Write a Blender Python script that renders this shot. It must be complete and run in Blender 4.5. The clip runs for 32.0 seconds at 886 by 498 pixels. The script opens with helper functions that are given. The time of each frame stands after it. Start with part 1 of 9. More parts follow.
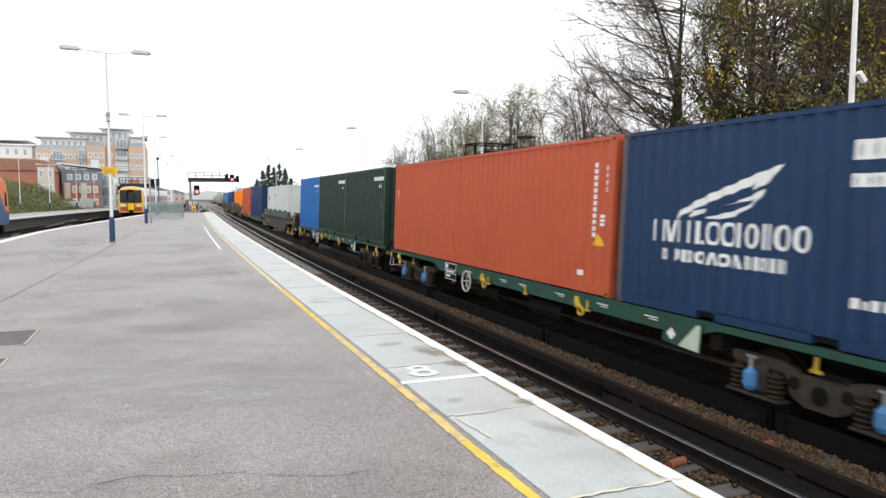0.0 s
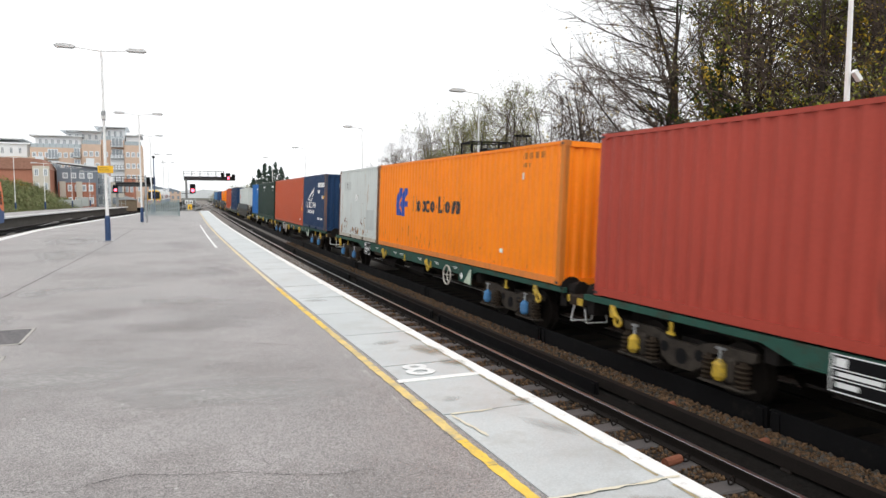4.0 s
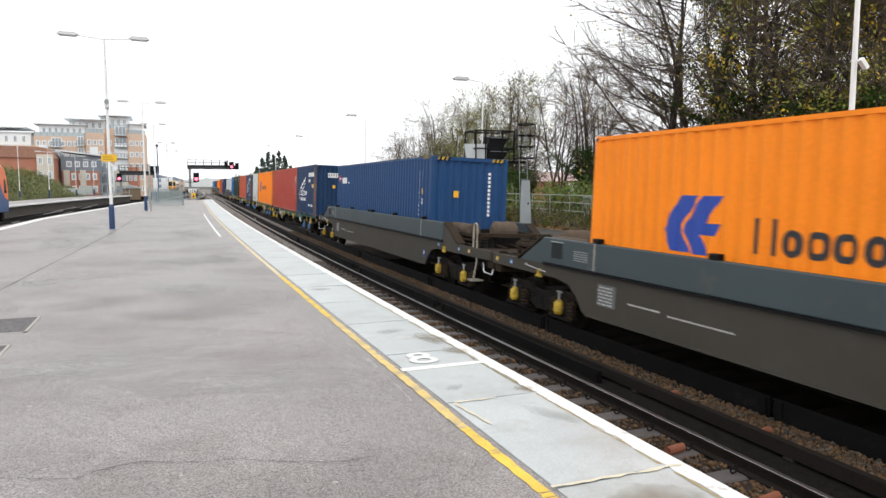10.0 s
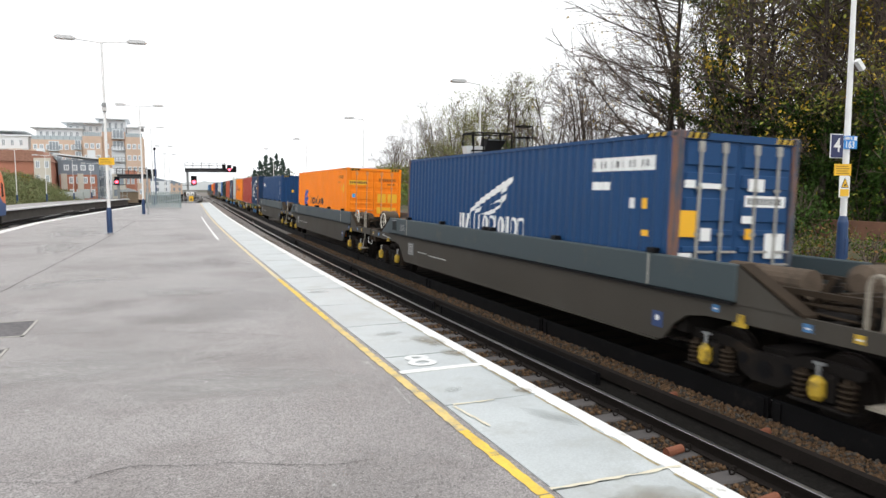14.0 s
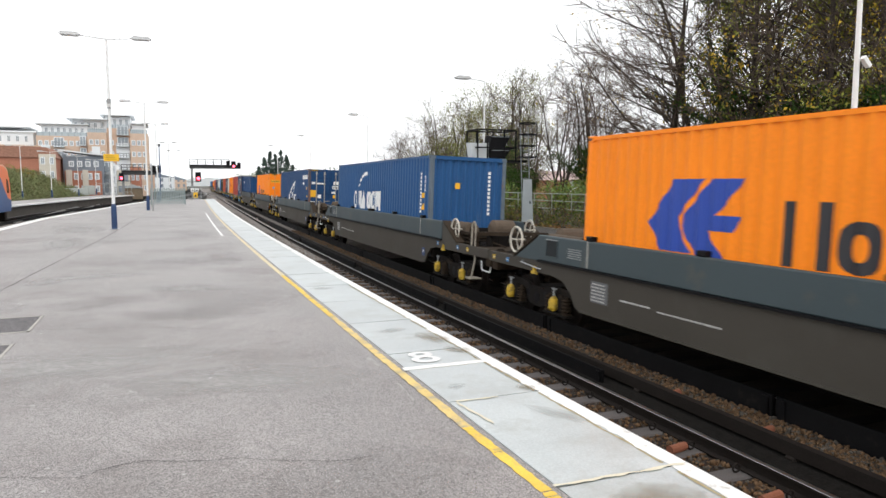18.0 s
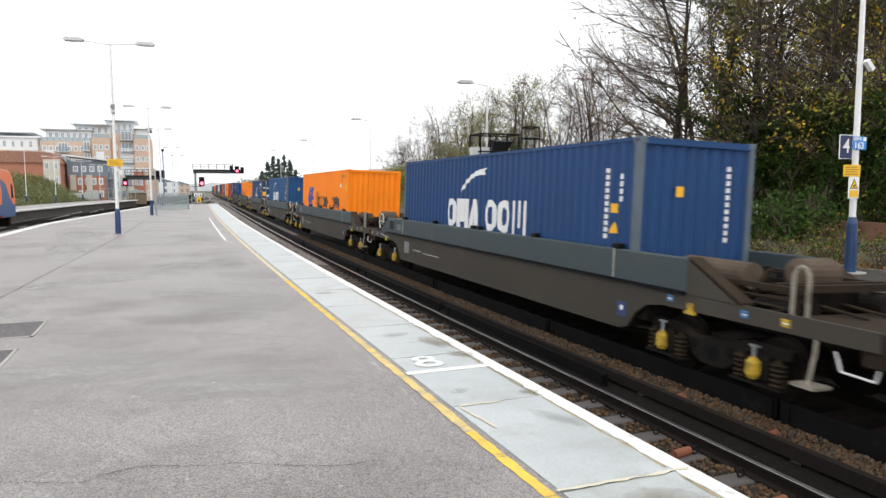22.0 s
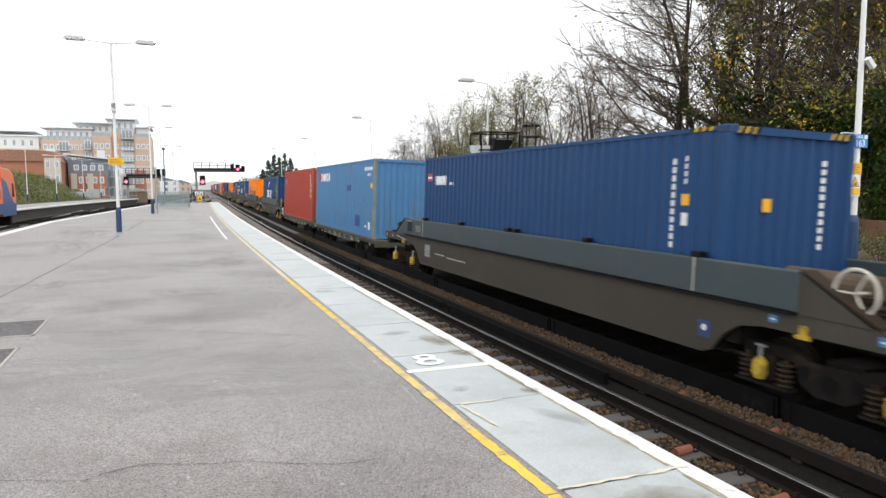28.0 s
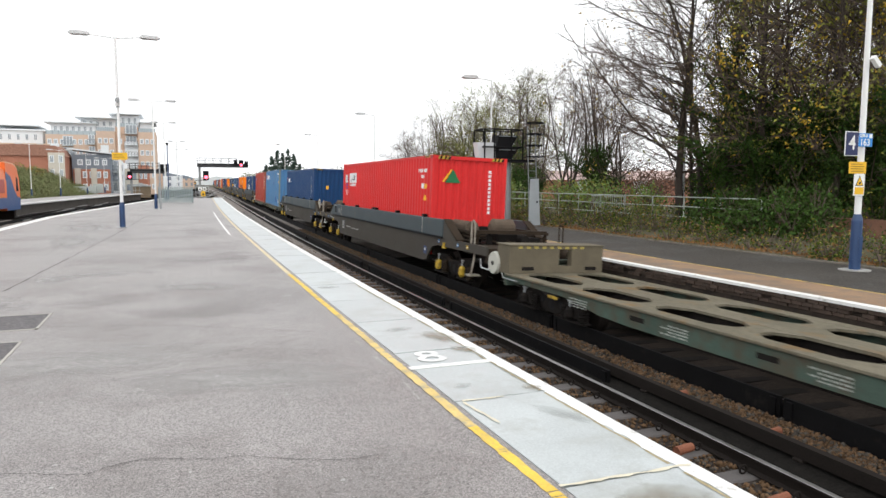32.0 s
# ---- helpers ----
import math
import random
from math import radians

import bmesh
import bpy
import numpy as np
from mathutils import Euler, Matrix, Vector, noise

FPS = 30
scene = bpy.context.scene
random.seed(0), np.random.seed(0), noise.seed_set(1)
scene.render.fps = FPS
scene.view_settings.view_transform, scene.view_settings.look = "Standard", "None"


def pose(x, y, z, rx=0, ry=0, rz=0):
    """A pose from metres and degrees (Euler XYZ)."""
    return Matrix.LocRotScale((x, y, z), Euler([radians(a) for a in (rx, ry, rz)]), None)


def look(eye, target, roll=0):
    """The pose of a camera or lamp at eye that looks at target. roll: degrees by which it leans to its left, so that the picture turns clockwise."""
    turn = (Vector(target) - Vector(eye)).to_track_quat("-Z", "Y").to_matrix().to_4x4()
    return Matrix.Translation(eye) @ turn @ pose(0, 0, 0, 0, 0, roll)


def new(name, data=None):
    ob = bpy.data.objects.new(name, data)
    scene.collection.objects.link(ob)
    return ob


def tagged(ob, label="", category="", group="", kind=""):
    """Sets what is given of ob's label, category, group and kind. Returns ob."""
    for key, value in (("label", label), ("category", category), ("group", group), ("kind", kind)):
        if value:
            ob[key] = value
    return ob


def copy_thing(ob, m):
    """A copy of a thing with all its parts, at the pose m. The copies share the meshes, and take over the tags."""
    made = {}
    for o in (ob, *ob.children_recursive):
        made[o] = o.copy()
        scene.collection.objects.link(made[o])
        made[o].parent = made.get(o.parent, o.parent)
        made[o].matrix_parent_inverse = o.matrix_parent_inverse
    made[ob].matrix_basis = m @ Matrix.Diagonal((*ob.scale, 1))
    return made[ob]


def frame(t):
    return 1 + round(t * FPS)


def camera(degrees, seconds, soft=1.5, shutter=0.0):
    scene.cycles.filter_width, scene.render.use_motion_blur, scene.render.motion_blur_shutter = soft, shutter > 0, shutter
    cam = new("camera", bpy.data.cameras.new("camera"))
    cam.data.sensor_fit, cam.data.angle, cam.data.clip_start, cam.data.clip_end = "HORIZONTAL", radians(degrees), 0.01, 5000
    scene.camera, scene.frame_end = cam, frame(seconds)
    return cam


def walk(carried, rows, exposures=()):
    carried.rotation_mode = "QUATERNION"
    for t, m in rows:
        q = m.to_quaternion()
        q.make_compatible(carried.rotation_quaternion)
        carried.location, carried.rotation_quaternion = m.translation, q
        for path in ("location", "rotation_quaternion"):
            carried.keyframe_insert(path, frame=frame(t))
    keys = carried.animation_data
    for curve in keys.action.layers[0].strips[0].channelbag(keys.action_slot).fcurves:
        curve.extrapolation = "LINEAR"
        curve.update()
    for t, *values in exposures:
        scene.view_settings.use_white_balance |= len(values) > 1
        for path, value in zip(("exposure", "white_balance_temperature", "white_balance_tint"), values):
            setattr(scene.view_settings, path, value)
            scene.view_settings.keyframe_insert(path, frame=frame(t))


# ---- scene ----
import colorsys
EYE = (0.0, 0.0, 1.95)
cam = camera(65.44, 32.0, soft=1.5, shutter=0.3)
# seconds and the camera's turn in degrees about x, y, z: held by hand on one spot
TURNS = [
    (0, 85.686, -0.044, -21.935), (0.5, 85.455, -0.003, -22.059), (1, 85.385, -0.054, -22.081), (1.5, 85.378, 0.031, -22.233),
    (2, 85.440, 0.060, -22.391), (2.5, 85.533, 0.065, -22.365), (3, 85.559, 0.031, -22.241), (3.5, 85.591, -0.032, -22.246),
    (5.5, 85.171, 0.125, -22.010), (6, 85.031, 0.119, -21.833), (6.5, 85.068, 0.111, -21.768), (7, 84.820, 0.108, -21.755),
    (7.5, 84.705, 0.105, -21.773), (8, 84.631, 0.072, -21.731), (8.5, 84.727, 0.070, -21.902), (9, 84.662, 0.062, -21.849),
    (9.5, 84.695, -0.044, -21.880), (10, 84.644, -0.058, -21.937), (10.5, 84.795, 0.053, -21.973), (11, 84.716, 0.128, -22.059),
    (11.5, 84.792, 0.025, -22.111), (12, 84.841, 0.088, -21.943), (12.5, 84.833, 0.093, -21.950), (13, 84.835, 0.097, -21.886),
    (13.5, 84.762, 0.094, -22.112), (14, 84.832, 0.129, -22.113), (14.5, 84.831, 0.119, -22.122), (16.5, 85.018, 0.381, -22.098),
    (17, 84.978, 0.323, -21.968), (17.5, 84.594, 0.125, -22.000), (18, 84.572, 0.033, -21.785), (18.5, 84.364, 0.024, -21.409),
    (19, 84.245, 0.160, -21.409), (19.5, 84.281, 0.104, -21.395), (20, 84.420, 0.097, -21.380), (20.5, 84.701, 0.060, -21.389),
    (21, 84.848, 0.107, -21.531), (21.5, 84.861, 0.137, -21.486), (22, 84.924, 0.145, -21.543), (22.5, 84.883, 0.156, -21.563),
    (23, 84.797, 0.103, -21.564), (23.5, 84.612, 0.139, -21.482), (24, 84.265, 0.109, -21.345), (24.5, 84.194, 0.109, -21.418),
    (25, 84.098, 0.149, -21.342), (25.5, 84.132, 0.121, -21.449), (27.5, 84.785, 0.167, -21.405), (28, 84.787, 0.200, -21.479),
    (28.5, 84.730, 0.162, -21.398), (29, 84.790, 0.114, -21.411), (29.5, 84.614, 0.123, -21.304), (30, 84.542, 0.138, -21.247),
    (30.5, 84.350, -0.062, -21.419), (31, 84.474, -0.017, -21.244), (31.5, 84.484, -0.118, -21.099), (32, 84.520, -0.132, -21.219),
]
walk(cam, [(t, pose(*EYE, a, b, c)) for t, a, b, c in TURNS], exposures=((0.0, 0.0), (1.5, -0.03), (3.0, -0.07), (6.0, -0.1), (7.0, -0.07), (9.0, 0.0), (32.0, 0.0)))

# ---- world and light: a bright overcast autumn day ----
world = bpy.data.worlds.new("overcast_sky")
scene.world = world
world.use_nodes = True
wn, wl = world.node_tree.nodes, world.node_tree.links
sky = wn.new("ShaderNodeTexSky")
sky.sky_type, sky.sun_disc, sky.sun_elevation, sky.sun_rotation = "NISHITA", False, radians(28), radians(215)
sky.air_density, sky.dust_density = 1.0, 6.0
hsv = wn.new("ShaderNodeHueSaturation")
hsv.inputs["Saturation"].default_value = 0.12
hsv.inputs["Value"].default_value = 0.1
cloud = wn.new("ShaderNodeMix")
cloud.data_type = "RGBA"
cloud.inputs["Factor"].default_value = 0.82
cloud.inputs["B"].default_value = (0.97, 0.985, 1.0, 1)
wl.new(sky.outputs["Color"], hsv.inputs["Color"])
wl.new(hsv.outputs["Color"], cloud.inputs["A"])
wl.new(cloud.outputs["Result"], wn["Background"].inputs["Color"])
wn["Background"].inputs["Strength"].default_value = 1.5
sun = new("sun", bpy.data.lights.new("sun", "SUN"))
sun.data.energy, sun.data.angle, sun.data.color = 0.7, radians(25), (1.0, 0.97, 0.92)
sun.matrix_world = look((0, 0, 40), (-14, 22, 0))

# ---- materials ----
MATS = {}


def mat(name, base, rough=0.7, metal=0.0, vary=0.12, scale=3.0, bump=0.15, grain=60.0, dirt=None, dirt_amount=0.0, dirt_scale=1.2, coat=0.0, emit=None, power=0.0, spread=0.0, streak=False, spec=0.5, speck=0.0, speck_scale=55.0):
    """A surface with two scales of variation, fine relief and, where asked, patches or runs of dirt."""
    if name in MATS:
        return MATS[name]
    m = bpy.data.materials.new(name)
    MATS[name] = m
    m.use_nodes = True
    n, l = m.node_tree.nodes, m.node_tree.links
    bsdf = n["Principled BSDF"]
    bsdf.inputs["Metallic"].default_value = metal
    bsdf.inputs["Specular IOR Level"].default_value = spec
    co = n.new("ShaderNodeTexCoord")
    big = n.new("ShaderNodeTexNoise")
    big.inputs["Scale"].default_value, big.inputs["Detail"].default_value = scale, 5
    fine = n.new("ShaderNodeTexNoise")
    fine.inputs["Scale"].default_value, fine.inputs["Detail"].default_value = grain, 3
    for k in (big, fine):
        l.new(co.outputs["Object"], k.inputs["Vector"])
    add = n.new("ShaderNodeMath")
    add.operation = "ADD"
    l.new(big.outputs["Fac"], add.inputs[0])
    l.new(fine.outputs["Fac"], add.inputs[1])
    span = n.new("ShaderNodeMapRange")
    span.inputs["From Min"].default_value, span.inputs["From Max"].default_value = 0.6, 1.4
    span.inputs["To Min"].default_value, span.inputs["To Max"].default_value = 1 - vary, 1 + vary
    l.new(add.outputs[0], span.inputs["Value"])
    colour = n.new("ShaderNodeHueSaturation")
    colour.inputs["Color"].default_value = (*base, 1)
    l.new(span.outputs["Result"], colour.inputs["Value"])
    out = colour.outputs["Color"]
    if spread:
        info = n.new("ShaderNodeObjectInfo")
        geo = n.new("ShaderNodeNewGeometry")
        mixr = n.new("ShaderNodeMath")
        mixr.operation = "ADD"
        l.new(info.outputs["Random"], mixr.inputs[0])
        l.new(geo.outputs["Random Per Island"], mixr.inputs[1])
        sp = n.new("ShaderNodeMapRange")
        sp.inputs["From Max"].default_value = 2.0
        sp.inputs["To Min"].default_value, sp.inputs["To Max"].default_value = 1 - spread, 1 + spread
        l.new(mixr.outputs[0], sp.inputs["Value"])
        c2 = n.new("ShaderNodeHueSaturation")
        l.new(sp.outputs["Result"], c2.inputs["Value"])
        l.new(out, c2.inputs["Color"])
        out = c2.outputs["Color"]
    if dirt:
        patch = n.new("ShaderNodeTexNoise")
        patch.inputs["Scale"].default_value, patch.inputs["Detail"].default_value, patch.inputs["Roughness"].default_value = dirt_scale, 8, 0.7
        if streak:
            mp = n.new("ShaderNodeMapping")
            mp.inputs["Scale"].default_value = (3.0, 3.0, 0.35)
            l.new(co.outputs["Object"], mp.inputs["Vector"])
            l.new(mp.outputs["Vector"], patch.inputs["Vector"])
        else:
            l.new(co.outputs["Object"], patch.inputs["Vector"])
        cut = n.new("ShaderNodeMapRange")
        cut.inputs["From Min"].default_value, cut.inputs["From Max"].default_value = 0.66 - 0.3 * dirt_amount, 0.78 - 0.2 * dirt_amount
        l.new(patch.outputs["Fac"], cut.inputs["Value"])
        mix = n.new("ShaderNodeMix")
        mix.data_type = "RGBA"
        mix.inputs["B"].default_value = (*dirt, 1)
        l.new(cut.outputs["Result"], mix.inputs["Factor"])
        l.new(out, mix.inputs["A"])
        out = mix.outputs["Result"]
    if speck:
        sn = n.new("ShaderNodeTexVoronoi")
        sn.inputs["Scale"].default_value = speck_scale
        l.new(co.outputs["Object"], sn.inputs["Vector"])
        sm = n.new("ShaderNodeMapRange")
        pick = n.new("ShaderNodeSeparateColor")
        l.new(sn.outputs["Color"], pick.inputs["Color"])
        sm.inputs["To Min"].default_value, sm.inputs["To Max"].default_value = 1 - speck, 1 + speck
        l.new(pick.outputs["Red"], sm.inputs["Value"])
        sc = n.new("ShaderNodeHueSaturation")
        l.new(sm.outputs["Result"], sc.inputs["Value"])
        l.new(out, sc.inputs["Color"])
        out = sc.outputs["Color"]
    l.new(out, bsdf.inputs["Base Color"])
    rr = n.new("ShaderNodeMapRange")
    rr.inputs["To Min"].default_value, rr.inputs["To Max"].default_value = max(0.02, rough - 0.12), min(1, rough + 0.12)
    l.new(big.outputs["Fac"], rr.inputs["Value"])
    l.new(rr.outputs["Result"], bsdf.inputs["Roughness"])
    if bump:
        b = n.new("ShaderNodeBump")
        b.inputs["Strength"].default_value, b.inputs["Distance"].default_value = bump, 0.01
        l.new(fine.outputs["Fac"], b.inputs["Height"])
        l.new(b.outputs["Normal"], bsdf.inputs["Normal"])
    if emit:
        bsdf.inputs["Emission Color"].default_value = (*emit, 1)
        bsdf.inputs["Emission Strength"].default_value = power
    return m


TARMAC = mat("tarmac", (0.262, 0.242, 0.236), 0.43, vary=0.34, scale=0.3, grain=150, bump=0.45, dirt=(0.172, 0.15, 0.143), dirt_amount=0.62, dirt_scale=0.36, speck=0.66, speck_scale=130, spec=0.5)
SLAB = mat("coping_slab", (0.455, 0.485, 0.488), 0.38, spec=0.6, vary=0.2, scale=1.5, grain=70, bump=0.12, dirt=(0.37, 0.385, 0.37), dirt_amount=0.5, dirt_scale=1.3, spread=0.12)
WHITE_LINE = mat("white_line_paint", (0.78, 0.78, 0.76), 0.6, vary=0.08, grain=50, dirt=(0.35, 0.33, 0.3), dirt_amount=0.3, dirt_scale=5)
YELLOW_LINE = mat("yellow_line_paint", (0.78, 0.52, 0.07), 0.6, vary=0.2, grain=40, dirt=(0.36, 0.3, 0.17), dirt_amount=0.5, dirt_scale=4)
RAIL = mat("rail_side", (0.022, 0.018, 0.016), spec=0.12, rough=0.75, metal=0.3, vary=0.3)
RAIL_TOP = mat("rail_head", (0.4, 0.39, 0.385), 0.34, metal=1.0, vary=0.1, bump=0)
BOARD = mat("guard_board", (0.007, 0.0068, 0.0075), spec=0.1, rough=0.6, vary=0.4, scale=2.5, bump=0.3, dirt=(0.022, 0.019, 0.017), dirt_amount=0.3, dirt_scale=3)
SLEEPER = mat("sleeper_concrete", (0.105, 0.097, 0.095), spec=0.12, rough=0.85, vary=0.25, scale=2, spread=0.2)
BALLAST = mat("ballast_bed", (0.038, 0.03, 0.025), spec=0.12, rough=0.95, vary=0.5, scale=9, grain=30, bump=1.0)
STONE = mat("ballast_stone", (0.105, 0.064, 0.036), spec=0.12, rough=0.9, vary=0.2, scale=8, spread=0.97)
STONE_GREY = mat("grey_ballast_stone", (0.08, 0.07, 0.059), spec=0.15, rough=0.85, vary=0.2, scale=8, spread=0.9)
BRICK_DARK = mat("sooty_brick", (0.05, 0.04, 0.033), spec=0.12, rough=0.9, vary=0.4, scale=4, dirt=(0.02, 0.02, 0.02), dirt_amount=0.4)
# Grime of the running gear; also painted shade on sleepers under the train.
GRIME_SHADE = mat("bogie_grime", (0.014, 0.012, 0.011), spec=0.12, rough=0.8, vary=0.4, scale=5, dirt=(0.05, 0.036, 0.025), dirt_amount=0.25)
BROWN_DIRT = mat("brake_dust_brown", (0.036, 0.026, 0.018), spec=0.12, rough=0.85, vary=0.3, scale=4)
WAGON_GREEN = mat("faded_green_paint", (0.03, 0.085, 0.065), spec=0.12, rough=0.6, vary=0.2, scale=2, dirt=(0.05, 0.042, 0.03), dirt_amount=0.5, dirt_scale=2.5)
WAGON_GREY = mat("slate_grey_paint", (0.055, 0.074, 0.082), 0.55, spec=0.25, vary=0.1, scale=1, dirt=(0.1, 0.095, 0.08), dirt_amount=0.3, dirt_scale=0.7)
YELLOW = mat("yellow_fitting", (0.55, 0.36, 0.03), 0.6, vary=0.25, scale=9, dirt=(0.13, 0.1, 0.04), dirt_amount=0.6, dirt_scale=7)
BLUE_FIT = mat("blue_fitting", (0.06, 0.2, 0.42), 0.6, vary=0.2, dirt=(0.07, 0.06, 0.05), dirt_amount=0.4, dirt_scale=8)
WHITE = mat("white_paint", (0.82, 0.83, 0.82), 0.45, vary=0.06, dirt=(0.5, 0.48, 0.42), dirt_amount=0.15, dirt_scale=3)
POST_BLUE = mat("dark_blue_paint", (0.025, 0.06, 0.15), 0.4, vary=0.1)
GALV = mat("galvanised_steel", (0.42, 0.44, 0.45), 0.45, metal=0.7, vary=0.15)
BLACK = mat("black_paint", (0.008, 0.008, 0.009), spec=0.12, rough=0.5, vary=0.2)


def fading(name, base, rough, strength):
    """A stain that thins out towards its rim and breaks up into flecks, on a disc of radius one."""
    m = mat(name, base, rough, vary=0.25, scale=3, grain=60, speck=0.3, speck_scale=60)
    n, l = m.node_tree.nodes, m.node_tree.links
    co = n.new("ShaderNodeTexCoord")
    far = n.new("ShaderNodeVectorMath")
    far.operation = "LENGTH"
    flat = n.new("ShaderNodeMapping")
    flat.inputs["Scale"].default_value = (1, 1, 0)
    l.new(co.outputs["Object"], flat.inputs["Vector"])
    l.new(flat.outputs["Vector"], far.inputs[0])
    fade = n.new("ShaderNodeMapRange")
    fade.inputs["From Min"].default_value, fade.inputs["From Max"].default_value = 1.0, 0.15
    fade.inputs["To Min"].default_value, fade.inputs["To Max"].default_value = -0.35, 0.55
    l.new(far.outputs["Value"], fade.inputs["Value"])
    cloud = n.new("ShaderNodeTexNoise")
    cloud.inputs["Scale"].default_value, cloud.inputs["Detail"].default_value = 2.2, 7
    l.new(co.outputs["Object"], cloud.inputs["Vector"])
    add = n.new("ShaderNodeMath")
    add.operation = "ADD"
    l.new(fade.outputs["Result"], add.inputs[0])
    l.new(cloud.outputs["Fac"], add.inputs[1])
    cutoff = n.new("ShaderNodeMapRange")
    cutoff.inputs["From Min"].default_value, cutoff.inputs["From Max"].default_value = 0.45, 1.0
    cutoff.inputs["To Max"].default_value = strength
    l.new(add.outputs[0], cutoff.inputs["Value"])
    l.new(cutoff.outputs["Result"], n["Principled BSDF"].inputs["Alpha"])
    return m


# ---- building helpers ----
def part(name, bm, material, parent, label="", smooth=False):
    me = bpy.data.meshes.new(name)
    bmesh.ops.recalc_face_normals(bm, faces=bm.faces)
    bm.to_mesh(me)
    bm.free()
    me.materials.append(material)
    if smooth:
        for p in me.polygons:
            p.use_smooth = True
    ob = new(name, me)
    if parent:
        ob.parent = parent
    return tagged(ob, label) if label else ob


def again(ob, m, parent):
    """The same mesh once more as an object of its own."""
    o = new(ob.name.split(".")[0], ob.data)
    o.parent = parent
    o.matrix_basis = m
    return o


def box(bm, x0, x1, y0, y1, z0, z1, bevel=0.0):
    r = bmesh.ops.create_cube(bm, size=1.0)
    for v in r["verts"]:
        v.co = Vector(((x0 + x1) / 2 + v.co.x * (x1 - x0), (y0 + y1) / 2 + v.co.y * (y1 - y0), (z0 + z1) / 2 + v.co.z * (z1 - z0)))
    if bevel:
        es = {e for v in r["verts"] for e in v.link_edges}
        bmesh.ops.bevel(bm, geom=list(es), offset=bevel, segments=1, affect="EDGES")
    return bm


def bx(*a, **k):
    return box(bmesh.new(), *a, **k)


def tube(bm, a, b, r0, r1=None, n=10):
    a, b = Vector(a), Vector(b)
    r1 = r0 if r1 is None else r1
    q = (b - a).to_track_quat("Z", "Y").to_matrix()
    rings = []
    for p, r in ((a, r0), (b, r1)):
        rings.append([bm.verts.new(p + q @ Vector((r * math.cos(6.28318 * i / n), r * math.sin(6.28318 * i / n), 0))) for i in range(n)])
    for i in range(n):
        bm.faces.new((rings[0][i], rings[0][(i + 1) % n], rings[1][(i + 1) % n], rings[1][i]))
    bm.faces.new(rings[0][::-1])
    bm.faces.new(rings[1])
    return bm


def poly_tube(bm, pts, r, n=8):
    for a, b in zip(pts, pts[1:]):
        tube(bm, a, b, r, r, n)
    return bm


def prism(bm, outline, axis, lo, hi):
    """An outline of (a, b) pairs pushed along an axis: x takes (y, z), y takes (x, z), z takes (x, y)."""
    def at(p, w):
        return {"x": (w, p[0], p[1]), "y": (p[0], w, p[1]), "z": (p[0], p[1], w)}[axis]
    a = [bm.verts.new(at(p, lo)) for p in outline]
    b = [bm.verts.new(at(p, hi)) for p in outline]
    k = len(outline)
    for i in range(k):
        bm.faces.new((a[i], a[(i + 1) % k], b[(i + 1) % k], b[i]))
    bm.faces.new(a[::-1])
    bm.faces.new(b)
    return bm


def ring(bm, centre, axis, r, thick, n=20, m=6):
    """A hoop of round section about an axis x, y or z."""
    vs = []
    for i in range(n):
        a = 2 * math.pi * i / n
        row = []
        for j in range(m):
            b = 2 * math.pi * j / m
            d, h = r + thick * math.cos(b), thick * math.sin(b)
            c, s = d * math.cos(a), d * math.sin(a)
            p = {"x": (h, c, s), "y": (c, h, s), "z": (c, s, h)}[axis]
            row.append(bm.verts.new(Vector(centre) + Vector(p)))
        vs.append(row)
    for i in range(n):
        for j in range(m):
            bm.faces.new((vs[i][j], vs[(i + 1) % n][j], vs[(i + 1) % n][(j + 1) % m], vs[i][(j + 1) % m]))
    return bm


def empty(name, m, label, category, group="", kind=""):
    ob = new(name)
    ob.matrix_basis = m
    ob.empty_display_size = 0.3
    return tagged(ob, label, category, group, kind)


# ---- the line of the railway: a gentle bend to the right, then straight ----
BEND, BEND_END = 0.0006145, 57.0
CANT = 2.19
EDGE, RAIL_Z = 3.318, -0.917
TRACK_A, TRACK_B = EDGE + 0.765 + 0.7525, EDGE + 4.835


def line(s):
    """Place and heading of the line through the camera's foot, s metres along."""
    a = min(s, BEND_END)
    th = BEND * a
    x, y = (1 - math.cos(th)) / BEND, math.sin(th) / BEND
    if s > BEND_END:
        x, y = x + math.sin(th) * (s - BEND_END), y + math.cos(th) * (s - BEND_END)
    return x, y, th


def on(s, x, z=0.0):
    px, py, th = line(s)
    return (px + x * math.cos(th), py - x * math.sin(th), z)


def on_pose(s, x, z=0.0, lean=0.0):
    px, py, th = line(s)
    return Matrix.Translation((px + x * math.cos(th), py - x * math.sin(th), z)) @ Matrix.Rotation(-th, 4, "Z") @ Matrix.Rotation(radians(lean), 4, "Y")


def steps(a, b, d):
    k = max(1, round((b - a) / d))
    return [a + (b - a) * i / k for i in range(k + 1)]


def sweep(bm, outline, ss, close=True):
    """A section of (x, z) pairs carried along the line."""
    rows = [[bm.verts.new(on(s, x, z)) for x, z in outline] for s in ss]
    k = len(outline)
    for r, q in zip(rows, rows[1:]):
        for i in range(k if close else k - 1):
            j = (i + 1) % k
            bm.faces.new((r[i], r[j], q[j], q[i]))
    if close:
        bm.faces.new(rows[0][::-1])
        bm.faces.new(rows[-1])
    return bm


def swept(outline, a, b, d=4.0, close=True):
    return sweep(bmesh.new(), outline, steps(a, b, d), close)


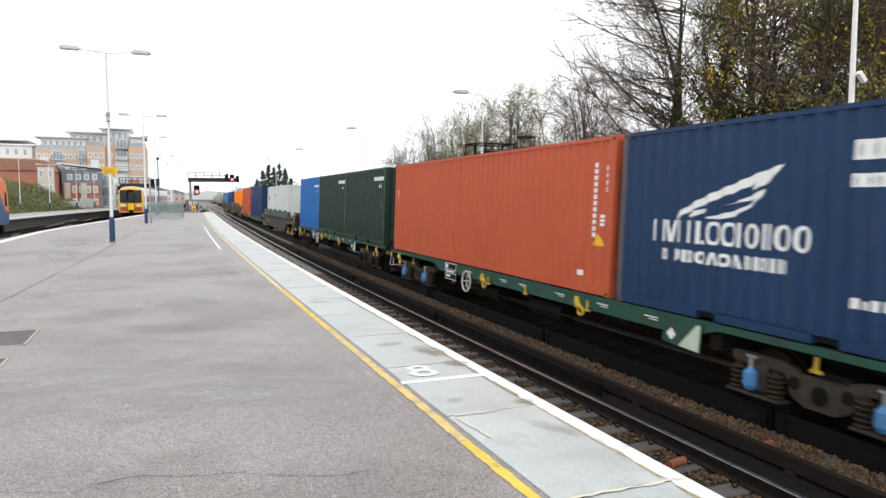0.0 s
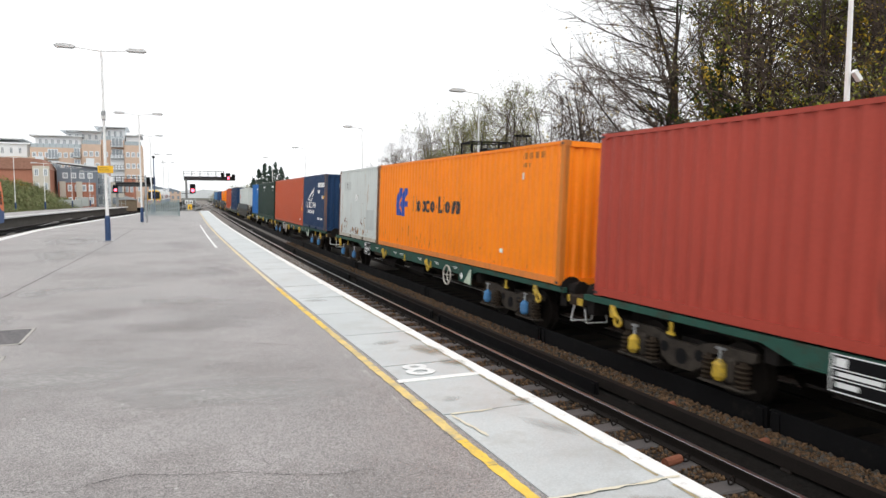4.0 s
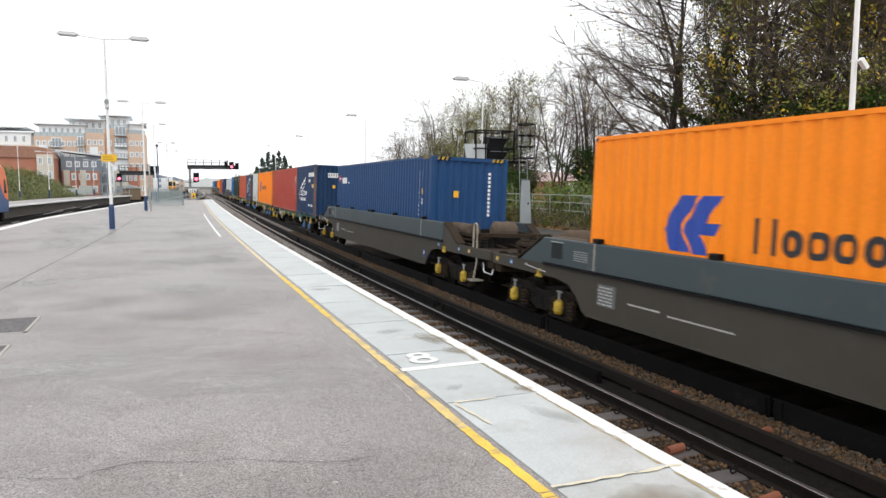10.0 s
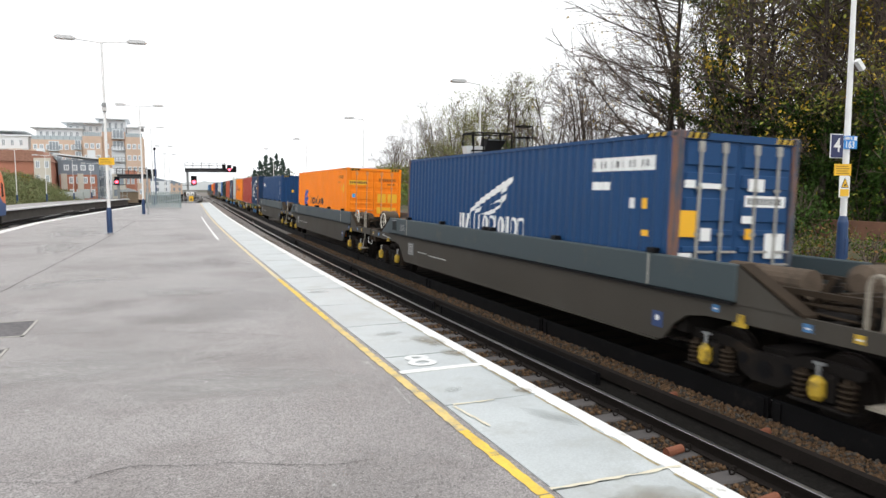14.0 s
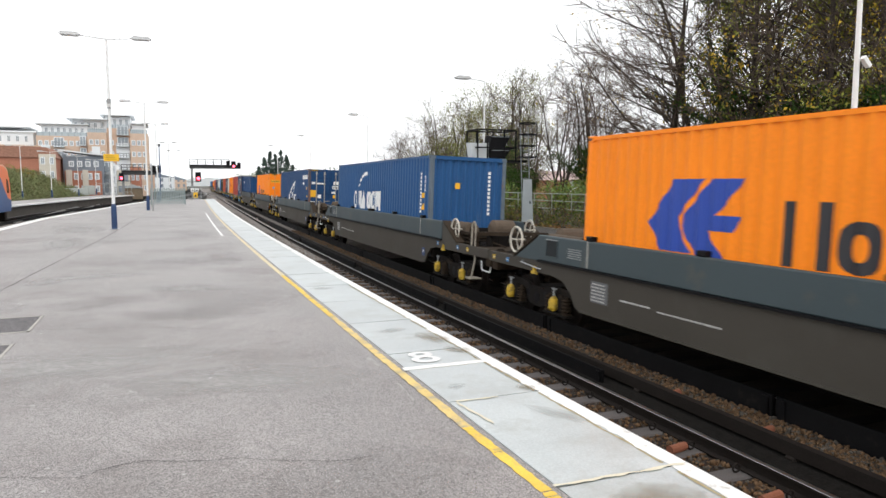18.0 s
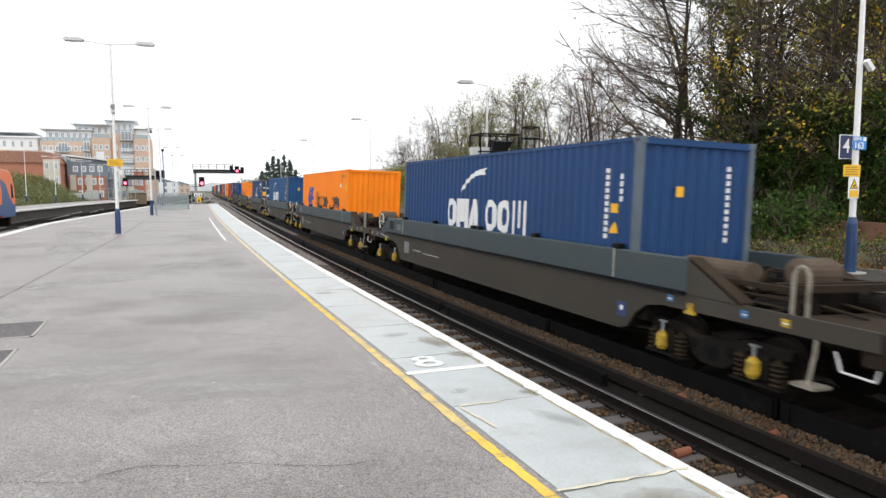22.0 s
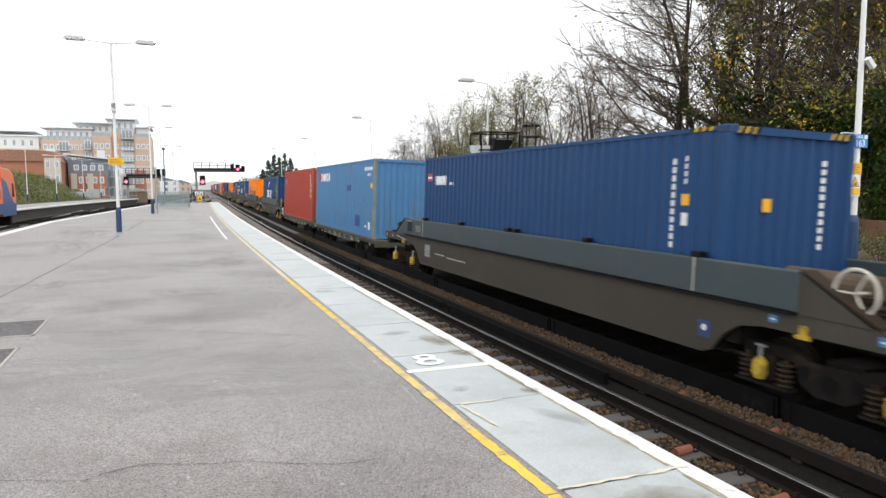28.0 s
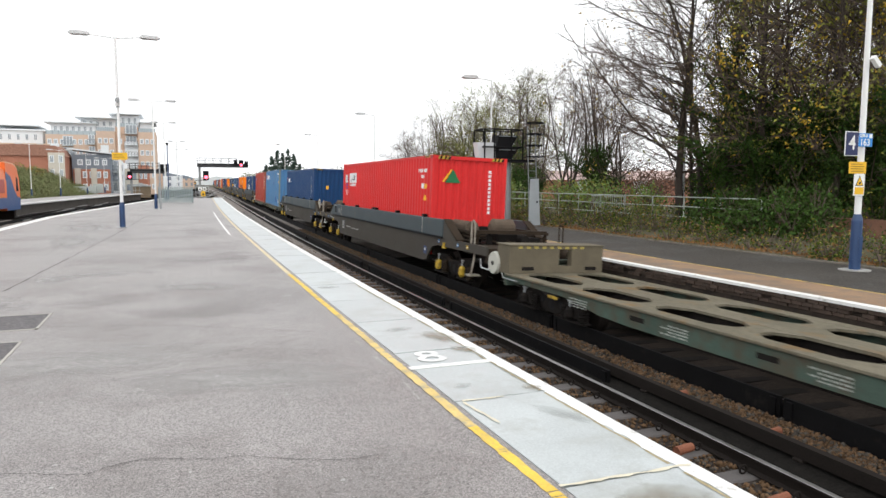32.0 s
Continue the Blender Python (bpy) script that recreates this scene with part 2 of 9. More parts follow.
# ---- ground, tracks and platforms ----
def platform_left(s):
    """The island platform narrows towards its far end."""
    return -7.25 if s < 44 else -7.25 + 0.078 * (s - 44)


def build_ground():
    bm = bmesh.new()
    box(bm, -2500, 2500, -600, 3200, -2.2, -1.42)
    tagged(part("ground", bm, mat("rough_ground", (0.07, 0.065, 0.045), 0.95, vary=0.4, scale=0.4, bump=0.6, grain=6), None), "dark rough trackside ground", "ground", kind="structure")
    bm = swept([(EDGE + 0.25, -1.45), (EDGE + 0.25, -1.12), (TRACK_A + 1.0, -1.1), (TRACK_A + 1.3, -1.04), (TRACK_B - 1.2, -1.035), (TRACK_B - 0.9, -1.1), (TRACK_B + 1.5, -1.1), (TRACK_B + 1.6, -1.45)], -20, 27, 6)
    # Beyond 27 m the ballast colour is paled to carry the distance haze.
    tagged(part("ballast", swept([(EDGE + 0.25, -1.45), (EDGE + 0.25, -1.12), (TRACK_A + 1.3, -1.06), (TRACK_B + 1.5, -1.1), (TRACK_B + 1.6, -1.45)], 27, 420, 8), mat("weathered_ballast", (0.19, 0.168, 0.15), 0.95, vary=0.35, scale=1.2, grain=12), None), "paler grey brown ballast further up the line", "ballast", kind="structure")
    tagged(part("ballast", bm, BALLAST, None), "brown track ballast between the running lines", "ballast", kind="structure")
    # Near-black strip of ballast between the running rail and the conductor rail.
    tagged(part("oily_ballast", swept([(TRACK_A + 0.84, -1.12), (TRACK_A + 1.62, -1.12), (TRACK_A + 1.62, -1.03), (TRACK_A + 1.3, -1.036), (TRACK_A + 1.0, -1.07), (TRACK_A + 0.84, -1.088)], -16, 40, 4), mat("oily_ballast_bed", (0.013, 0.012, 0.011), spec=0.04, rough=0.95, vary=0.5, scale=14, grain=35, bump=1.0), None), "black ballast along the conductor rail", "ballast", kind="structure")
    bm = bmesh.new()
    sweep(bm, [(-14.6, -1.45), (-14.6, -1.12), (-6.5, -1.12), (-6.5, -1.45)], steps(-10, 64, 6))
    tagged(part("ballast", bm, MATS["weathered_ballast"], None), "grey brown ballast under the other running line", "ballast", kind="structure")
    bm = bmesh.new()
    vs = [bm.verts.new(p) for p in ((-22, 60, -1.13), (-2.0, 60, -1.13), (4.5, 95, -1.13), (22, 140, -1.13), (40, 420, -1.13), (-14, 420, -1.13), (-16, 140, -1.13))]
    bm.faces.new(vs)
    bmesh.ops.solidify(bm, geom=bm.faces[:], thickness=0.2)
    tagged(part("ballast", bm, mat("junction_ballast", (0.27, 0.245, 0.225), 0.95, vary=0.3, scale=2, grain=15), None), "spread of ballast at the junction beyond the platforms", "ballast", kind="structure")


RAIL_FOOT = [(-0.07, -0.158), (0.07, -0.158), (0.07, -0.145), (0.012, -0.125), (0.012, -0.045), (0.034, -0.035), (0.034, -0.004), (-0.034, -0.004), (-0.034, -0.035), (-0.012, -0.045), (-0.012, -0.125), (-0.07, -0.145)]
RAIL_HEAD = [(-0.033, -0.006), (0.033, -0.006), (0.029, 0.0), (-0.029, 0.0)]


def build_track(x, a, b, sleepers_to, lift=0.0):
    for side in (-0.7525, 0.7525):
        r = empty("rail", Matrix.Identity(4), "worn steel running rail with a bright head", "rail", "running rails", "structure")
        z = RAIL_Z - lift * side
        part("rail_web", swept([(x + side + p, z + q) for p, q in RAIL_FOOT], a, b, 5), RAIL, r)
        part("rail_head", swept([(x + side + p, z + q) for p, q in RAIL_HEAD], a, b, 5), RAIL_TOP, r)
    me = clip = None
    bed = empty("sleepers", Matrix.Identity(4), "row of worn concrete sleepers in the ballast", "sleepers", kind="structure")
    s = a + 0.3
    while s < sleepers_to:
        if me is None:
            bm = bx(-1.25, 1.25, -0.13, 0.13, -0.2, 0.0, bevel=0.02)
            # Canted track: the shade under the train is put into near-black sleepers.
            ob = part("sleeper", bm, GRIME_SHADE if lift else SLEEPER, bed)
            me = ob
        else:
            ob = again(me, Matrix.Identity(4), bed)
        ob.matrix_basis = on_pose(s, x, RAIL_Z - 0.165, degrees_of(lift))
        if 2.0 < s < 26 and not lift:
            for cx in (0.62, 0.88):
                if clip is None:
                    clip = part("rail_clip", ring(bmesh.new(), (0, 0, 0.05), "y", 0.045, 0.012, 12, 5), RAIL, ob)
                    clip.matrix_basis = Matrix.Translation((cx, 0, 0))
                else:
                    again(clip, Matrix.Translation((cx, 0, 0)), ob)
        s += 0.68


def degrees_of(lift):
    return math.degrees(math.asin(lift))


def build_guard(x, a, b):
    """The conductor rail on its pots."""
    g = empty("conductor_rail", Matrix.Identity(4), "dark steel conductor rail beside the running rail", "rail", "conductor rails", "structure")
    part("live_rail", swept([(x - 0.05, RAIL_Z - 0.08), (x + 0.05, RAIL_Z - 0.08), (x + 0.05, RAIL_Z + 0.07), (x - 0.05, RAIL_Z + 0.07)], a, b, 5), RAIL, g)
    for s in steps(a, 40, 2.7):
        o = part("insulator", bx(-0.07, 0.07, -0.07, 0.07, -0.14, 0.0, bevel=0.02), RAIL, g)
        o.matrix_basis = on_pose(s, x, RAIL_Z - 0.08)


def build_boards(x, runs, top=-0.86, foot=-1.1, thick=0.035):
    """Timber guard boards, one after the other, with a cleat at each joint."""
    g = empty("guard_boarding", Matrix.Identity(4), "black timber guard boards beside the conductor rail", "boards", "guard boards", "structure")
    for a, b in runs:
        part("guard_board", swept([(x, foot), (x + thick, foot), (x + thick, top), (x, top)], a, b, 4), BOARD, g)
        for s in (a + 0.1, b - 0.1):
            if s < 45:
                part("cleat", swept([(x - 0.025, foot + 0.02), (x, foot + 0.02), (x, top - 0.03), (x - 0.025, top - 0.03)], s - 0.05, s + 0.05, 1), BOARD, g)


def build_platform():
    top = bmesh.new()
    rows = []
    for s in steps(-16, 92, 3):
        l = platform_left(s)
        rows.append([top.verts.new(on(s, x, z)) for x, z in ((l + 0.45, -0.3), (l + 0.45, 0.0), ((l + EDGE) / 2, 0.0), (EDGE - 1.056, 0.0), (EDGE - 1.056, -0.3))])
    for r, q in zip(rows, rows[1:]):
        for i in range(5):
            j = (i + 1) % 5
            top.faces.new((r[i], r[j], q[j], q[i]))
    top.faces.new(rows[0][::-1])
    top.faces.new(rows[-1])
    tagged(part("platform", top, TARMAC, None), "grey damp tarmac island platform", "platform", kind="structure")
    bm = bmesh.new()
    rows = []
    for s in steps(-16, 92, 3):
        l = platform_left(s)
        rows.append([bm.verts.new(on(s, x, z)) for x, z in ((l + 0.2, -1.4), (l + 0.2, -0.3), (EDGE - 0.25, -0.3), (EDGE - 0.25, -1.4))])
    for r, q in zip(rows, rows[1:]):
        for i in range(4):
            j = (i + 1) % 4
            bm.faces.new((r[i], r[j], q[j], q[i]))
    bm.faces.new(rows[-1])
    tagged(part("platform_wall", bm, BRICK_DARK, None), "sooty brick platform face", "wall", kind="structure")
    # grey coping slabs along the working edge, white nosing, yellow line
    cop = empty("coping", Matrix.Identity(4), "worn grey coping slabs with a painted white edge", "coping", kind="structure")
    joints = [-16 + 1.86 * i for i in range(59)]
    off = 3.7 - 1.86 * round((3.7 + 16) / 1.86) + 16
    for i, s in enumerate(joints):
        s += off
        part("coping_slab", swept([(EDGE - 1.05, -0.2), (EDGE - 0.14, -0.2), (EDGE - 0.14, 0.004 + 0.003 * (i % 3)), (EDGE - 1.05, 0.004 + 0.002 * (i % 2))], s + 0.014, s + 1.846, 2), SLAB, cop)
        part("nosing", swept([(EDGE - 0.138, -0.2), (EDGE, -0.2), (EDGE, 0.0), (EDGE - 0.01, 0.01), (EDGE - 0.138, 0.01)], s + 0.004, s + 1.856, 2), WHITE_LINE, cop, "white painted edge stone")
        if s < 22:
            bm = bmesh.new()
            prev = None
            for k in range(38):
                q = s + 0.014 + 1.832 * k / 37
                w = 0.024 + 0.035 * noise.noise(Vector((q * 2.2, 1, 0))) + 0.035 * noise.noise(Vector((q * 9, 5, 0)))
                cur = [bm.verts.new(on(q, EDGE - 0.137 - max(w, 0.002), 0.0125)), bm.verts.new(on(q, EDGE - 0.135, 0.0125))]
                if prev:
                    bm.faces.new((prev[0], cur[0], cur[1], prev[1]))
                prev = cur
            part("paint_edge", bm, WHITE_LINE, cop)
    bm = bmesh.new()
    rl = random.Random(8)
    prev = None
    pale_bm = bmesh.new()
    for s in steps(-16, 91, 0.07):
        c = EDGE - 1.152 + 0.012 * noise.noise(Vector((s * 0.9, 0, 0)))
        w = 0.044 + 0.012 * noise.noise(Vector((s * 6, 4, 0)))
        cur = [bm.verts.new(on(s, c - w + rl.uniform(-0.007, 0.007), 0.004)), bm.verts.new(on(s, c + w + rl.uniform(-0.007, 0.007), 0.004))]
        if prev:
            bm.faces.new((prev[0], cur[0], cur[1], prev[1]))
        prev = cur
        if s < 25 and rl.random() < 0.22:
            g = rl.uniform(0.004, 0.014)
            prev = [bm.verts.new(on(s + g + rl.uniform(-0.003, 0.003), c - w + rl.uniform(-0.005, 0.005), 0.004)), bm.verts.new(on(s + g + rl.uniform(-0.003, 0.003), c + w, 0.004))]
    cut = [v for v in bm.verts if v.co.y > 14.8]
    bmesh.ops.delete(bm, geom=cut, context="VERTS")
    worn = bm.copy()
    bmesh.ops.delete(worn, geom=[v for v in worn.verts if not 4.9 < v.co.y < 9.9], context="VERTS")
    bmesh.ops.translate(worn, verts=worn.verts, vec=(0, 0, 0.0015))
    bmesh.ops.delete(bm, geom=[v for v in bm.verts if 5.0 < v.co.y < 9.8], context="VERTS")
    tagged(part("worn_yellow_line", worn, mat("rubbed_yellow_paint", (0.7, 0.52, 0.19), 0.65, vary=0.25, scale=3, grain=40, dirt=(0.36, 0.33, 0.26), dirt_amount=0.6, dirt_scale=5), None), "rubbed pale yellow stretch of the safety line", "line", kind="structure")
    sweep(pale_bm, [(EDGE - 1.196, 0.001), (EDGE - 1.108, 0.001), (EDGE - 1.108, 0.0042), (EDGE - 1.196, 0.0042)], steps(14.85, 91, 3))
    tagged(part("cream_line", pale_bm, mat("washed_out_line_paint", (0.66, 0.56, 0.34), 0.65, vary=0.2, scale=1.5, dirt=(0.45, 0.42, 0.36), dirt_amount=0.45, dirt_scale=2), None), "washed-out cream safety line on the tarmac", "line", kind="structure")
    tagged(part("yellow_line", bm, YELLOW_LINE, None), "worn yellow safety line on the tarmac", "line", kind="structure")
    bm = bmesh.new()
    rows = []
    for s in steps(-16, 92, 3):
        l = platform_left(s)
        rows.append([bm.verts.new(on(s, x, z)) for x, z in ((l, -0.2), (l, 0.006), (l + 0.448, 0.006), (l + 0.448, -0.2))])
    for r, q in zip(rows, rows[1:]):
        for i in range(4):
            j = (i + 1) % 4
            bm.faces.new((r[i], r[j], q[j], q[i]))
    bm.faces.new(rows[0][::-1])
    bm.faces.new(rows[-1])
    tagged(part("edge_strip", bm, WHITE_LINE, None), "white painted coping on the platform's other edge", "coping", kind="structure")


FAR = EDGE + 6.511


def build_far_platform():
    tagged(part("platform", swept([(FAR + 1.3, -0.4), (FAR + 1.3, 0.076), (FAR + 4.6, 0.076), (FAR + 4.6, -0.4)], -14, 150, 4), mat("dark_tarmac", (0.06, 0.054, 0.048), 0.75, spec=0.2, vary=0.35, scale=0.6, bump=0.3, grain=60, dirt=(0.085, 0.082, 0.08), dirt_amount=0.5, dirt_scale=0.5, speck=0.3, speck_scale=30), None), "dark wet tarmac of the opposite platform", "platform", kind="structure")
    tagged(part("platform_wall", swept([(FAR + 0.14, -1.4), (FAR + 0.14, 0.03), (FAR + 1.3, 0.03), (FAR + 1.3, -1.4)], -14, 150, 4), BRICK_DARK, None), "dark crumbling brick platform face", "wall", kind="structure")
    tagged(part("platform_strip", swept([(FAR + 0.16, 0.034), (FAR + 1.296, 0.034), (FAR + 1.296, 0.082), (FAR + 0.16, 0.082)], -14, 150, 4), mat("brown_paving", (0.27, 0.17, 0.1), 0.7, vary=0.35, scale=1.2, dirt=(0.15, 0.12, 0.095), dirt_amount=0.6, dirt_scale=1.4), None), "brown paving strip along the opposite platform", "paving", kind="structure")
    tagged(part("nosing", swept([(FAR, 0.03), (FAR + 0.158, 0.03), (FAR + 0.158, 0.086), (FAR, 0.08)], -14, 150, 4), WHITE_LINE, None), "white painted platform nosing", "coping", kind="structure")
    course = empty("brick_courses", Matrix.Identity(4), "corbelled courses of sooty broken brick under the nosing", "brickwork", kind="structure")
    rb = random.Random(6)
    brick = None
    for row, (dx, z) in enumerate(((0.02, -0.045), (0.05, -0.12), (0.09, -0.195))):
        s = 6.0 + 0.11 * row
        while s < 27:
            if rb.random() > 0.07:
                m = on_pose(s, FAR + dx + rb.uniform(0, 0.03), z)
                if brick is None:
                    brick = part("brick", bx(0, 0.11, -0.104, 0.104, 0, 0.066, bevel=0.006), mat("sooty_brick_face", (0.075, 0.052, 0.04), 0.95, vary=0.3, scale=6, spread=0.6), course)
                    brick.matrix_basis = m
                else:
                    again(brick, m, course)
            s += 0.222
    tagged(part("yellow_line", swept([(FAR + 1.31, 0.076), (FAR + 1.4, 0.076), (FAR + 1.4, 0.083), (FAR + 1.31, 0.083)], -14, 150, 4), mat("faded_yellow_paint", (0.5, 0.34, 0.08), 0.7, vary=0.3, scale=1, dirt=(0.17, 0.14, 0.1), dirt_amount=0.7, dirt_scale=2), None), "yellow safety line on the opposite platform", "line", kind="structure")
    tagged(part("kerb", swept([(FAR + 4.6, -0.4), (FAR + 4.68, -0.4), (FAR + 4.68, 0.112), (FAR + 4.6, 0.112)], -14, 150, 4), mat("weathered_kerb", (0.2, 0.18, 0.15), 0.8, vary=0.3, scale=2, dirt=(0.09, 0.08, 0.055), dirt_amount=0.6, dirt_scale=2), None), "weathered kerb behind the opposite platform", "kerb", kind="structure")


build_ground()
build_track(TRACK_A, -16, 260, 75)
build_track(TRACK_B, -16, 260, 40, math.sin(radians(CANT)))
build_guard(TRACK_A + 0.7525 + 0.63, -16, 120)
build_boards(TRACK_A + 0.7525 + 0.4, ((8.6, 15.2), (15.6, 23.0), (24.0, 36.0), (36.4, 60.0), (62.0, 100.0)))
build_guard(TRACK_B - 0.7525 - 0.18, -16, 120)
build_boards(7.1, ((-16, 1.0), (1.06, 6.4), (6.46, 12.2), (12.26, 19.0), (19.06, 27.4), (27.46, 40.0), (40.1, 70.0), (70.1, 120.0)), -0.75, -1.14, 0.05)
def build_junction():
    """Rails of the lines that join beyond the platforms."""
    for x0, y0, bend, far in ((1.6, 97, 0.00052, 330), (0.1, 97, 0.00052, 330), (3.2, 110, 0.00016, 330), (-3.5, 92, 0.00042, 330), (-5.0, 92, 0.00042, 330), (-9.2, 60, 0.0002, 330), (-10.7, 60, 0.0002, 330)):
        bm = bmesh.new()
        prev = None
        for i in range(25):
            y = y0 + (far - y0) * i / 24
            x = x0 + 0.075 * (y - y0) * (x0 > -6) + bend * (y - y0) ** 2 * 0.5 - (0.00045 * max(0, y - 170) ** 2)
            cur = [bm.verts.new((x + p, y, q)) for p, q in ((-0.06, -1.13), (-0.06, -0.93), (0.06, -0.93), (0.06, -1.13))]
            if prev:
                for k in range(3):
                    bm.faces.new((prev[k], cur[k], cur[k + 1], prev[k + 1]))
            prev = cur
        tagged(part("rail", bm, mat("worn_rail", (0.3, 0.29, 0.28), 0.35, metal=0.6, vary=0.15), None), "worn rail curving through the junction", "rail", "junction rails", "structure")


build_junction()
build_platform()
build_far_platform()


# ---- the freight train ----
def gone(t):
    """Metres travelled since the start."""
    return 7.4 * t + 0.0135 * t * t


TIMES = [0, 2, 4, 6, 8, 10, 12, 14, 16, 18, 20, 22, 24, 26, 28, 30, 32]
MOVERS = []


def ride(ob, u, v=0.0):
    """Lets a thing ride on the train: u metres along at the start, v above the rails."""
    MOVERS.append((ob, u, v))
    return ob


def paint_of(name, rgb, rust=(0.2, 0.085, 0.04), amount=0.15, scale=1.6):
    return mat(name, rgb, 0.5, spec=0.22, vary=0.12, scale=0.9, grain=25, bump=0.06, dirt=rust, dirt_amount=amount, dirt_scale=scale, streak=True)


NAVY = paint_of("navy_container_paint", (0.014, 0.042, 0.106), (0.05, 0.075, 0.11), 0.22)
NAVY_B = paint_of("blue_container_paint", (0.014, 0.058, 0.16), (0.05, 0.075, 0.12), 0.2)
NAVY_C = paint_of("clear_navy_container_paint", (0.014, 0.058, 0.155), (0.05, 0.08, 0.13), 0.22)
ROYAL = paint_of("royal_blue_container_paint", (0.016, 0.058, 0.165), (0.06, 0.09, 0.15), 0.2)
CMA_BLUE = paint_of("mid_blue_container_paint", (0.02, 0.085, 0.22), (0.08, 0.12, 0.19), 0.2)
OXIDE = paint_of("orange_red_container_paint", (0.5, 0.1, 0.045), (0.32, 0.07, 0.035), 0.25)
MAROON = paint_of("brick_red_container_paint", (0.4, 0.062, 0.042), (0.24, 0.045, 0.03), 0.25)
SCARLET = paint_of("bright_red_container_paint", (0.66, 0.03, 0.03), (0.5, 0.03, 0.03), 0.2)
ORANGE = paint_of("orange_container_paint", (0.97, 0.262, 0.012), (0.84, 0.2, 0.012), 0.3)
PALE = paint_of("off_white_container_paint", (0.6, 0.64, 0.62), (0.4, 0.27, 0.17), 0.24, 2.6)
GREEN = paint_of("dark_green_container_paint", (0.018, 0.04, 0.03), (0.03, 0.05, 0.04), 0.2)
BRIGHT_BLUE = paint_of("bright_blue_container_paint", (0.015, 0.14, 0.44), amount=0.0)
SKY_BLUE = paint_of("light_blue_container_paint", (0.085, 0.225, 0.43), (0.15, 0.18, 0.2), 0.36)
RUST = mat("rusty_steel", (0.16, 0.075, 0.04), 0.85, vary=0.4, scale=4, dirt=(0.3, 0.23, 0.17), dirt_amount=0.35, dirt_scale=3)
BAR_GREY = mat("dull_zinc_bar", (0.36, 0.35, 0.32), 0.6, metal=0.2, vary=0.2, scale=6, dirt=(0.2, 0.13, 0.09), dirt_amount=0.35, dirt_scale=4)
ORANGE_BAR = mat("painted_orange_bar", (0.7, 0.27, 0.08), 0.6, vary=0.2, scale=6, dirt=(0.4, 0.3, 0.2), dirt_amount=0.4, dirt_scale=4)
RUSTED_POST = mat("rusted_navy_post", (0.07, 0.085, 0.11), 0.75, spec=0.2, vary=0.3, scale=5, dirt=(0.25, 0.12, 0.075), dirt_amount=0.75, dirt_scale=2.2, streak=True)
LETTER = mat("white_lettering", (0.8, 0.81, 0.8), 0.5, vary=0.05, dirt=(0.4, 0.42, 0.45), dirt_amount=0.12, dirt_scale=4)
INK = mat("black_lettering", (0.02, 0.02, 0.025), 0.5, vary=0.1)
DIM = mat("faded_dark_lettering", (0.4, 0.12, 0.01), 0.6, vary=0.2)
EMBLEM = mat("royal_blue_emblem", (0.015, 0.06, 0.36), 0.5, vary=0.05)
LABEL_YEL = mat("amber_label", (0.85, 0.45, 0.02), 0.5, vary=0.05)
LABEL_RED = mat("red_label", (0.6, 0.04, 0.03), 0.5, vary=0.05)
LABEL_GRN = mat("green_triangle_paint", (0.01, 0.16, 0.05), 0.5, vary=0.05)
LABEL_CYAN = mat("light_blue_roundel", (0.02, 0.33, 0.7), 0.5, vary=0.05)
PATCH_BLUE = mat("repaint_patch_blue", (0.02, 0.075, 0.25), 0.5, vary=0.15)
PATCH_GREY = mat("repaint_patch_grey", (0.5, 0.535, 0.52), 0.6, vary=0.1)
PATCH_RUST = mat("bare_rust_patch", (0.2, 0.1, 0.06), 0.9, vary=0.4, scale=6)


def fold(y, L):
    """How far the corrugated side steps in at y."""
    n = max(1, round((L - 0.26) / 0.278))
    p = (L - 0.26) / n
    a = ((y - 0.13) % p) / p
    d = 0.036
    if a < 0.26:
        return 0.0
    if a < 0.5:
        return d * (a - 0.26) / 0.24
    if a < 0.76:
        return d
    return d * (1 - a) / 0.24


def on_side(bm, L, quads):
    """Paint laid over the corrugations: quads (ya, lo, hi, yb, lo, hi) with ya above yb."""
    for ya, l0, h0, yb, l1, h1 in quads:
        p = (L - 0.26) / max(1, round((L - 0.26) / 0.278))
        first = int((yb - 0.13) / p) - 1
        turns = [0.13 + p * (i + g) for i in range(first, first + int((ya - yb) / p) + 4) for g in (0.0, 0.26, 0.5, 0.76)]
        cuts = [ya] + sorted([q for q in turns if yb + 1e-4 < q < ya - 1e-4], reverse=True) + [yb]
        prev = None
        for q in cuts:
            f = (ya - q) / (ya - yb)
            y, lo, hi = ya + (yb - ya) * f, l0 + (l1 - l0) * f, h0 + (h1 - h0) * f
            x = -1.213 + fold(y, L) - 0.004
            cur = (bm.verts.new((x, y, lo)), bm.verts.new((x, y, hi)))
            if prev:
                bm.faces.new((prev[0], cur[0], cur[1], prev[1]))
            prev = cur
    return bm


def bars(a, b, lo, hi, n, fill=0.72, jitter=0.0):
    """A row of plain bars in place of a line of lettering, from y a down to y b."""
    out = []
    step = (a - b) / n
    for i in range(n):
        y = a - i * step
        h = hi - (0.22 * (hi - lo) if jitter and i % 3 == 1 else 0)
        out.append((y, lo, h, y - step * fill, lo, h))
    return out


def column(a, b, lo, hi, n, fill=0.7):
    st = (hi - lo) / n
    a, b = a - 0.17 * (a - b), b + 0.17 * (a - b)
    return [(a, lo + i * st, lo + (i + fill) * st, b, lo + i * st, lo + (i + fill) * st) for i in range(n)]


def patch(a, b, lo, hi):
    return [(a, lo, hi, b, lo, hi)]


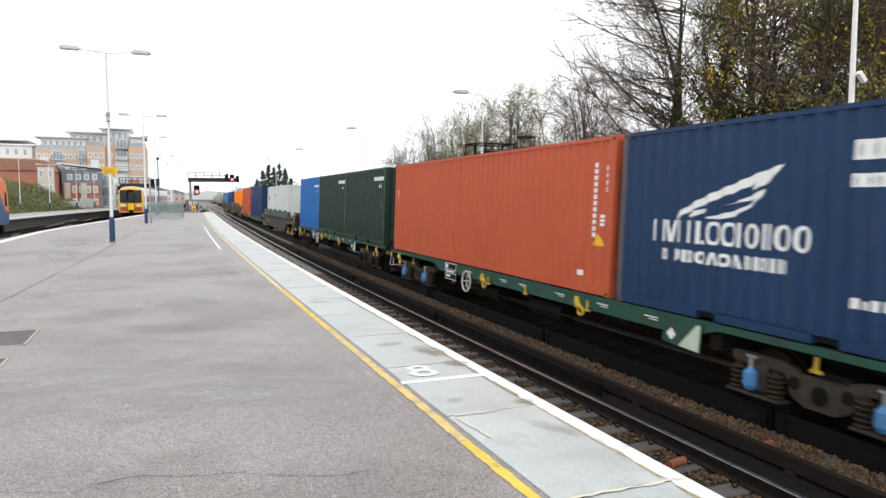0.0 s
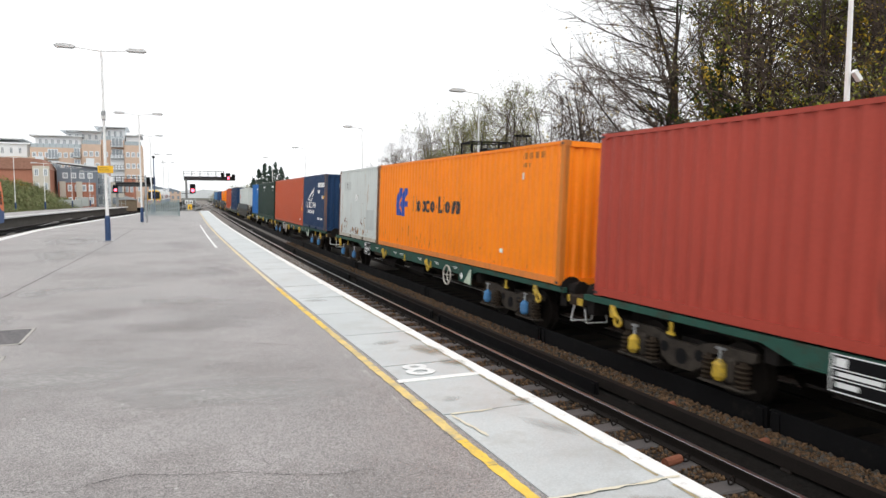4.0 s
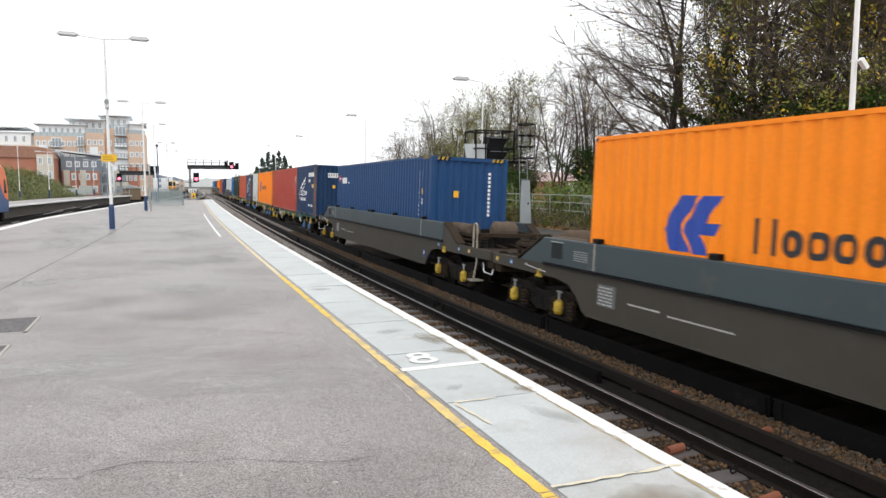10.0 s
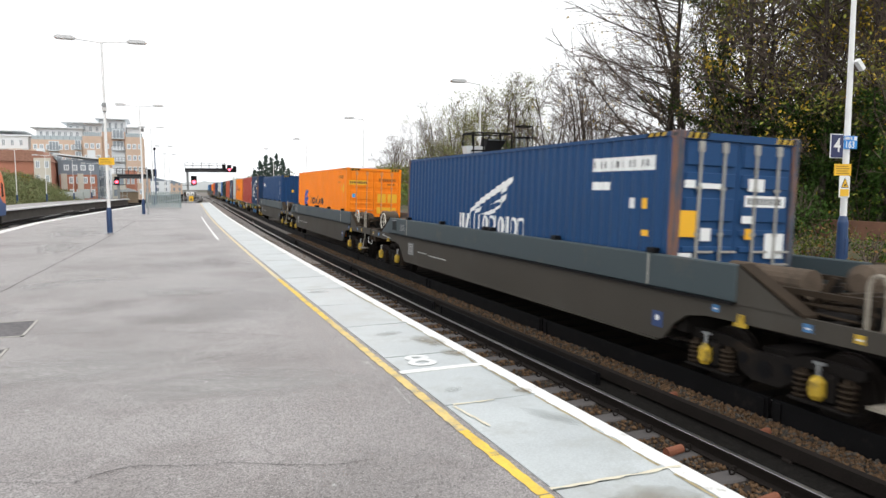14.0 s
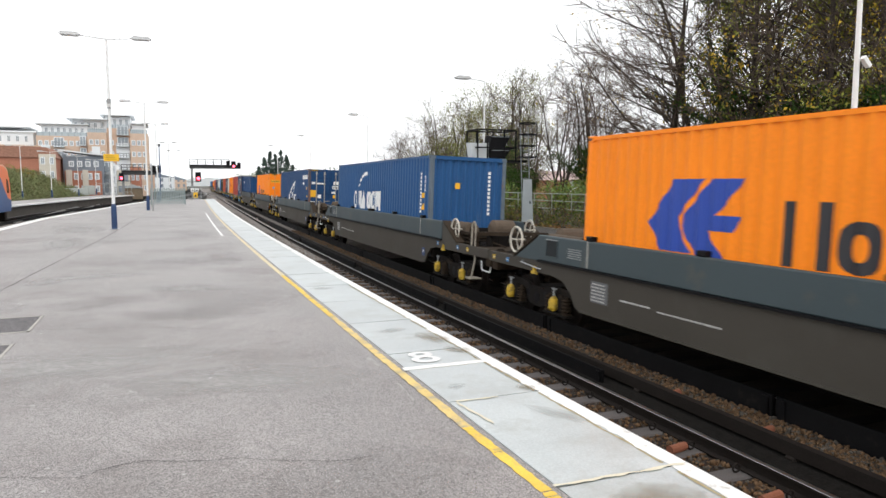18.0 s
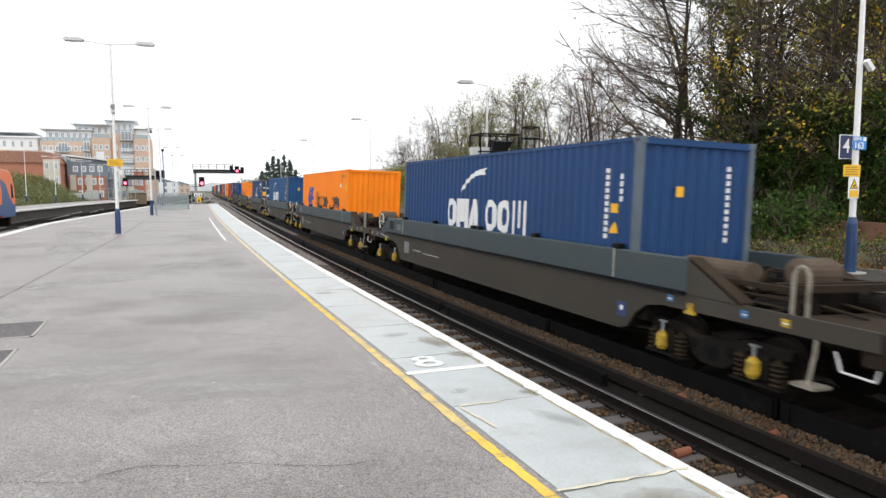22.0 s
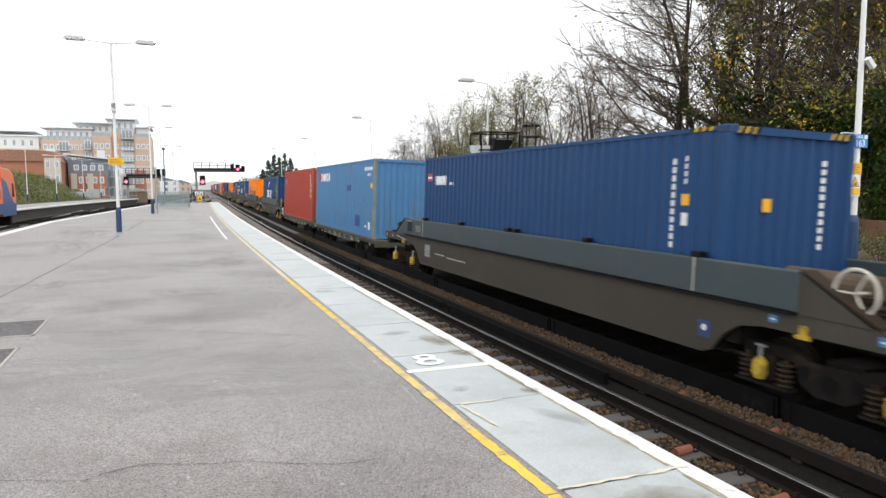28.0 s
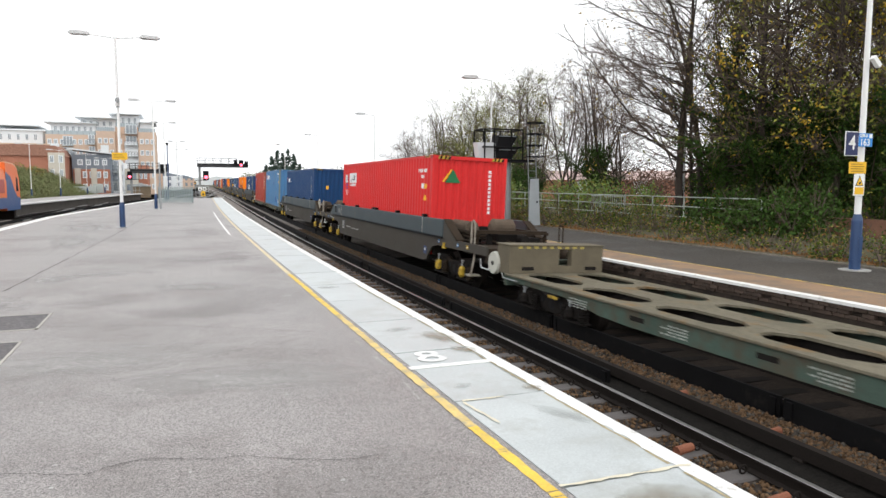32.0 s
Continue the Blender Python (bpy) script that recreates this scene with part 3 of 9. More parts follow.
def tri(a, b, lo, hi):
    m = (a + b) / 2
    return [(a, lo, lo + 0.01, m, lo, hi), (m, lo, hi, b, lo, lo + 0.01)]


def shape(a, b, lo, hi, *contours):
    """Outlines in a unit square, read from a towards b, as strips to be laid on the side; inner outlines are holes."""
    loops = [[(a - u * (a - b), lo + v * (hi - lo)) for u, v in c] for c in contours]
    ys = sorted({round(y, 5) for c in loops for y, z in c})
    out = []
    for y0, y1 in zip(ys, ys[1:]):
        if y1 - y0 < 1e-4:
            continue
        cross = []
        for c in loops:
            for (ya, za), (yb, zb) in zip(c, c[1:] + c[:1]):
                if ya > yb:
                    ya, za, yb, zb = yb, zb, ya, za
                if yb - ya > 1e-5 and ya <= y0 + 2e-5 and yb >= y1 - 2e-5:
                    k = (zb - za) / (yb - ya)
                    cross.append((za + k * (y0 - ya), za + k * (y1 - ya)))
        cross.sort(key=lambda q: q[0] + q[1])
        for p, q in zip(cross[::2], cross[1::2]):
            out.append((y1, p[1], q[1], y0, p[0], q[0]))
    return out


def oval(n=16, f=1.0, g=1.0, power=0.75):
    """A squared-off ring outline about the middle of the unit square."""
    pts = []
    for i in range(n):
        t = 2 * math.pi * (i + 0.5) / n
        c, q = math.cos(t), math.sin(t)
        pts.append((0.5 + 0.5 * f * math.copysign(abs(c) ** power, c), 0.5 + 0.5 * g * math.copysign(abs(q) ** power, q)))
    return pts


WIDTHS = {"H": 0.72, "o": 0.6, "O": 0.76, "-": 0.34, "i": 0.28, "v": 0.58, "V": 0.7, "A": 0.72, "M": 0.86, "B": 0.6, " ": 0.3, "s": 0.56, "L": 0.56, "j": 0.6}


def blocks(a, b, lo, hi, spec, low=None, heavy=0.2):
    """A row of plain shapes in the place of a name: stems, rings, wedges and slabs from a to b; low is the height of the small ones."""
    total = sum(WIDTHS[k] for k in spec)
    em = (a - b) / total
    low = low or hi
    out = []
    y = a
    for k in spec:
        w = WIDTHS[k] * em
        l, r = y - 0.05 * em, y - w + 0.05 * em
        st = heavy * em * 0.75
        if k == "H":
            out += patch(l, l - st, lo, hi) + patch(r + st, r, lo, hi)
        elif k in "oO":
            top = low if k == "o" else hi
            out += shape(l, r, lo, top, oval(), oval(16, 1 - 2 * st / (l - r), 1 - 1.8 * st / (top - lo)))
        elif k == "-":
            out += patch(l, r, lo + 0.3 * (hi - lo), lo + 0.3 * (hi - lo) + st)
        elif k == "i":
            out += patch(l, l - st, lo, hi)
        elif k == "L":
            out += patch(l, l - st, lo, hi) + patch(l - st * 1.3, r, lo, lo + st)
        elif k == "j":
            out += shape(l, r + st * 1.2, lo, low, oval(), oval(16, 1 - 2 * st / (l - r - 1.2 * st), 1 - 1.8 * st / (low - lo))) + patch(r + st, r, lo, hi)
        elif k in "vV":
            top = low if k == "v" else hi
            f = st / (l - r)
            out += shape(l, r, lo, top, [(0, 1), (f * 1.2, 1), (0.5, 0.35), (1 - f * 1.2, 1), (1, 1), (0.5 + f * 0.6, 0), (0.5 - f * 0.6, 0)])
        elif k == "A":
            f = st / (l - r)
            out += shape(l, r, lo, hi, [(0, 0), (f * 1.2, 0), (0.5, 0.66), (1 - f * 1.2, 0), (1, 0), (0.5 + f * 0.6, 1), (0.5 - f * 0.6, 1)])
        elif k == "M":
            m = (l + r) / 2
            out += patch(l, l - st, lo, hi) + patch(m + st / 2, m - st / 2, lo + 0.2 * (hi - lo), hi) + patch(r + st, r, lo, hi)
        elif k == "B":
            out += patch(l, l - st, lo, hi) + shape(l - st * 1.25, r, lo, hi, oval(12), oval(12, 0.35, 0.5))
        elif k == "s":
            h = (hi - lo)
            out += [q for f0, f1 in ((0, 0.26), (0.38, 0.62), (0.74, 1.0)) for q in patch(l, r, lo + h * f0, lo + h * f1)]
        y -= w
    return out


def wing(a, b, lo, hi):
    """A white wing: one long leading feather, two shorter ones behind it."""
    lead = [(0, 0.02), (0.05, 0.15), (0.19, 0.33), (0.36, 0.5), (0.56, 0.66), (0.77, 0.84), (1.0, 1.0), (0.97, 0.87), (0.86, 0.66), (0.78, 0.57), (0.74, 0.56), (0.8, 0.69), (0.63, 0.55), (0.43, 0.4), (0.26, 0.25), (0.09, 0.09), (0.03, -0.02)]
    back = [(0.3, 0.03), (0.5, 0.13), (0.63, 0.2), (0.72, 0.29), (0.8, 0.42), (0.72, 0.37), (0.52, 0.29), (0.62, 0.35), (0.74, 0.46), (0.86, 0.58), (0.84, 0.44), (0.76, 0.28), (0.66, 0.15), (0.62, 0.09), (0.48, 0.02)]
    small = [(0.14, 0.08), (0.2, 0.17), (0.33, 0.22), (0.31, 0.15), (0.24, 0.08), (0.16, 0.03)]
    return shape(a, b, lo, hi, lead) + shape(a, b, lo, hi, back) + shape(a, b, lo, hi, small)


def swoosh(a, b, lo, hi):
    """A thin arc that thickens and bends over towards its end."""
    return shape(a, b, lo, hi, [(0, 0.0), (0.1, 0.32), (0.26, 0.58), (0.46, 0.8), (0.7, 0.95), (1.0, 1.0), (0.94, 0.88), (0.98, 0.74), (0.7, 0.74), (0.48, 0.62), (0.28, 0.42), (0.14, 0.2)])


def kite(a, b, lo, hi):
    """Two folded blue sails."""
    front = [(0, 0.39), (0.28, 1), (0.62, 1), (0.47, 0.74), (0.34, 0.49), (0.36, 0.34), (0.5, 0.02), (0.16, 0.02)]
    rear = [(0.68, 1), (1, 1), (0.86, 0.74), (0.74, 0.54), (0.98, 0.54), (0.91, 0.34), (0.66, 0.34), (0.83, 0), (0.56, 0), (0.46, 0.2), (0.39, 0.38), (0.41, 0.52), (0.53, 0.74)]
    return shape(a, b, lo, hi, front) + shape(a, b, lo, hi, rear)


def sheet(bm, ya, yb, z0, z1, x, out):
    n = max(1, round((yb - ya) / 0.278))
    p = (yb - ya) / n
    pts = []
    for i in range(n):
        y = ya + i * p
        pts += [(y, 0), (y + 0.26 * p, 0), (y + 0.5 * p, 0.036), (y + 0.76 * p, 0.036)]
    pts.append((yb, 0))
    lo = [bm.verts.new((x - out * d, y, z0)) for y, d in pts]
    hi = [bm.verts.new((x - out * d, y, z1)) for y, d in pts]
    for i in range(len(pts) - 1):
        bm.faces.new((lo[i], lo[i + 1], hi[i + 1], hi[i]))
    return bm


def xbox(sx, a, b, *r, **k):
    return bx(min(sx * a, sx * b), max(sx * a, sx * b), *r, **k)


TALL = {1.09: (2.79, -0.055), 0.687: (2.97, 0.0), 0.79: (3.1, 0.245)}


BASE_RAIL = {ORANGE: paint_of("scuffed_orange_rail", (0.74, 0.235, 0.05), (0.5, 0.2, 0.08), 0.5, 2.5), PALE: paint_of("stained_white_rail", (0.5, 0.47, 0.4), (0.27, 0.19, 0.13), 0.5, 2.5)}


def container(length, paint, label, u, v, doors=False, post=None, holes=False):
    """A corrugated box; its height and the height of its marks follow from the wagon it stands on."""
    high, up = TALL[v]
    bars_of = ORANGE_BAR if paint == ORANGE else BAR_GREY
    c = empty("shipping_container", Matrix.Identity(4), label, "container", "containers on the freight train")
    L, H, W2 = length, high, 1.219
    post = post or paint
    for sx in (-1, 1):
        part("side_panel", sheet(bmesh.new(), 0.13, L - 0.13, 0.15, H - 0.07, sx * (W2 - 0.006), sx), paint, c)
        part("top_rail", xbox(sx, W2, W2 - 0.07, 0.1, L - 0.1, H - 0.075, H - 0.012), paint, c)
        bm = bmesh.new()
        if holes:
            for a, b in ((0.1, 1.9), (2.26, L - 2.26), (L - 1.9, L - 0.1)):
                box(bm, *((-W2 - 0.002, -W2 + 0.1) if sx < 0 else (W2 - 0.1, W2 + 0.002)), a, b, 0.02, 0.15)
            box(bm, *((-W2 - 0.002, -W2 + 0.1) if sx < 0 else (W2 - 0.1, W2 + 0.002)), 1.9, L - 1.9, 0.128, 0.15)
        else:
            box(bm, *((-W2 - 0.002, -W2 + 0.1) if sx < 0 else (W2 - 0.1, W2 + 0.002)), 0.1, L - 0.1, 0.02, 0.15)
        part("bottom_rail", bm, BASE_RAIL.get(paint, paint), c)
        for y0, y1 in ((0, 0.13), (L - 0.13, L)):
            part("corner_post", xbox(sx, W2 + 0.003, W2 - 0.12, y0, y1, 0.1, H - 0.1, bevel=0.012), post, c)
            for z0, z1 in ((0, 0.12), (H - 0.118, H)):
                cast = part("corner_casting", xbox(sx, W2 + 0.006, W2 - 0.16, y0 - 0.004 if y0 == 0 else y0 - 0.04, y1 + 0.04 if y0 == 0 else y1 + 0.004, z0, z1, bevel=0.014), post, c)
                if sx < 0:
                    # No hole is cut: a black block paints the dark inside.
                    part("hole", bx(-W2 - 0.0085, -W2 + 0.0, (y0 + y1) / 2 - 0.045, (y0 + y1) / 2 + 0.045, z0 + 0.035, z1 - 0.035, bevel=0.0), INK, cast)
    part("roof", bx(-W2 + 0.02, W2 - 0.02, 0.08, L - 0.08, H - 0.06, H - 0.03), paint, c)
    part("floor", bx(-W2 + 0.05, W2 - 0.05, 0.1, L - 0.1, 0.05, 0.12), GRIME_SHADE, c)
    for end, y in ((0, 0.012), (1, L - 0.012)):
        ya, yb = (y - 0.012, y + 0.07) if end == 0 else (y - 0.07, y + 0.012)
        part("end_rail", bx(-W2 + 0.1, W2 - 0.1, ya, yb, H - 0.12, H - 0.012), paint, c)
        part("end_rail", bx(-W2 + 0.1, W2 - 0.1, ya, yb, 0.02, 0.15), paint, c)
        if doors and end == 0:
            for x0, x1 in ((-W2 + 0.12, -0.008), (0.008, W2 - 0.12)):
                bm = bx(x0, x1, 0.045, 0.075, 0.15, H - 0.125)
                door = part("door", bm, paint, c, "ribbed steel door leaf")
                for z0, z1 in ((0.2, 0.36), (0.62, 0.98), (1.14, 1.24), (1.4, 1.5), (1.62, 1.98), (2.14, 2.36), (2.46, H - 0.16)):
                    part("rib", bx(x0 + 0.07, x1 - 0.07, 0.012, 0.046, z0, z1, bevel=0.014), paint, door)
                w = x1 - x0
                for fx in (0.3, 0.72):
                    x = x0 + w * fx
                    bm = tube(bmesh.new(), (x, 0.003, 0.16), (x, 0.003, H - 0.14), 0.024, n=8)
                    for z in (0.16, H - 0.3):
                        box(bm, x - 0.055, x + 0.055, -0.012, 0.03, z, z + 0.15)
                    for z in (0.75, 1.4, 2.1):
                        box(bm, x - 0.05, x + 0.05, -0.006, 0.03, z, z + 0.05)
                    part("locking_bar", bm, bars_of, door, "steel locking bar")
                    for z in (0.94, 1.14):
                        part("handle", bx(x - 0.02, x + 0.3, -0.03, -0.012, z, z + 0.035), bars_of, door)
            continue
        bm = bmesh.new()
        p = (2 * W2 - 0.24) / 9
        pts = []
        for i in range(9):
            x = -W2 + 0.12 + i * p
            pts += [(x, 0), (x + 0.3 * p, 0), (x + 0.5 * p, 0.045), (x + 0.8 * p, 0.045)]
        pts.append((W2 - 0.12, 0))
        g = 1 if end == 0 else -1
        lo = [bm.verts.new((x, y + 0.02 * g + d * g, 0.15)) for x, d in pts]
        hi = [bm.verts.new((x, y + 0.02 * g + d * g, H - 0.12)) for x, d in pts]
        for i in range(len(pts) - 1):
            bm.faces.new((lo[i], lo[i + 1], hi[i + 1], hi[i]))
        part("end_panel", bm, paint, c)
    c["long"], c["high"], c["up"] = L, H, up
    return ride(c, u, v)


def mark(c, name, material, quads, label=""):
    """Paint on the side: words and numbers stay one piece, labels and patches are pieces of their own."""
    k = c["up"]
    quads = [(a, p + k, q + k, b, m + k, n + k) for a, p, q, b, m, n in quads]
    if name in ("label", "repair_patch", "number_plate_bar", "warning_triangle"):
        run = []
        for q in quads:
            if run and abs(run[-1][3] - q[0]) > 1e-6:
                part(name, on_side(bmesh.new(), c["long"], run), material, c, label)
                run = []
            run.append(q)
        part(name, on_side(bmesh.new(), c["long"], run), material, c, label)
        return
    ob = part(name, on_side(bmesh.new(), c["long"], quads), material, c, label)
    if len(quads) > 3:
        tagged(ob, kind="stuff")


def end_mark(c, name, material, rects, label="", y=0.026):
    rects = [(x0, x1, z0 + c["up"], z1 + c["up"]) for x0, x1, z0, z1 in rects]
    if name in ("number", "name_bars"):
        bm = bmesh.new()
        for x0, x1, z0, z1 in rects:
            box(bm, x0, x1, y, y + 0.003, z0, z1)
        tagged(part(name, bm, material, c, label), kind="stuff")
        return
    for x0, x1, z0, z1 in rects:
        part(name, bx(x0, x1, y, y + 0.003, z0, z1), material, c, label)


def stripes(c):
    """Yellow and black height warning at the top corners."""
    H = c["high"]
    for where in ("end", "side"):
        for i in range(6):
            m = YELLOW if i % 2 == 0 else BLACK
            if where == "end":
                for x in (-1.06, 0.7):
                    part("warning_stripe", prism(bmesh.new(), [(x + i * 0.065, H - 0.11), (x + i * 0.065 + 0.065, H - 0.11), (x + i * 0.065 + 0.1, H - 0.02), (x + i * 0.065 + 0.035, H - 0.02)], "y", -0.005, 0.001), m, c)
            else:
                y = 0.3 + i * 0.075
                part("warning_stripe", prism(bmesh.new(), [(y, H - 0.073), (y + 0.075, H - 0.073), (y + 0.04, H - 0.014), (y - 0.035, H - 0.014)], "x", -1.2235, -1.219), m, c)


F40, F20 = 12.192, 6.058
FLAT, POCKET, LOW = 1.09, 0.687, 0.79

# -- far ahead
container(F40, SKY_BLUE, "pale blue long container far up the train", 139.0, POCKET)
container(F40, NAVY_B, "dark blue long container far up the train", 118.5, POCKET)
far_orange = container(F40, ORANGE, "orange long container with rear doors far up the train", 98.0, POCKET, doors=True)
end_mark(far_orange, "label", LETTER, ((-1.0, -0.2, 2.2, 2.4), (0.2, 1.0, 1.4, 1.8)))
container(F40, OXIDE, "orange red long container far up the train", 79.8, LOW)
c = container(F40, NAVY, "dark navy long container on a flat wagon", 66.0, LOW)
mark(c, "lettering", LETTER, bars(11.4, 10.4, 2.2, 2.45, 5))
c = container(F40, PALE, "off-white long container in a pocket wagon", 47.8, POCKET)
mark(c, "emblem", LABEL_RED, patch(11.6, 11.2, 1.8, 2.2) + patch(11.0, 10.7, 1.8, 2.2))
mark(c, "number", INK, bars(7.5, 6.6, 2.2, 2.35, 6))

# -- two green and a bright blue twenty-foot box, then the orange red and navy pair
c = container(F20, BRIGHT_BLUE, "short bright blue container", 35.8, FLAT, holes=True)
mark(c, "number", LETTER, bars(1.5, 0.3, 2.3, 2.42, 9) + bars(0.9, 0.5, 2.05, 2.15, 3) + column(0.6, 0.5, 1.4, 1.7, 2))
for u in (29.65, 23.5):
    c = container(F20, GREEN, "short dark green container", u, FLAT, holes=True)
    mark(c, "number", LETTER, bars(1.5, 0.3, 2.38, 2.52, 9) + bars(0.9, 0.5, 2.12, 2.24, 3) + column(0.62, 0.5, 1.4, 1.75, 2))
c = container(F40, OXIDE, "long orange red container with a weathered end post", 9.85, FLAT)
RUN = column(0.66, 0.5, 1.08, 2.43, 12) + column(0.3, 0.16, 1.88, 2.37, 4) + column(0.41, 0.25, 1.28, 1.5, 3)
mark(c, "number", LETTER, RUN)
mark(c, "warning_triangle", LABEL_YEL, tri(0.6, 0.25, 0.93, 1.16))
mark(c, "label", LETTER, patch(1.02, 0.86, 0.36, 0.46) + patch(11.9, 11.8, 1.8, 2.0))


def wing_box(u, label):
    c = container(F20, NAVY, label, u, FLAT, post=RUSTED_POST, holes=True)
    mark(c, "emblem", LETTER, wing(4.72, 2.83, 1.47, 2.2), "white wing emblem")
    mark(c, "lettering", LETTER, blocks(5.2, 2.34, 1.12, 1.45, "HVH LOOiOiiOO", heavy=0.2))
    mark(c, "small_lettering", LETTER, blocks(5.0, 2.66, 0.84, 1.02, "B MBOAOABBiiB", heavy=0.24))
    mark(c, "number_plate_bar", LETTER, patch(1.89, 0.23, 2.2, 2.42) + patch(1.91, 1.4, 1.9, 2.05) + patch(0.81, 0.65, 1.62, 1.78))
    mark(c, "number", INK, bars(1.82, 0.3, 2.25, 2.37, 10, 0.3) + bars(1.85, 1.45, 1.93, 2.01, 3, 0.35))
    mark(c, "label", LABEL_YEL, patch(0.51, 0.36, 1.61, 1.78))
    mark(c, "web_line", LETTER, bars(1.8, 0.48, 0.56, 0.68, 11, 0.7, 1))
    end_mark(c, "number_plate_bar", LETTER, ((-0.49, 0.98, 2.18, 2.42),), y=0.021)
    end_mark(c, "number", INK, [(-0.44 + i * 0.13, -0.4 + i * 0.13, 2.23, 2.37) for i in range(11)], y=0.018)
    end_mark(c, "label", LABEL_YEL, ((-0.23, -0.08, 1.61, 1.78),))
    end_mark(c, "label", LETTER, ((0.62, 0.72, 0.42, 0.66),))
    return c


wing_box(3.55, "short navy container with a white wing emblem and rusty corner posts")

# -- white and orange pair, red and navy pair
c = container(F20, PALE, "short off-white container with rust runs and patches", -5.9, FLAT, post=RUST, holes=True)
mark(c, "repair_patch", PATCH_GREY, patch(5.22, 4.17, 2.0, 2.36) + patch(1.73, 0.5, 0.5, 1.24))
mark(c, "hazard_diamond", LETTER, tri(3.4, 3.03, 1.7, 1.88) + [(3.4, 1.69, 1.7, 3.215, 1.53, 1.7), (3.215, 1.53, 1.7, 3.03, 1.69, 1.7)])
mark(c, "faded_number", INK, bars(4.95, 4.3, 2.1, 2.3, 4, 0.2) + bars(3.3, 3.1, 1.66, 1.7, 2, 0.6))
rng = random.Random(5)
BLOOM = mat("pale_rust_bloom", (0.42, 0.27, 0.15), 0.8, vary=0.3, scale=7, dirt=(0.34, 0.2, 0.11), dirt_amount=0.5, dirt_scale=9)


def rust_runs(c, material, n, y0, y1, z0, z1, wide, tall):
    """Short tapered runs of rust, scattered between two heights."""
    runs = []
    for k in range(n):
        y, z = rng.uniform(y0, y1), z0 + (z1 - z0) * rng.random() ** 1.6
        w, h = rng.uniform(0.4, 1.0) * wide, rng.uniform(0.25, 1.0) * tall
        runs += [(y, z + h * 0.3, z + h * 0.7, y - w * 0.45, z, z + h), (y - w * 0.45, z, z + h, y - w, z + h * 0.45, z + h * 0.8)]
    mark(c, "rust_runs", material, runs)


for y0, y1, z0, z1, n in ((5.4, 5.75, 0.2, 0.3, 4), (4.6, 5.1, 0.2, 0.8, 11), (3.3, 4.2, 0.16, 0.4, 9), (2.6, 3.2, 0.2, 0.42, 9), (2.0, 2.5, 0.3, 1.1, 4), (1.0, 2.2, 0.2, 0.9, 4)):
    rust_runs(c, BLOOM, n // 2 + 2, y0, y1, z0, z1, 0.1, 0.4)
    rust_runs(c, PATCH_RUST, n + 3, y0, y1, z0, z1, 0.06, 0.22)
rust_runs(c, PATCH_RUST, 22, 0.3, 5.9, 0.2, 2.0, 0.05, 0.08)
c = container(F40, ORANGE, "long orange container with a blue emblem and dark lettering", -18.45, FLAT, post=paint_of("scuffed_orange_post", (0.62, 0.19, 0.03), (0.2, 0.09, 0.04), 0.4))
mark(c, "emblem", EMBLEM, kite(10.33, 9.07, 1.13, 2.02), "blue emblem of two sails")
mark(c, "lettering", INK, blocks(8.69, 4.87, 1.3, 1.76, "Hoooo-Liovj", 1.64))
mark(c, "number", DIM, bars(1.67, 0.66, 2.55, 2.68, 8, 0.5) + bars(1.67, 1.3, 2.38, 2.47, 3, 0.5))
mark(c, "label", LETTER, patch(1.7, 1.56, 2.13, 2.27) + patch(2.6, 2.45, 0.5, 0.6))
SCORCH = mat("rust_on_orange", (0.5, 0.155, 0.022), 0.7, vary=0.3, scale=5, dirt=(0.28, 0.1, 0.03), dirt_amount=0.4, dirt_scale=6)
rust_runs(c, SCORCH, 34, 6.6, 12.0, 0.2, 0.6, 0.035, 0.42)
rust_runs(c, SCORCH, 14, 0.6, 6.4, 0.2, 0.5, 0.03, 0.2)
rust_runs(c, SCORCH, 5, 6.0, 12.0, 2.2, 2.4, 0.03, 0.2)
c = container(F40, MAROON, "long brick red container with small white marks", -31.95, FLAT)
mark(c, "number", LETTER, column(0.82, 0.68, 0.92, 2.3, 12) + column(0.48, 0.36, 1.85, 2.3, 4) + column(0.58, 0.42, 1.26, 1.47, 3))
mark(c, "warning_triangle", LABEL_YEL, tri(0.66, 0.37, 0.91, 1.1))
mark(c, "label", LETTER, patch(1.13, 0.98, 0.36, 0.44))
wing_box(-38.2, "short navy container with rusty corner posts and a white wing emblem")


def striped_box(u, label):
    c = container(F40, NAVY_B, label, u, POCKET)
    mark(c, "emblem", LABEL_RED, patch(12.0, 11.55, 2.42, 2.5) + patch(12.0, 11.55, 2.28, 2.34))
    mark(c, "emblem_field", LETTER, patch(12.0, 11.55, 2.35, 2.41))
    mark(c, "lettering", LETTER, blocks(11.42, 10.4, 2.17, 2.42, "HVH", heavy=0.34) + bars(10.3, 9.9, 2.17, 2.24, 3))
    mark(c, "number", LETTER, column(1.16, 0.98, 1.2, 2.57, 11) + column(0.88, 0.74, 2.16, 2.6, 4))
    mark(c, "label", LABEL_YEL, patch(0.9, 0.7, 1.84, 2.01))
    mark(c, "label", LETTER, patch(0.89, 0.71, 1.54, 1.73))
    end_mark(c, "label", LABEL_YEL, ((-0.5, -0.34, 1.78, 1.97),))
    end_mark(c, "number", LETTER, [(0.6, 0.68, 1.25 + i * 0.122, 1.33 + i * 0.122) for i in range(11)])
    stripes(c)
    return c


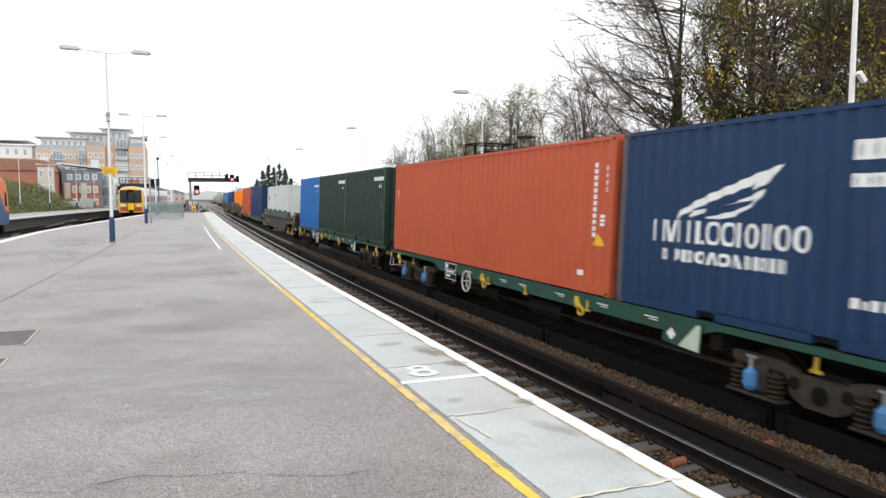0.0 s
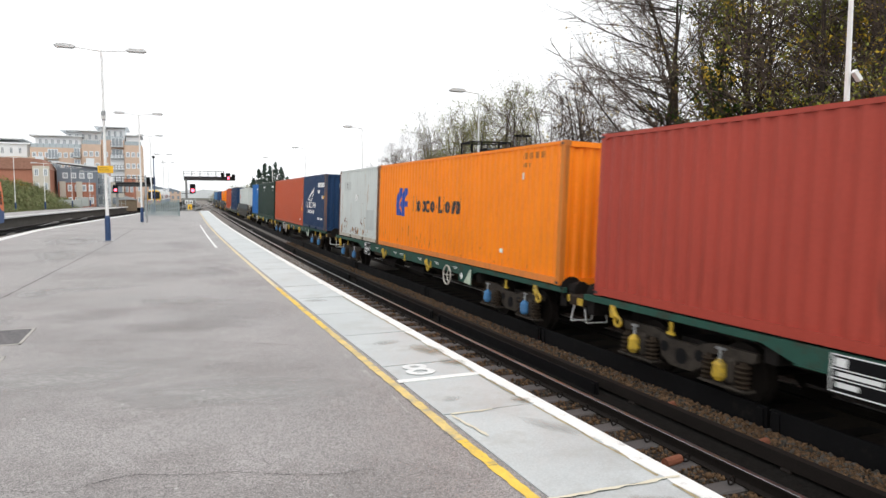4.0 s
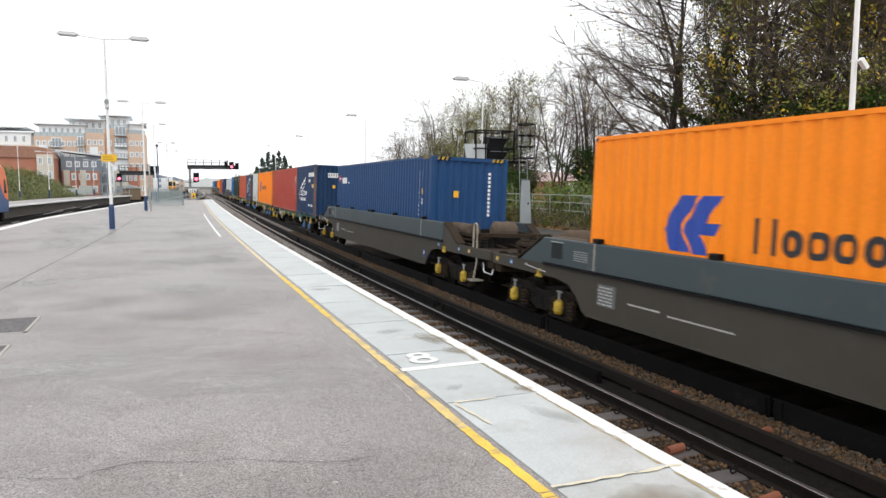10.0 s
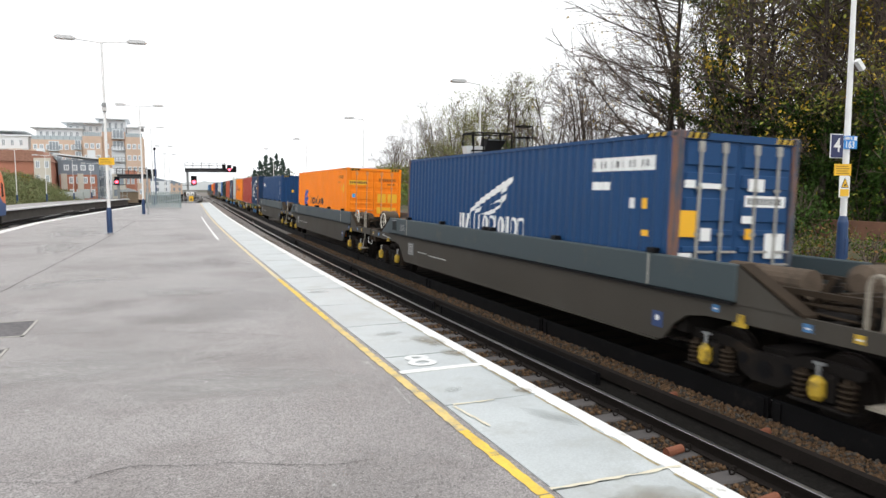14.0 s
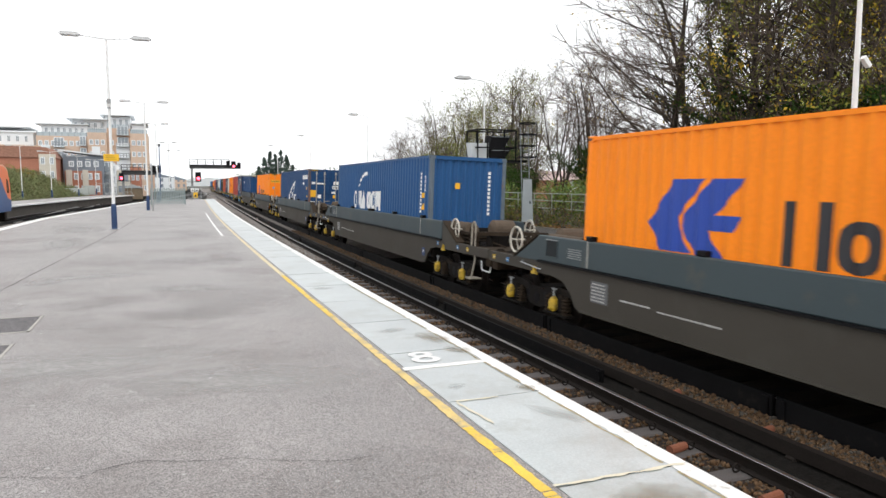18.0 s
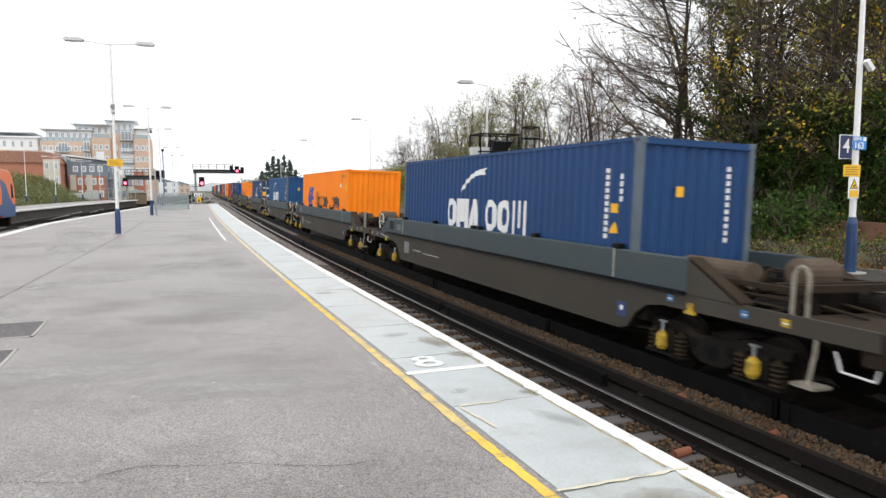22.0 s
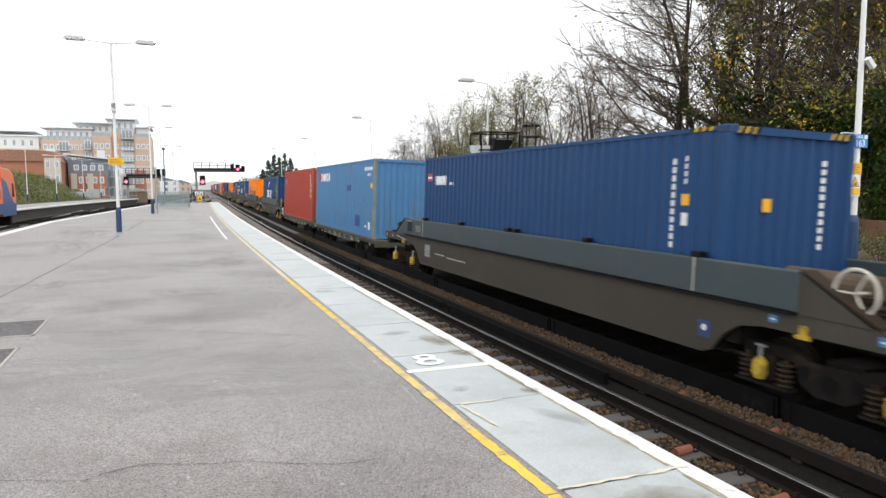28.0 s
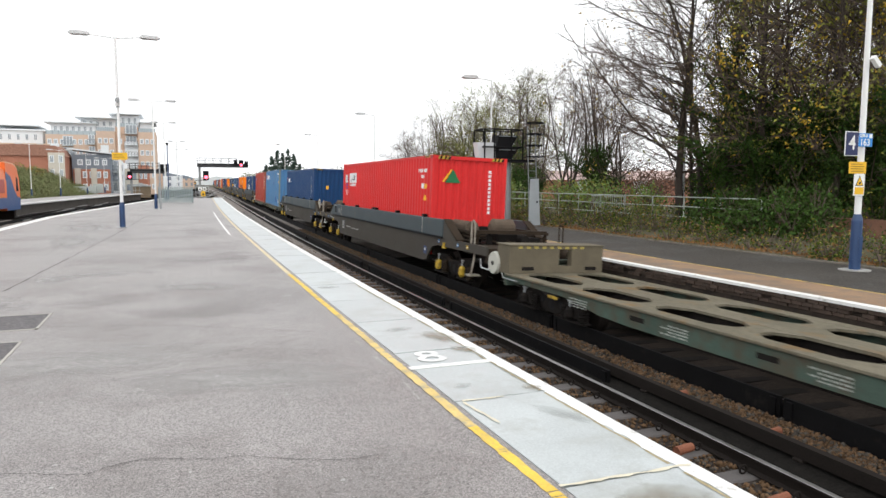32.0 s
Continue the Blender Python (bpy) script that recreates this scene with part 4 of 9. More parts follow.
striped_box(-56.6, "long dark blue container with yellow and black striped top corners")
c = container(F40, ORANGE, "long orange container showing its rear doors", -77.2, POCKET, doors=True)
mark(c, "emblem", EMBLEM, kite(10.3, 9.15, 1.14, 1.98), "blue emblem of two sails")
mark(c, "lettering", INK, blocks(8.6, 4.92, 1.25, 1.71, "Hoooo-Liovj", 1.59))
mark(c, "number", DIM, bars(1.6, 0.6, 2.5, 2.64, 8, 0.5) + bars(1.6, 1.2, 2.3, 2.4, 3, 0.5))
mark(c, "label", LABEL_YEL, patch(0.7, 0.45, 1.9, 2.26) + tri(1.2, 0.9, 2.02, 2.24))
end_mark(c, "name_plate", LABEL_YEL, ((-1.1, -0.28, 2.24, 2.44),), y=0.006)
end_mark(c, "name_bars", INK, [(-1.06 + i * 0.075, -1.01 + i * 0.075, 2.3, 2.38) for i in range(10)], y=0.003)
end_mark(c, "number", DIM, [(0.22 + i * 0.085, 0.28 + i * 0.085, 2.42, 2.54) for i in range(9)] + [(0.6 + i * 0.085, 0.66 + i * 0.085, 2.26, 2.34) for i in range(4)], y=0.006)
end_mark(c, "data_plate", LABEL_YEL, ((0.16, 0.54, 1.5, 1.88), (0.62, 1.04, 1.5, 1.88), (0.14, 1.0, 1.02, 1.3)), y=0.006)
end_mark(c, "label", LABEL_CYAN, ((-0.95, -0.82, 1.7, 1.86),), y=0.006)
stripes(c)

c = container(F40, NAVY_C, "long navy container with a large wing emblem and rear doors", -98.0, POCKET, doors=True, post=RUSTED_POST)
mark(c, "emblem", LETTER, wing(7.53, 5.21, 1.45, 2.37), "white wing emblem")
mark(c, "lettering", LETTER, blocks(8.15, 4.63, 1.02, 1.47, "HVH LOOiOiiOO", heavy=0.21))
mark(c, "number_plate_bar", LETTER, patch(2.23, 0.51, 2.39, 2.62) + patch(2.23, 1.69, 2.07, 2.21) + patch(1.14, 0.96, 1.78, 1.95))
mark(c, "number", INK, bars(2.15, 0.55, 2.45, 2.56, 10, 0.3))
mark(c, "label", LABEL_YEL, patch(0.82, 0.66, 1.78, 1.95) + patch(0.75, 0.62, 1.35, 1.45))
end_mark(c, "data_plate", LABEL_YEL, ((-1.2, -0.8, 1.38, 1.78), (0.18, 0.34, 1.35, 1.52)), y=0.006)
end_mark(c, "label", LETTER, ((-1.05, -0.85, 2.12, 2.24), (-0.8, -0.35, 2.12, 2.2), (0.2, 0.52, 2.1, 2.3), (0.14, 0.98, 1.86, 2.04), (0.1, 0.36, 1.6, 1.72), (0.6, 1.0, 1.05, 1.45), (-0.7, -0.5, 1.32, 1.52), (-1.1, -0.85, 1.02, 1.14)), y=0.006)
end_mark(c, "number", INK, [(0.2 + i * 0.09, 0.25 + i * 0.09, 1.9, 2.0) for i in range(8)], y=0.003)
stripes(c)


def arc_box(u, label, a, b, lo, hi, paint=CMA_BLUE):
    c = container(F40, paint, label, u, POCKET, post=mat("grey_blue_post", (0.1, 0.13, 0.16), 0.7, vary=0.3, scale=3, dirt=(0.2, 0.11, 0.06), dirt_amount=0.3))
    w = a - b
    mark(c, "lettering", LETTER, blocks(a, b, lo, hi, "OMA OOM", heavy=0.26))
    mark(c, "emblem", LETTER, swoosh(a - 0.2 * w, a - 0.54 * w, hi + 0.14, hi + 0.76), "white swoosh")
    mark(c, "number", LETTER, column(0.95, 0.82, 1.25, 2.5, 11) + column(0.5, 0.38, 1.9, 2.4, 4))
    mark(c, "label", LABEL_YEL, tri(0.75, 0.5, 1.35, 1.55) + patch(0.72, 0.56, 1.7, 1.86))
    end_mark(c, "number", LETTER, [(0.64, 0.72, 1.25 + i * 0.122, 1.33 + i * 0.122) for i in range(11)])
    end_mark(c, "label", LABEL_YEL, ((-0.42, -0.27, 2.0, 2.18),))
    return c


arc_box(-118.6, "long mid blue container with white lettering and a swoosh", 9.3, 5.3, 1.15, 1.85)
c = container(F40, ORANGE, "long orange container with a blue emblem and bold black lettering", -139.15, POCKET)
mark(c, "emblem", EMBLEM, kite(10.43, 8.53, 1.1, 2.2), "blue emblem of two sails")
mark(c, "lettering", INK, blocks(7.93, 1.52, 1.12, 1.92, "Hoooo-Liovj", 1.72))
mark(c, "number", DIM, bars(1.46, 0.56, 2.6, 2.74, 8, 0.5) + bars(1.46, 1.15, 2.42, 2.52, 3, 0.5))
mark(c, "label", LABEL_YEL, patch(0.43, 0.18, 2.02, 2.31) + tri(1.01, 0.77, 2.09, 2.31))
mark(c, "label", LETTER, patch(1.53, 1.36, 2.17, 2.32))
arc_box(-160.0, "long blue container with bold white lettering and a swoosh", 8.44, 3.73, 1.1, 1.85, ROYAL)

# -- two flats, two pockets, one empty flat
c = container(F40, MAROON, "long brick red container with rear doors and a blue roundel", -178.1, LOW, doors=True, post=paint_of("scuffed_oxide_post", (0.36, 0.095, 0.055), (0.3, 0.14, 0.08), 0.4))
mark(c, "roundel", LABEL_CYAN, tri(11.41, 10.95, 2.16, 2.36) + [(11.41, 2.15, 2.16, 11.18, 1.96, 2.16), (11.18, 1.96, 2.16, 10.95, 2.15, 2.16)])
mark(c, "number", LETTER, column(0.78, 0.64, 1.13, 2.52, 12) + column(0.38, 0.24, 2.07, 2.52, 4) + column(0.44, 0.28, 1.47, 1.66, 3))
mark(c, "label", LABEL_YEL, patch(0.43, 0.26, 1.76, 1.93) + tri(0.51, 0.27, 1.13, 1.32))
end_mark(c, "roundel", LABEL_CYAN, ((-0.85, -0.56, 1.96, 2.12), (-0.8, -0.61, 1.91, 2.17)), y=0.006)
end_mark(c, "vent_plate", mat("dull_vent_plate", (0.12, 0.1, 0.085), 0.7), ((-0.87, -0.61, 0.5, 0.8),), y=0.008)
end_mark(c, "label", LETTER, ((-0.24, -0.02, 2.3, 2.5),), y=0.008)
stripes(c)
c = container(F40, SKY_BLUE, "long faded light blue container with dark repaint patches", -192.0, LOW, post=mat("weathered_green_grey", (0.2, 0.24, 0.22), 0.8, vary=0.3, scale=3, dirt=(0.2, 0.12, 0.07), dirt_amount=0.35))
mark(c, "lettering", LABEL_RED, blocks(11.76, 10.92, 2.06, 2.48, "OB", heavy=0.3))
mark(c, "lettering", LETTER, blocks(10.9, 8.55, 2.04, 2.47, "ooooo", 2.46, heavy=0.3))
mark(c, "repair_patch", PATCH_BLUE, patch(4.68, 3.86, 1.6, 1.86) + patch(3.05, 2.15, 0.12, 0.6))
mark(c, "number", LETTER, bars(1.5, 0.3, 2.42, 2.55, 9, 0.6) + bars(1.1, 0.5, 2.2, 2.3, 4, 0.6))
mark(c, "repair_patch", mat("azure_repaint", (0.03, 0.22, 0.55), 0.5, vary=0.15), patch(12.0, 11.62, 0.2, 0.95))
mark(c, "label", LABEL_YEL, patch(0.5, 0.25, 1.72, 1.92))
mark(c, "white_smear", LETTER, [(1.3, 0.16, 0.24, 1.0, 0.12, 0.2), (0.8, 0.1, 0.42, 0.6, 0.06, 0.36)])
mark(c, "rust_spots", PATCH_RUST, [(y, z, z + 0.05 + 0.06 * (i % 3), y - 0.05, z + 0.01, z + 0.04 + 0.07 * (i % 2)) for i, (y, z) in enumerate([(0.6 + 11.0 * ((i * 0.618) % 1), 0.18 + 1.1 * ((i * 0.387) % 1) ** 2) for i in range(16)])])
striped_box(-210.35, "long dark blue container with striped top corners and white numbers")
c = container(F40, SCARLET, "long bright red container with a green triangle on its end", -231.2, POCKET)
mark(c, "emblem", LETTER, bars(11.77, 11.2, 2.12, 2.48, 1, 0.9) + patch(10.95, 9.76, 2.13, 2.55))
mark(c, "emblem_stripes", EMBLEM, column(11.75, 11.27, 1.88, 2.46, 5, 0.6))
mark(c, "emblem_bird", INK, [(10.8, 2.2, 2.24, 10.3, 2.26, 2.34), (10.3, 2.26, 2.42, 9.9, 2.24, 2.48)])
mark(c, "lettering", LETTER, bars(10.9, 9.78, 1.98, 2.1, 9, 0.7) + bars(11.72, 11.2, 1.6, 1.82, 2, 0.8))
mark(c, "number", LETTER, bars(1.41, 0.48, 2.46, 2.57, 9, 0.66) + bars(1.11, 0.79, 2.28, 2.38, 4, 0.7) + patch(0.98, 0.85, 1.96, 2.12))
mark(c, "label", LABEL_YEL, patch(0.7, 0.55, 1.96, 2.11) + tri(0.78, 0.52, 1.6, 1.78))
part("green_triangle", prism(bmesh.new(), [(-0.8, 2.16), (-0.3, 2.16), (-0.55, 2.56)], "y", 0.02, 0.024), LABEL_GRN, c)
part("yellow_flash", prism(bmesh.new(), [(-0.9, 2.18), (-0.82, 2.18), (-0.57, 2.56), (-0.62, 2.56)], "y", 0.018, 0.022), LABEL_YEL, c)
end_mark(c, "number", LETTER, [(0.625, 0.715, 1.25 + i * 0.124, 1.335 + i * 0.124) for i in range(11)])
stripes(c)

# -- wagons
WAGON_LOW = mat("dusty_grey_brown_paint", (0.06, 0.054, 0.045), 0.6, spec=0.2, vary=0.14, scale=0.8, dirt=(0.07, 0.065, 0.055), dirt_amount=0.4, dirt_scale=0.9)


BOGIE_DIRT = mat("bogie_frame_dust", (0.05, 0.042, 0.035), spec=0.12, rough=0.85, vary=0.35, scale=5, dirt=(0.02, 0.018, 0.016), dirt_amount=0.45, dirt_scale=4)


def bogie(parent, y, fit, axles=0.9, cast=None, spring=None):
    """A two-axle bogie with cast fish-bellied side frames, coil springs and round axle-end fittings, centred at y."""
    cast = cast or BOGIE_DIRT
    bm = bx(-0.85, 0.85, y - 0.25, y + 0.25, 0.45, 0.72)
    b = part("bogie", bm, GRIME_SHADE, parent, "dirty cast bogie")
    for sx in (-1, 1):
        x0, x1 = sorted((sx * 0.98, sx * 1.07))
        half = [(0.0, 0.27), (0.22, 0.29), (0.42, 0.4), (axles - 0.42, 0.6), (axles - 0.36, 0.64), (axles + 0.4, 0.64), (axles + 0.46, 0.68), (axles + 0.46, 0.78), (axles - 0.3, 0.78), (axles - 0.5, 0.73), (0.3, 0.68), (0.0, 0.68)]
        bm = prism(bmesh.new(), [(y + a, c) for a, c in half[1:-1]] + [(y - a, c) for a, c in reversed(half[1:-1])], "x", x0, x1)
        fr = part("side_frame", bm, cast, b)
        for dy, zz, r in ((-0.36, 0.55, 0.085), (0.0, 0.47, 0.12), (0.36, 0.55, 0.085)):
            # Black discs set proud: the shade of the frame's holes as plain colour.
            part("opening", tube(bmesh.new(), (sx * 1.0, y + dy, zz), (sx * 1.076, y + dy, zz), r, n=14), BLACK, fr)
        for a in (-axles, axles):
            part("axle_box", bx(min(sx * 1.0, sx * 1.15), max(sx * 1.0, sx * 1.15), y + a - 0.15, y + a + 0.15, 0.3, 0.66, bevel=0.04), cast, b)
            part("spring_seat", bx(min(sx * 0.98, sx * 1.2), max(sx * 0.98, sx * 1.2), y + a - 0.42, y + a + 0.42, 0.25, 0.29, bevel=0.01), cast, b)
            if sx < 0:
                part("axle_fitting", tube(tube(tube(bmesh.new(), (-1.2, y + a + 0.02, 0.34), (-1.2, y + a + 0.02, 0.4), 0.06, 0.095, 14), (-1.2, y + a + 0.02, 0.4), (-1.2, y + a + 0.02, 0.56), 0.095, 0.09, 14), (-1.2, y + a + 0.02, 0.56), (-1.2, y + a + 0.02, 0.63), 0.09, 0.03, 14), fit, b, smooth=False)
                part("fitting_cap", tube(bmesh.new(), (-1.2, y + a + 0.02, 0.63), (-1.2, y + a + 0.02, 0.76), 0.022, n=8), GALV, b)
                part("fitting_arm", bx(-1.215, -1.175, y + a - 0.06, y + a + 0.09, 0.755, 0.785), GALV, b)
            for d in (-0.3, 0.3):
                bm = bmesh.new()
                for i in range(5):
                    ring(bm, (sx * 1.1, y + a + d, 0.32 + i * 0.065), "z", 0.088, 0.022, 12, 5)
                tube(bm, (sx * 1.1, y + a + d, 0.28), (sx * 1.1, y + a + d, 0.64), 0.05, n=8)
                part("coil_spring", bm, spring or BROWN_DIRT, b)
    for a in (-axles, axles):
        for sx in (-1, 1):
            bm = tube(bmesh.new(), (sx * 0.68, y + a, 0.42), (sx * 0.81, y + a, 0.42), 0.42, n=24)
            tube(bm, (sx * 0.64, y + a, 0.42), (sx * 0.68, y + a, 0.42), 0.45, n=24)
            part("wheel", bm, RAIL, b)
        part("axle", tube(bmesh.new(), (-0.7, y + a, 0.42), (0.7, y + a, 0.42), 0.08, n=10), GRIME_SHADE, b)
    return b


def buffer_gear(parent, y, way):
    for sx in (-1, 1):
        bm = tube(bmesh.new(), (sx * 0.87, y, 1.06), (sx * 0.87, y + way * 0.2, 1.06), 0.17, 0.15, 16)
        tube(bm, (sx * 0.87, y + way * 0.2, 1.06), (sx * 0.87, y + way * 0.36, 1.06), 0.1, n=14)
        tube(bm, (sx * 0.87, y + way * 0.36, 1.06), (sx * 0.87, y + way * 0.42, 1.06), 0.23, 0.21, 18)
        part("buffer", bm, BROWN_DIRT if sx > 0 else GRIME_SHADE, parent)
    part("coupling_hook", bx(-0.05, 0.05, min(y, y + way * 0.3), max(y, y + way * 0.3), 0.98, 1.1), GRIME_SHADE, parent)


def hoop(parent, x, y, r, z, material=mat("chipped_cream_paint", (0.56, 0.53, 0.46), 0.6, vary=0.2, scale=8, dirt=(0.18, 0.13, 0.09), dirt_amount=0.4, dirt_scale=6), name="handwheel"):
    bm = ring(bmesh.new(), (x, y, z), "x", r, 0.022)
    for a in (0, 2.09, 4.19):
        tube(bm, (x, y, z), (x, y + r * math.cos(a), z + r * math.sin(a)), 0.014, n=6)
    tube(bm, (x, y, z), (x + 0.2, y, z), 0.02, n=6)
    part(name, bm, material, parent, "white painted handwheel")


def flat_wagon(u0, L, label, fit, fit2=None, wheel=5.66):
    """A green container flat; its deck runs L metres on from u0."""
    w = empty("flat_wagon", Matrix.Identity(4), label, "wagon", "wagons of the freight train")
    for sx in (-1, 1):
        x0, x1 = sorted((sx * 1.12, sx * 1.2))
        part("side_sill", prism(bmesh.new(), [(0, 1.08), (L, 1.08), (L, 0.98), (L - 3.9, 0.98), (L - 4.4, 0.83), (4.4, 0.83), (3.9, 0.98), (0, 0.98)], "x", x0, x1), WAGON_GREEN, w)
        part("sill_flange", bx(min(sx * 1.06, sx * 1.225), max(sx * 1.06, sx * 1.225), 4.42, L - 4.42, 0.812, 0.828), WAGON_GREEN, w)
    for y in (0.1, 4.0, 6.1, L / 2, L - 6.1, L - 4.0, L - 0.1):
        part("cross_member", bx(-1.12, 1.12, y - 0.1, y + 0.1, 0.72, 0.98), GRIME_SHADE, w)
    part("centre_sill", bx(-0.3, 0.3, -0.5, L + 0.5, 0.55, 0.96), GRIME_SHADE, w)
    for y, way in ((-0.1, -1), (L + 0.1, 1)):
        part("headstock", bx(-1.15, 1.15, min(y, y + way * 0.45), max(y, y + way * 0.45), 0.82, 1.0, bevel=0.02), BROWN_DIRT, w)
        part("spigot", bx(-0.55, 0.0, min(y + way * 0.1, y + way * 0.3), max(y + way * 0.1, y + way * 0.3), 1.0, 1.14, bevel=0.02), YELLOW, w)
        buffer_gear(w, y + way * 0.45, way)
        part("step", poly_tube(bmesh.new(), [(-1.05, y + way * 0.4, 0.85), (-1.05, y + way * 0.5, 0.5), (-0.6, y + way * 0.5, 0.5), (-0.6, y + way * 0.4, 0.85)], 0.014), WHITE, w)
        part("label_plate", bx(-1.155, -1.15, min(y, y + way * 0.18), max(y, y + way * 0.18), 0.84, 0.97), YELLOW, w)
    bogie(w, 2.36, fit)
    bogie(w, L - 2.36, fit2 or fit)
    hoop(w, -1.27, wheel, 0.25, 0.72)
    part("marker_plate", prism(bmesh.new(), [(4.95, 1.02), (4.16, 1.06), (4.18, 0.6), (4.97, 0.66)], "x", -1.232, -1.224), WAGON_GREEN, w)
    part("marker_flash", prism(bmesh.new(), [(4.62, 0.64), (4.2, 0.62), (4.18, 1.0), (4.26, 1.0)], "x", -1.238, -1.2325), mat("pale_green_flash", (0.5, 0.58, 0.47), 0.6, vary=0.15, scale=6), w)
    part("marker_diamond", prism(bmesh.new(), [(4.78, 0.7), (4.68, 0.79), (4.78, 0.88), (4.88, 0.79)], "x", -1.238, -1.2325), WHITE, w)
    panel = part("data_panel", bx(-1.232, -1.222, L - 5.65, L - 4.9, 0.64, 1.07), BLACK, w, "black data panel with a white frame")
    for y0, y1, z0, z1 in ((5.65, 4.9, 1.055, 1.07), (5.65, 4.9, 0.64, 0.655), (5.65, 5.635, 0.655, 1.055), (4.915, 4.9, 0.655, 1.055), (5.63, 4.92, 0.9, 0.912), (5.63, 4.92, 0.79, 0.802)):
        part("frame_line", bx(-1.236, -1.2325, L - y0, L - y1, z0, z1), WHITE, panel)
    for y0, y1, z0, z1 in ((5.1, 4.95, 0.93, 1.03), (5.52, 4.98, 0.825, 0.875), (5.25, 4.98, 0.7, 0.76)):
        part("data_mark", bx(-1.236, -1.2325, L - y0, L - y1, z0, z1), WHITE, panel)
    for y in (0.95, 7.3, L - 7.3, L - 0.95):
        eye = ring(bmesh.new(), (-1.24, y - 0.1, 0.76), "x", 0.075, 0.028, 14, 6)
        tube(eye, (-1.24, y - 0.05, 0.82), (-1.235, y + 0.06, 0.93), 0.05, 0.06, 8)
        part("lashing_hook", eye, YELLOW, w, "yellow eyed lashing hook")
        part("hook_bracket", bx(-1.235, -1.18, y + 0.02, y + 0.14, 0.8, 1.0, bevel=0.01), YELLOW, w)
    for y in (2.3, 7.0, 9.3, L - 7.6, L - 2.3):
        bm = bx(-1.25, -1.215, y - 0.02, y + 0.02, 0.8, 0.97)
        box(bm, -1.252, -1.213, y - 0.07, y + 0.07, 0.78, 0.82)
        part("release_handle", bm, YELLOW, w)
    for y in (5.3, 6.6, 8.0, 10.4, L - 6.4, L - 9.2):
        part("stencil", bx(-1.2045, -1.2, y - 0.16, y + 0.16, 0.955, 0.972), WHITE, w)
        part("stencil", bx(-1.2045, -1.2, y - 0.16, y + 0.06, 0.92, 0.932), WHITE, w)
    part("brake_block_case", bx(-1.2, -0.8, L - 7.1, L - 6.1, 0.7, 0.8, bevel=0.02), BROWN_DIRT, w)
    for y in (8.4, 11.2):
        part("air_tank", tube(bmesh.new(), (-0.75, y, 0.5), (-0.75, y + 1.3, 0.5), 0.18, n=14), GRIME_SHADE, w)
    part("brake_pipe", poly_tube(bmesh.new(), [(-0.95, 4.4, 0.55), (-0.95, 9.0, 0.5), (-0.95, L - 4.4, 0.55)], 0.02), GRIME_SHADE, w)
    return ride(w, u0)


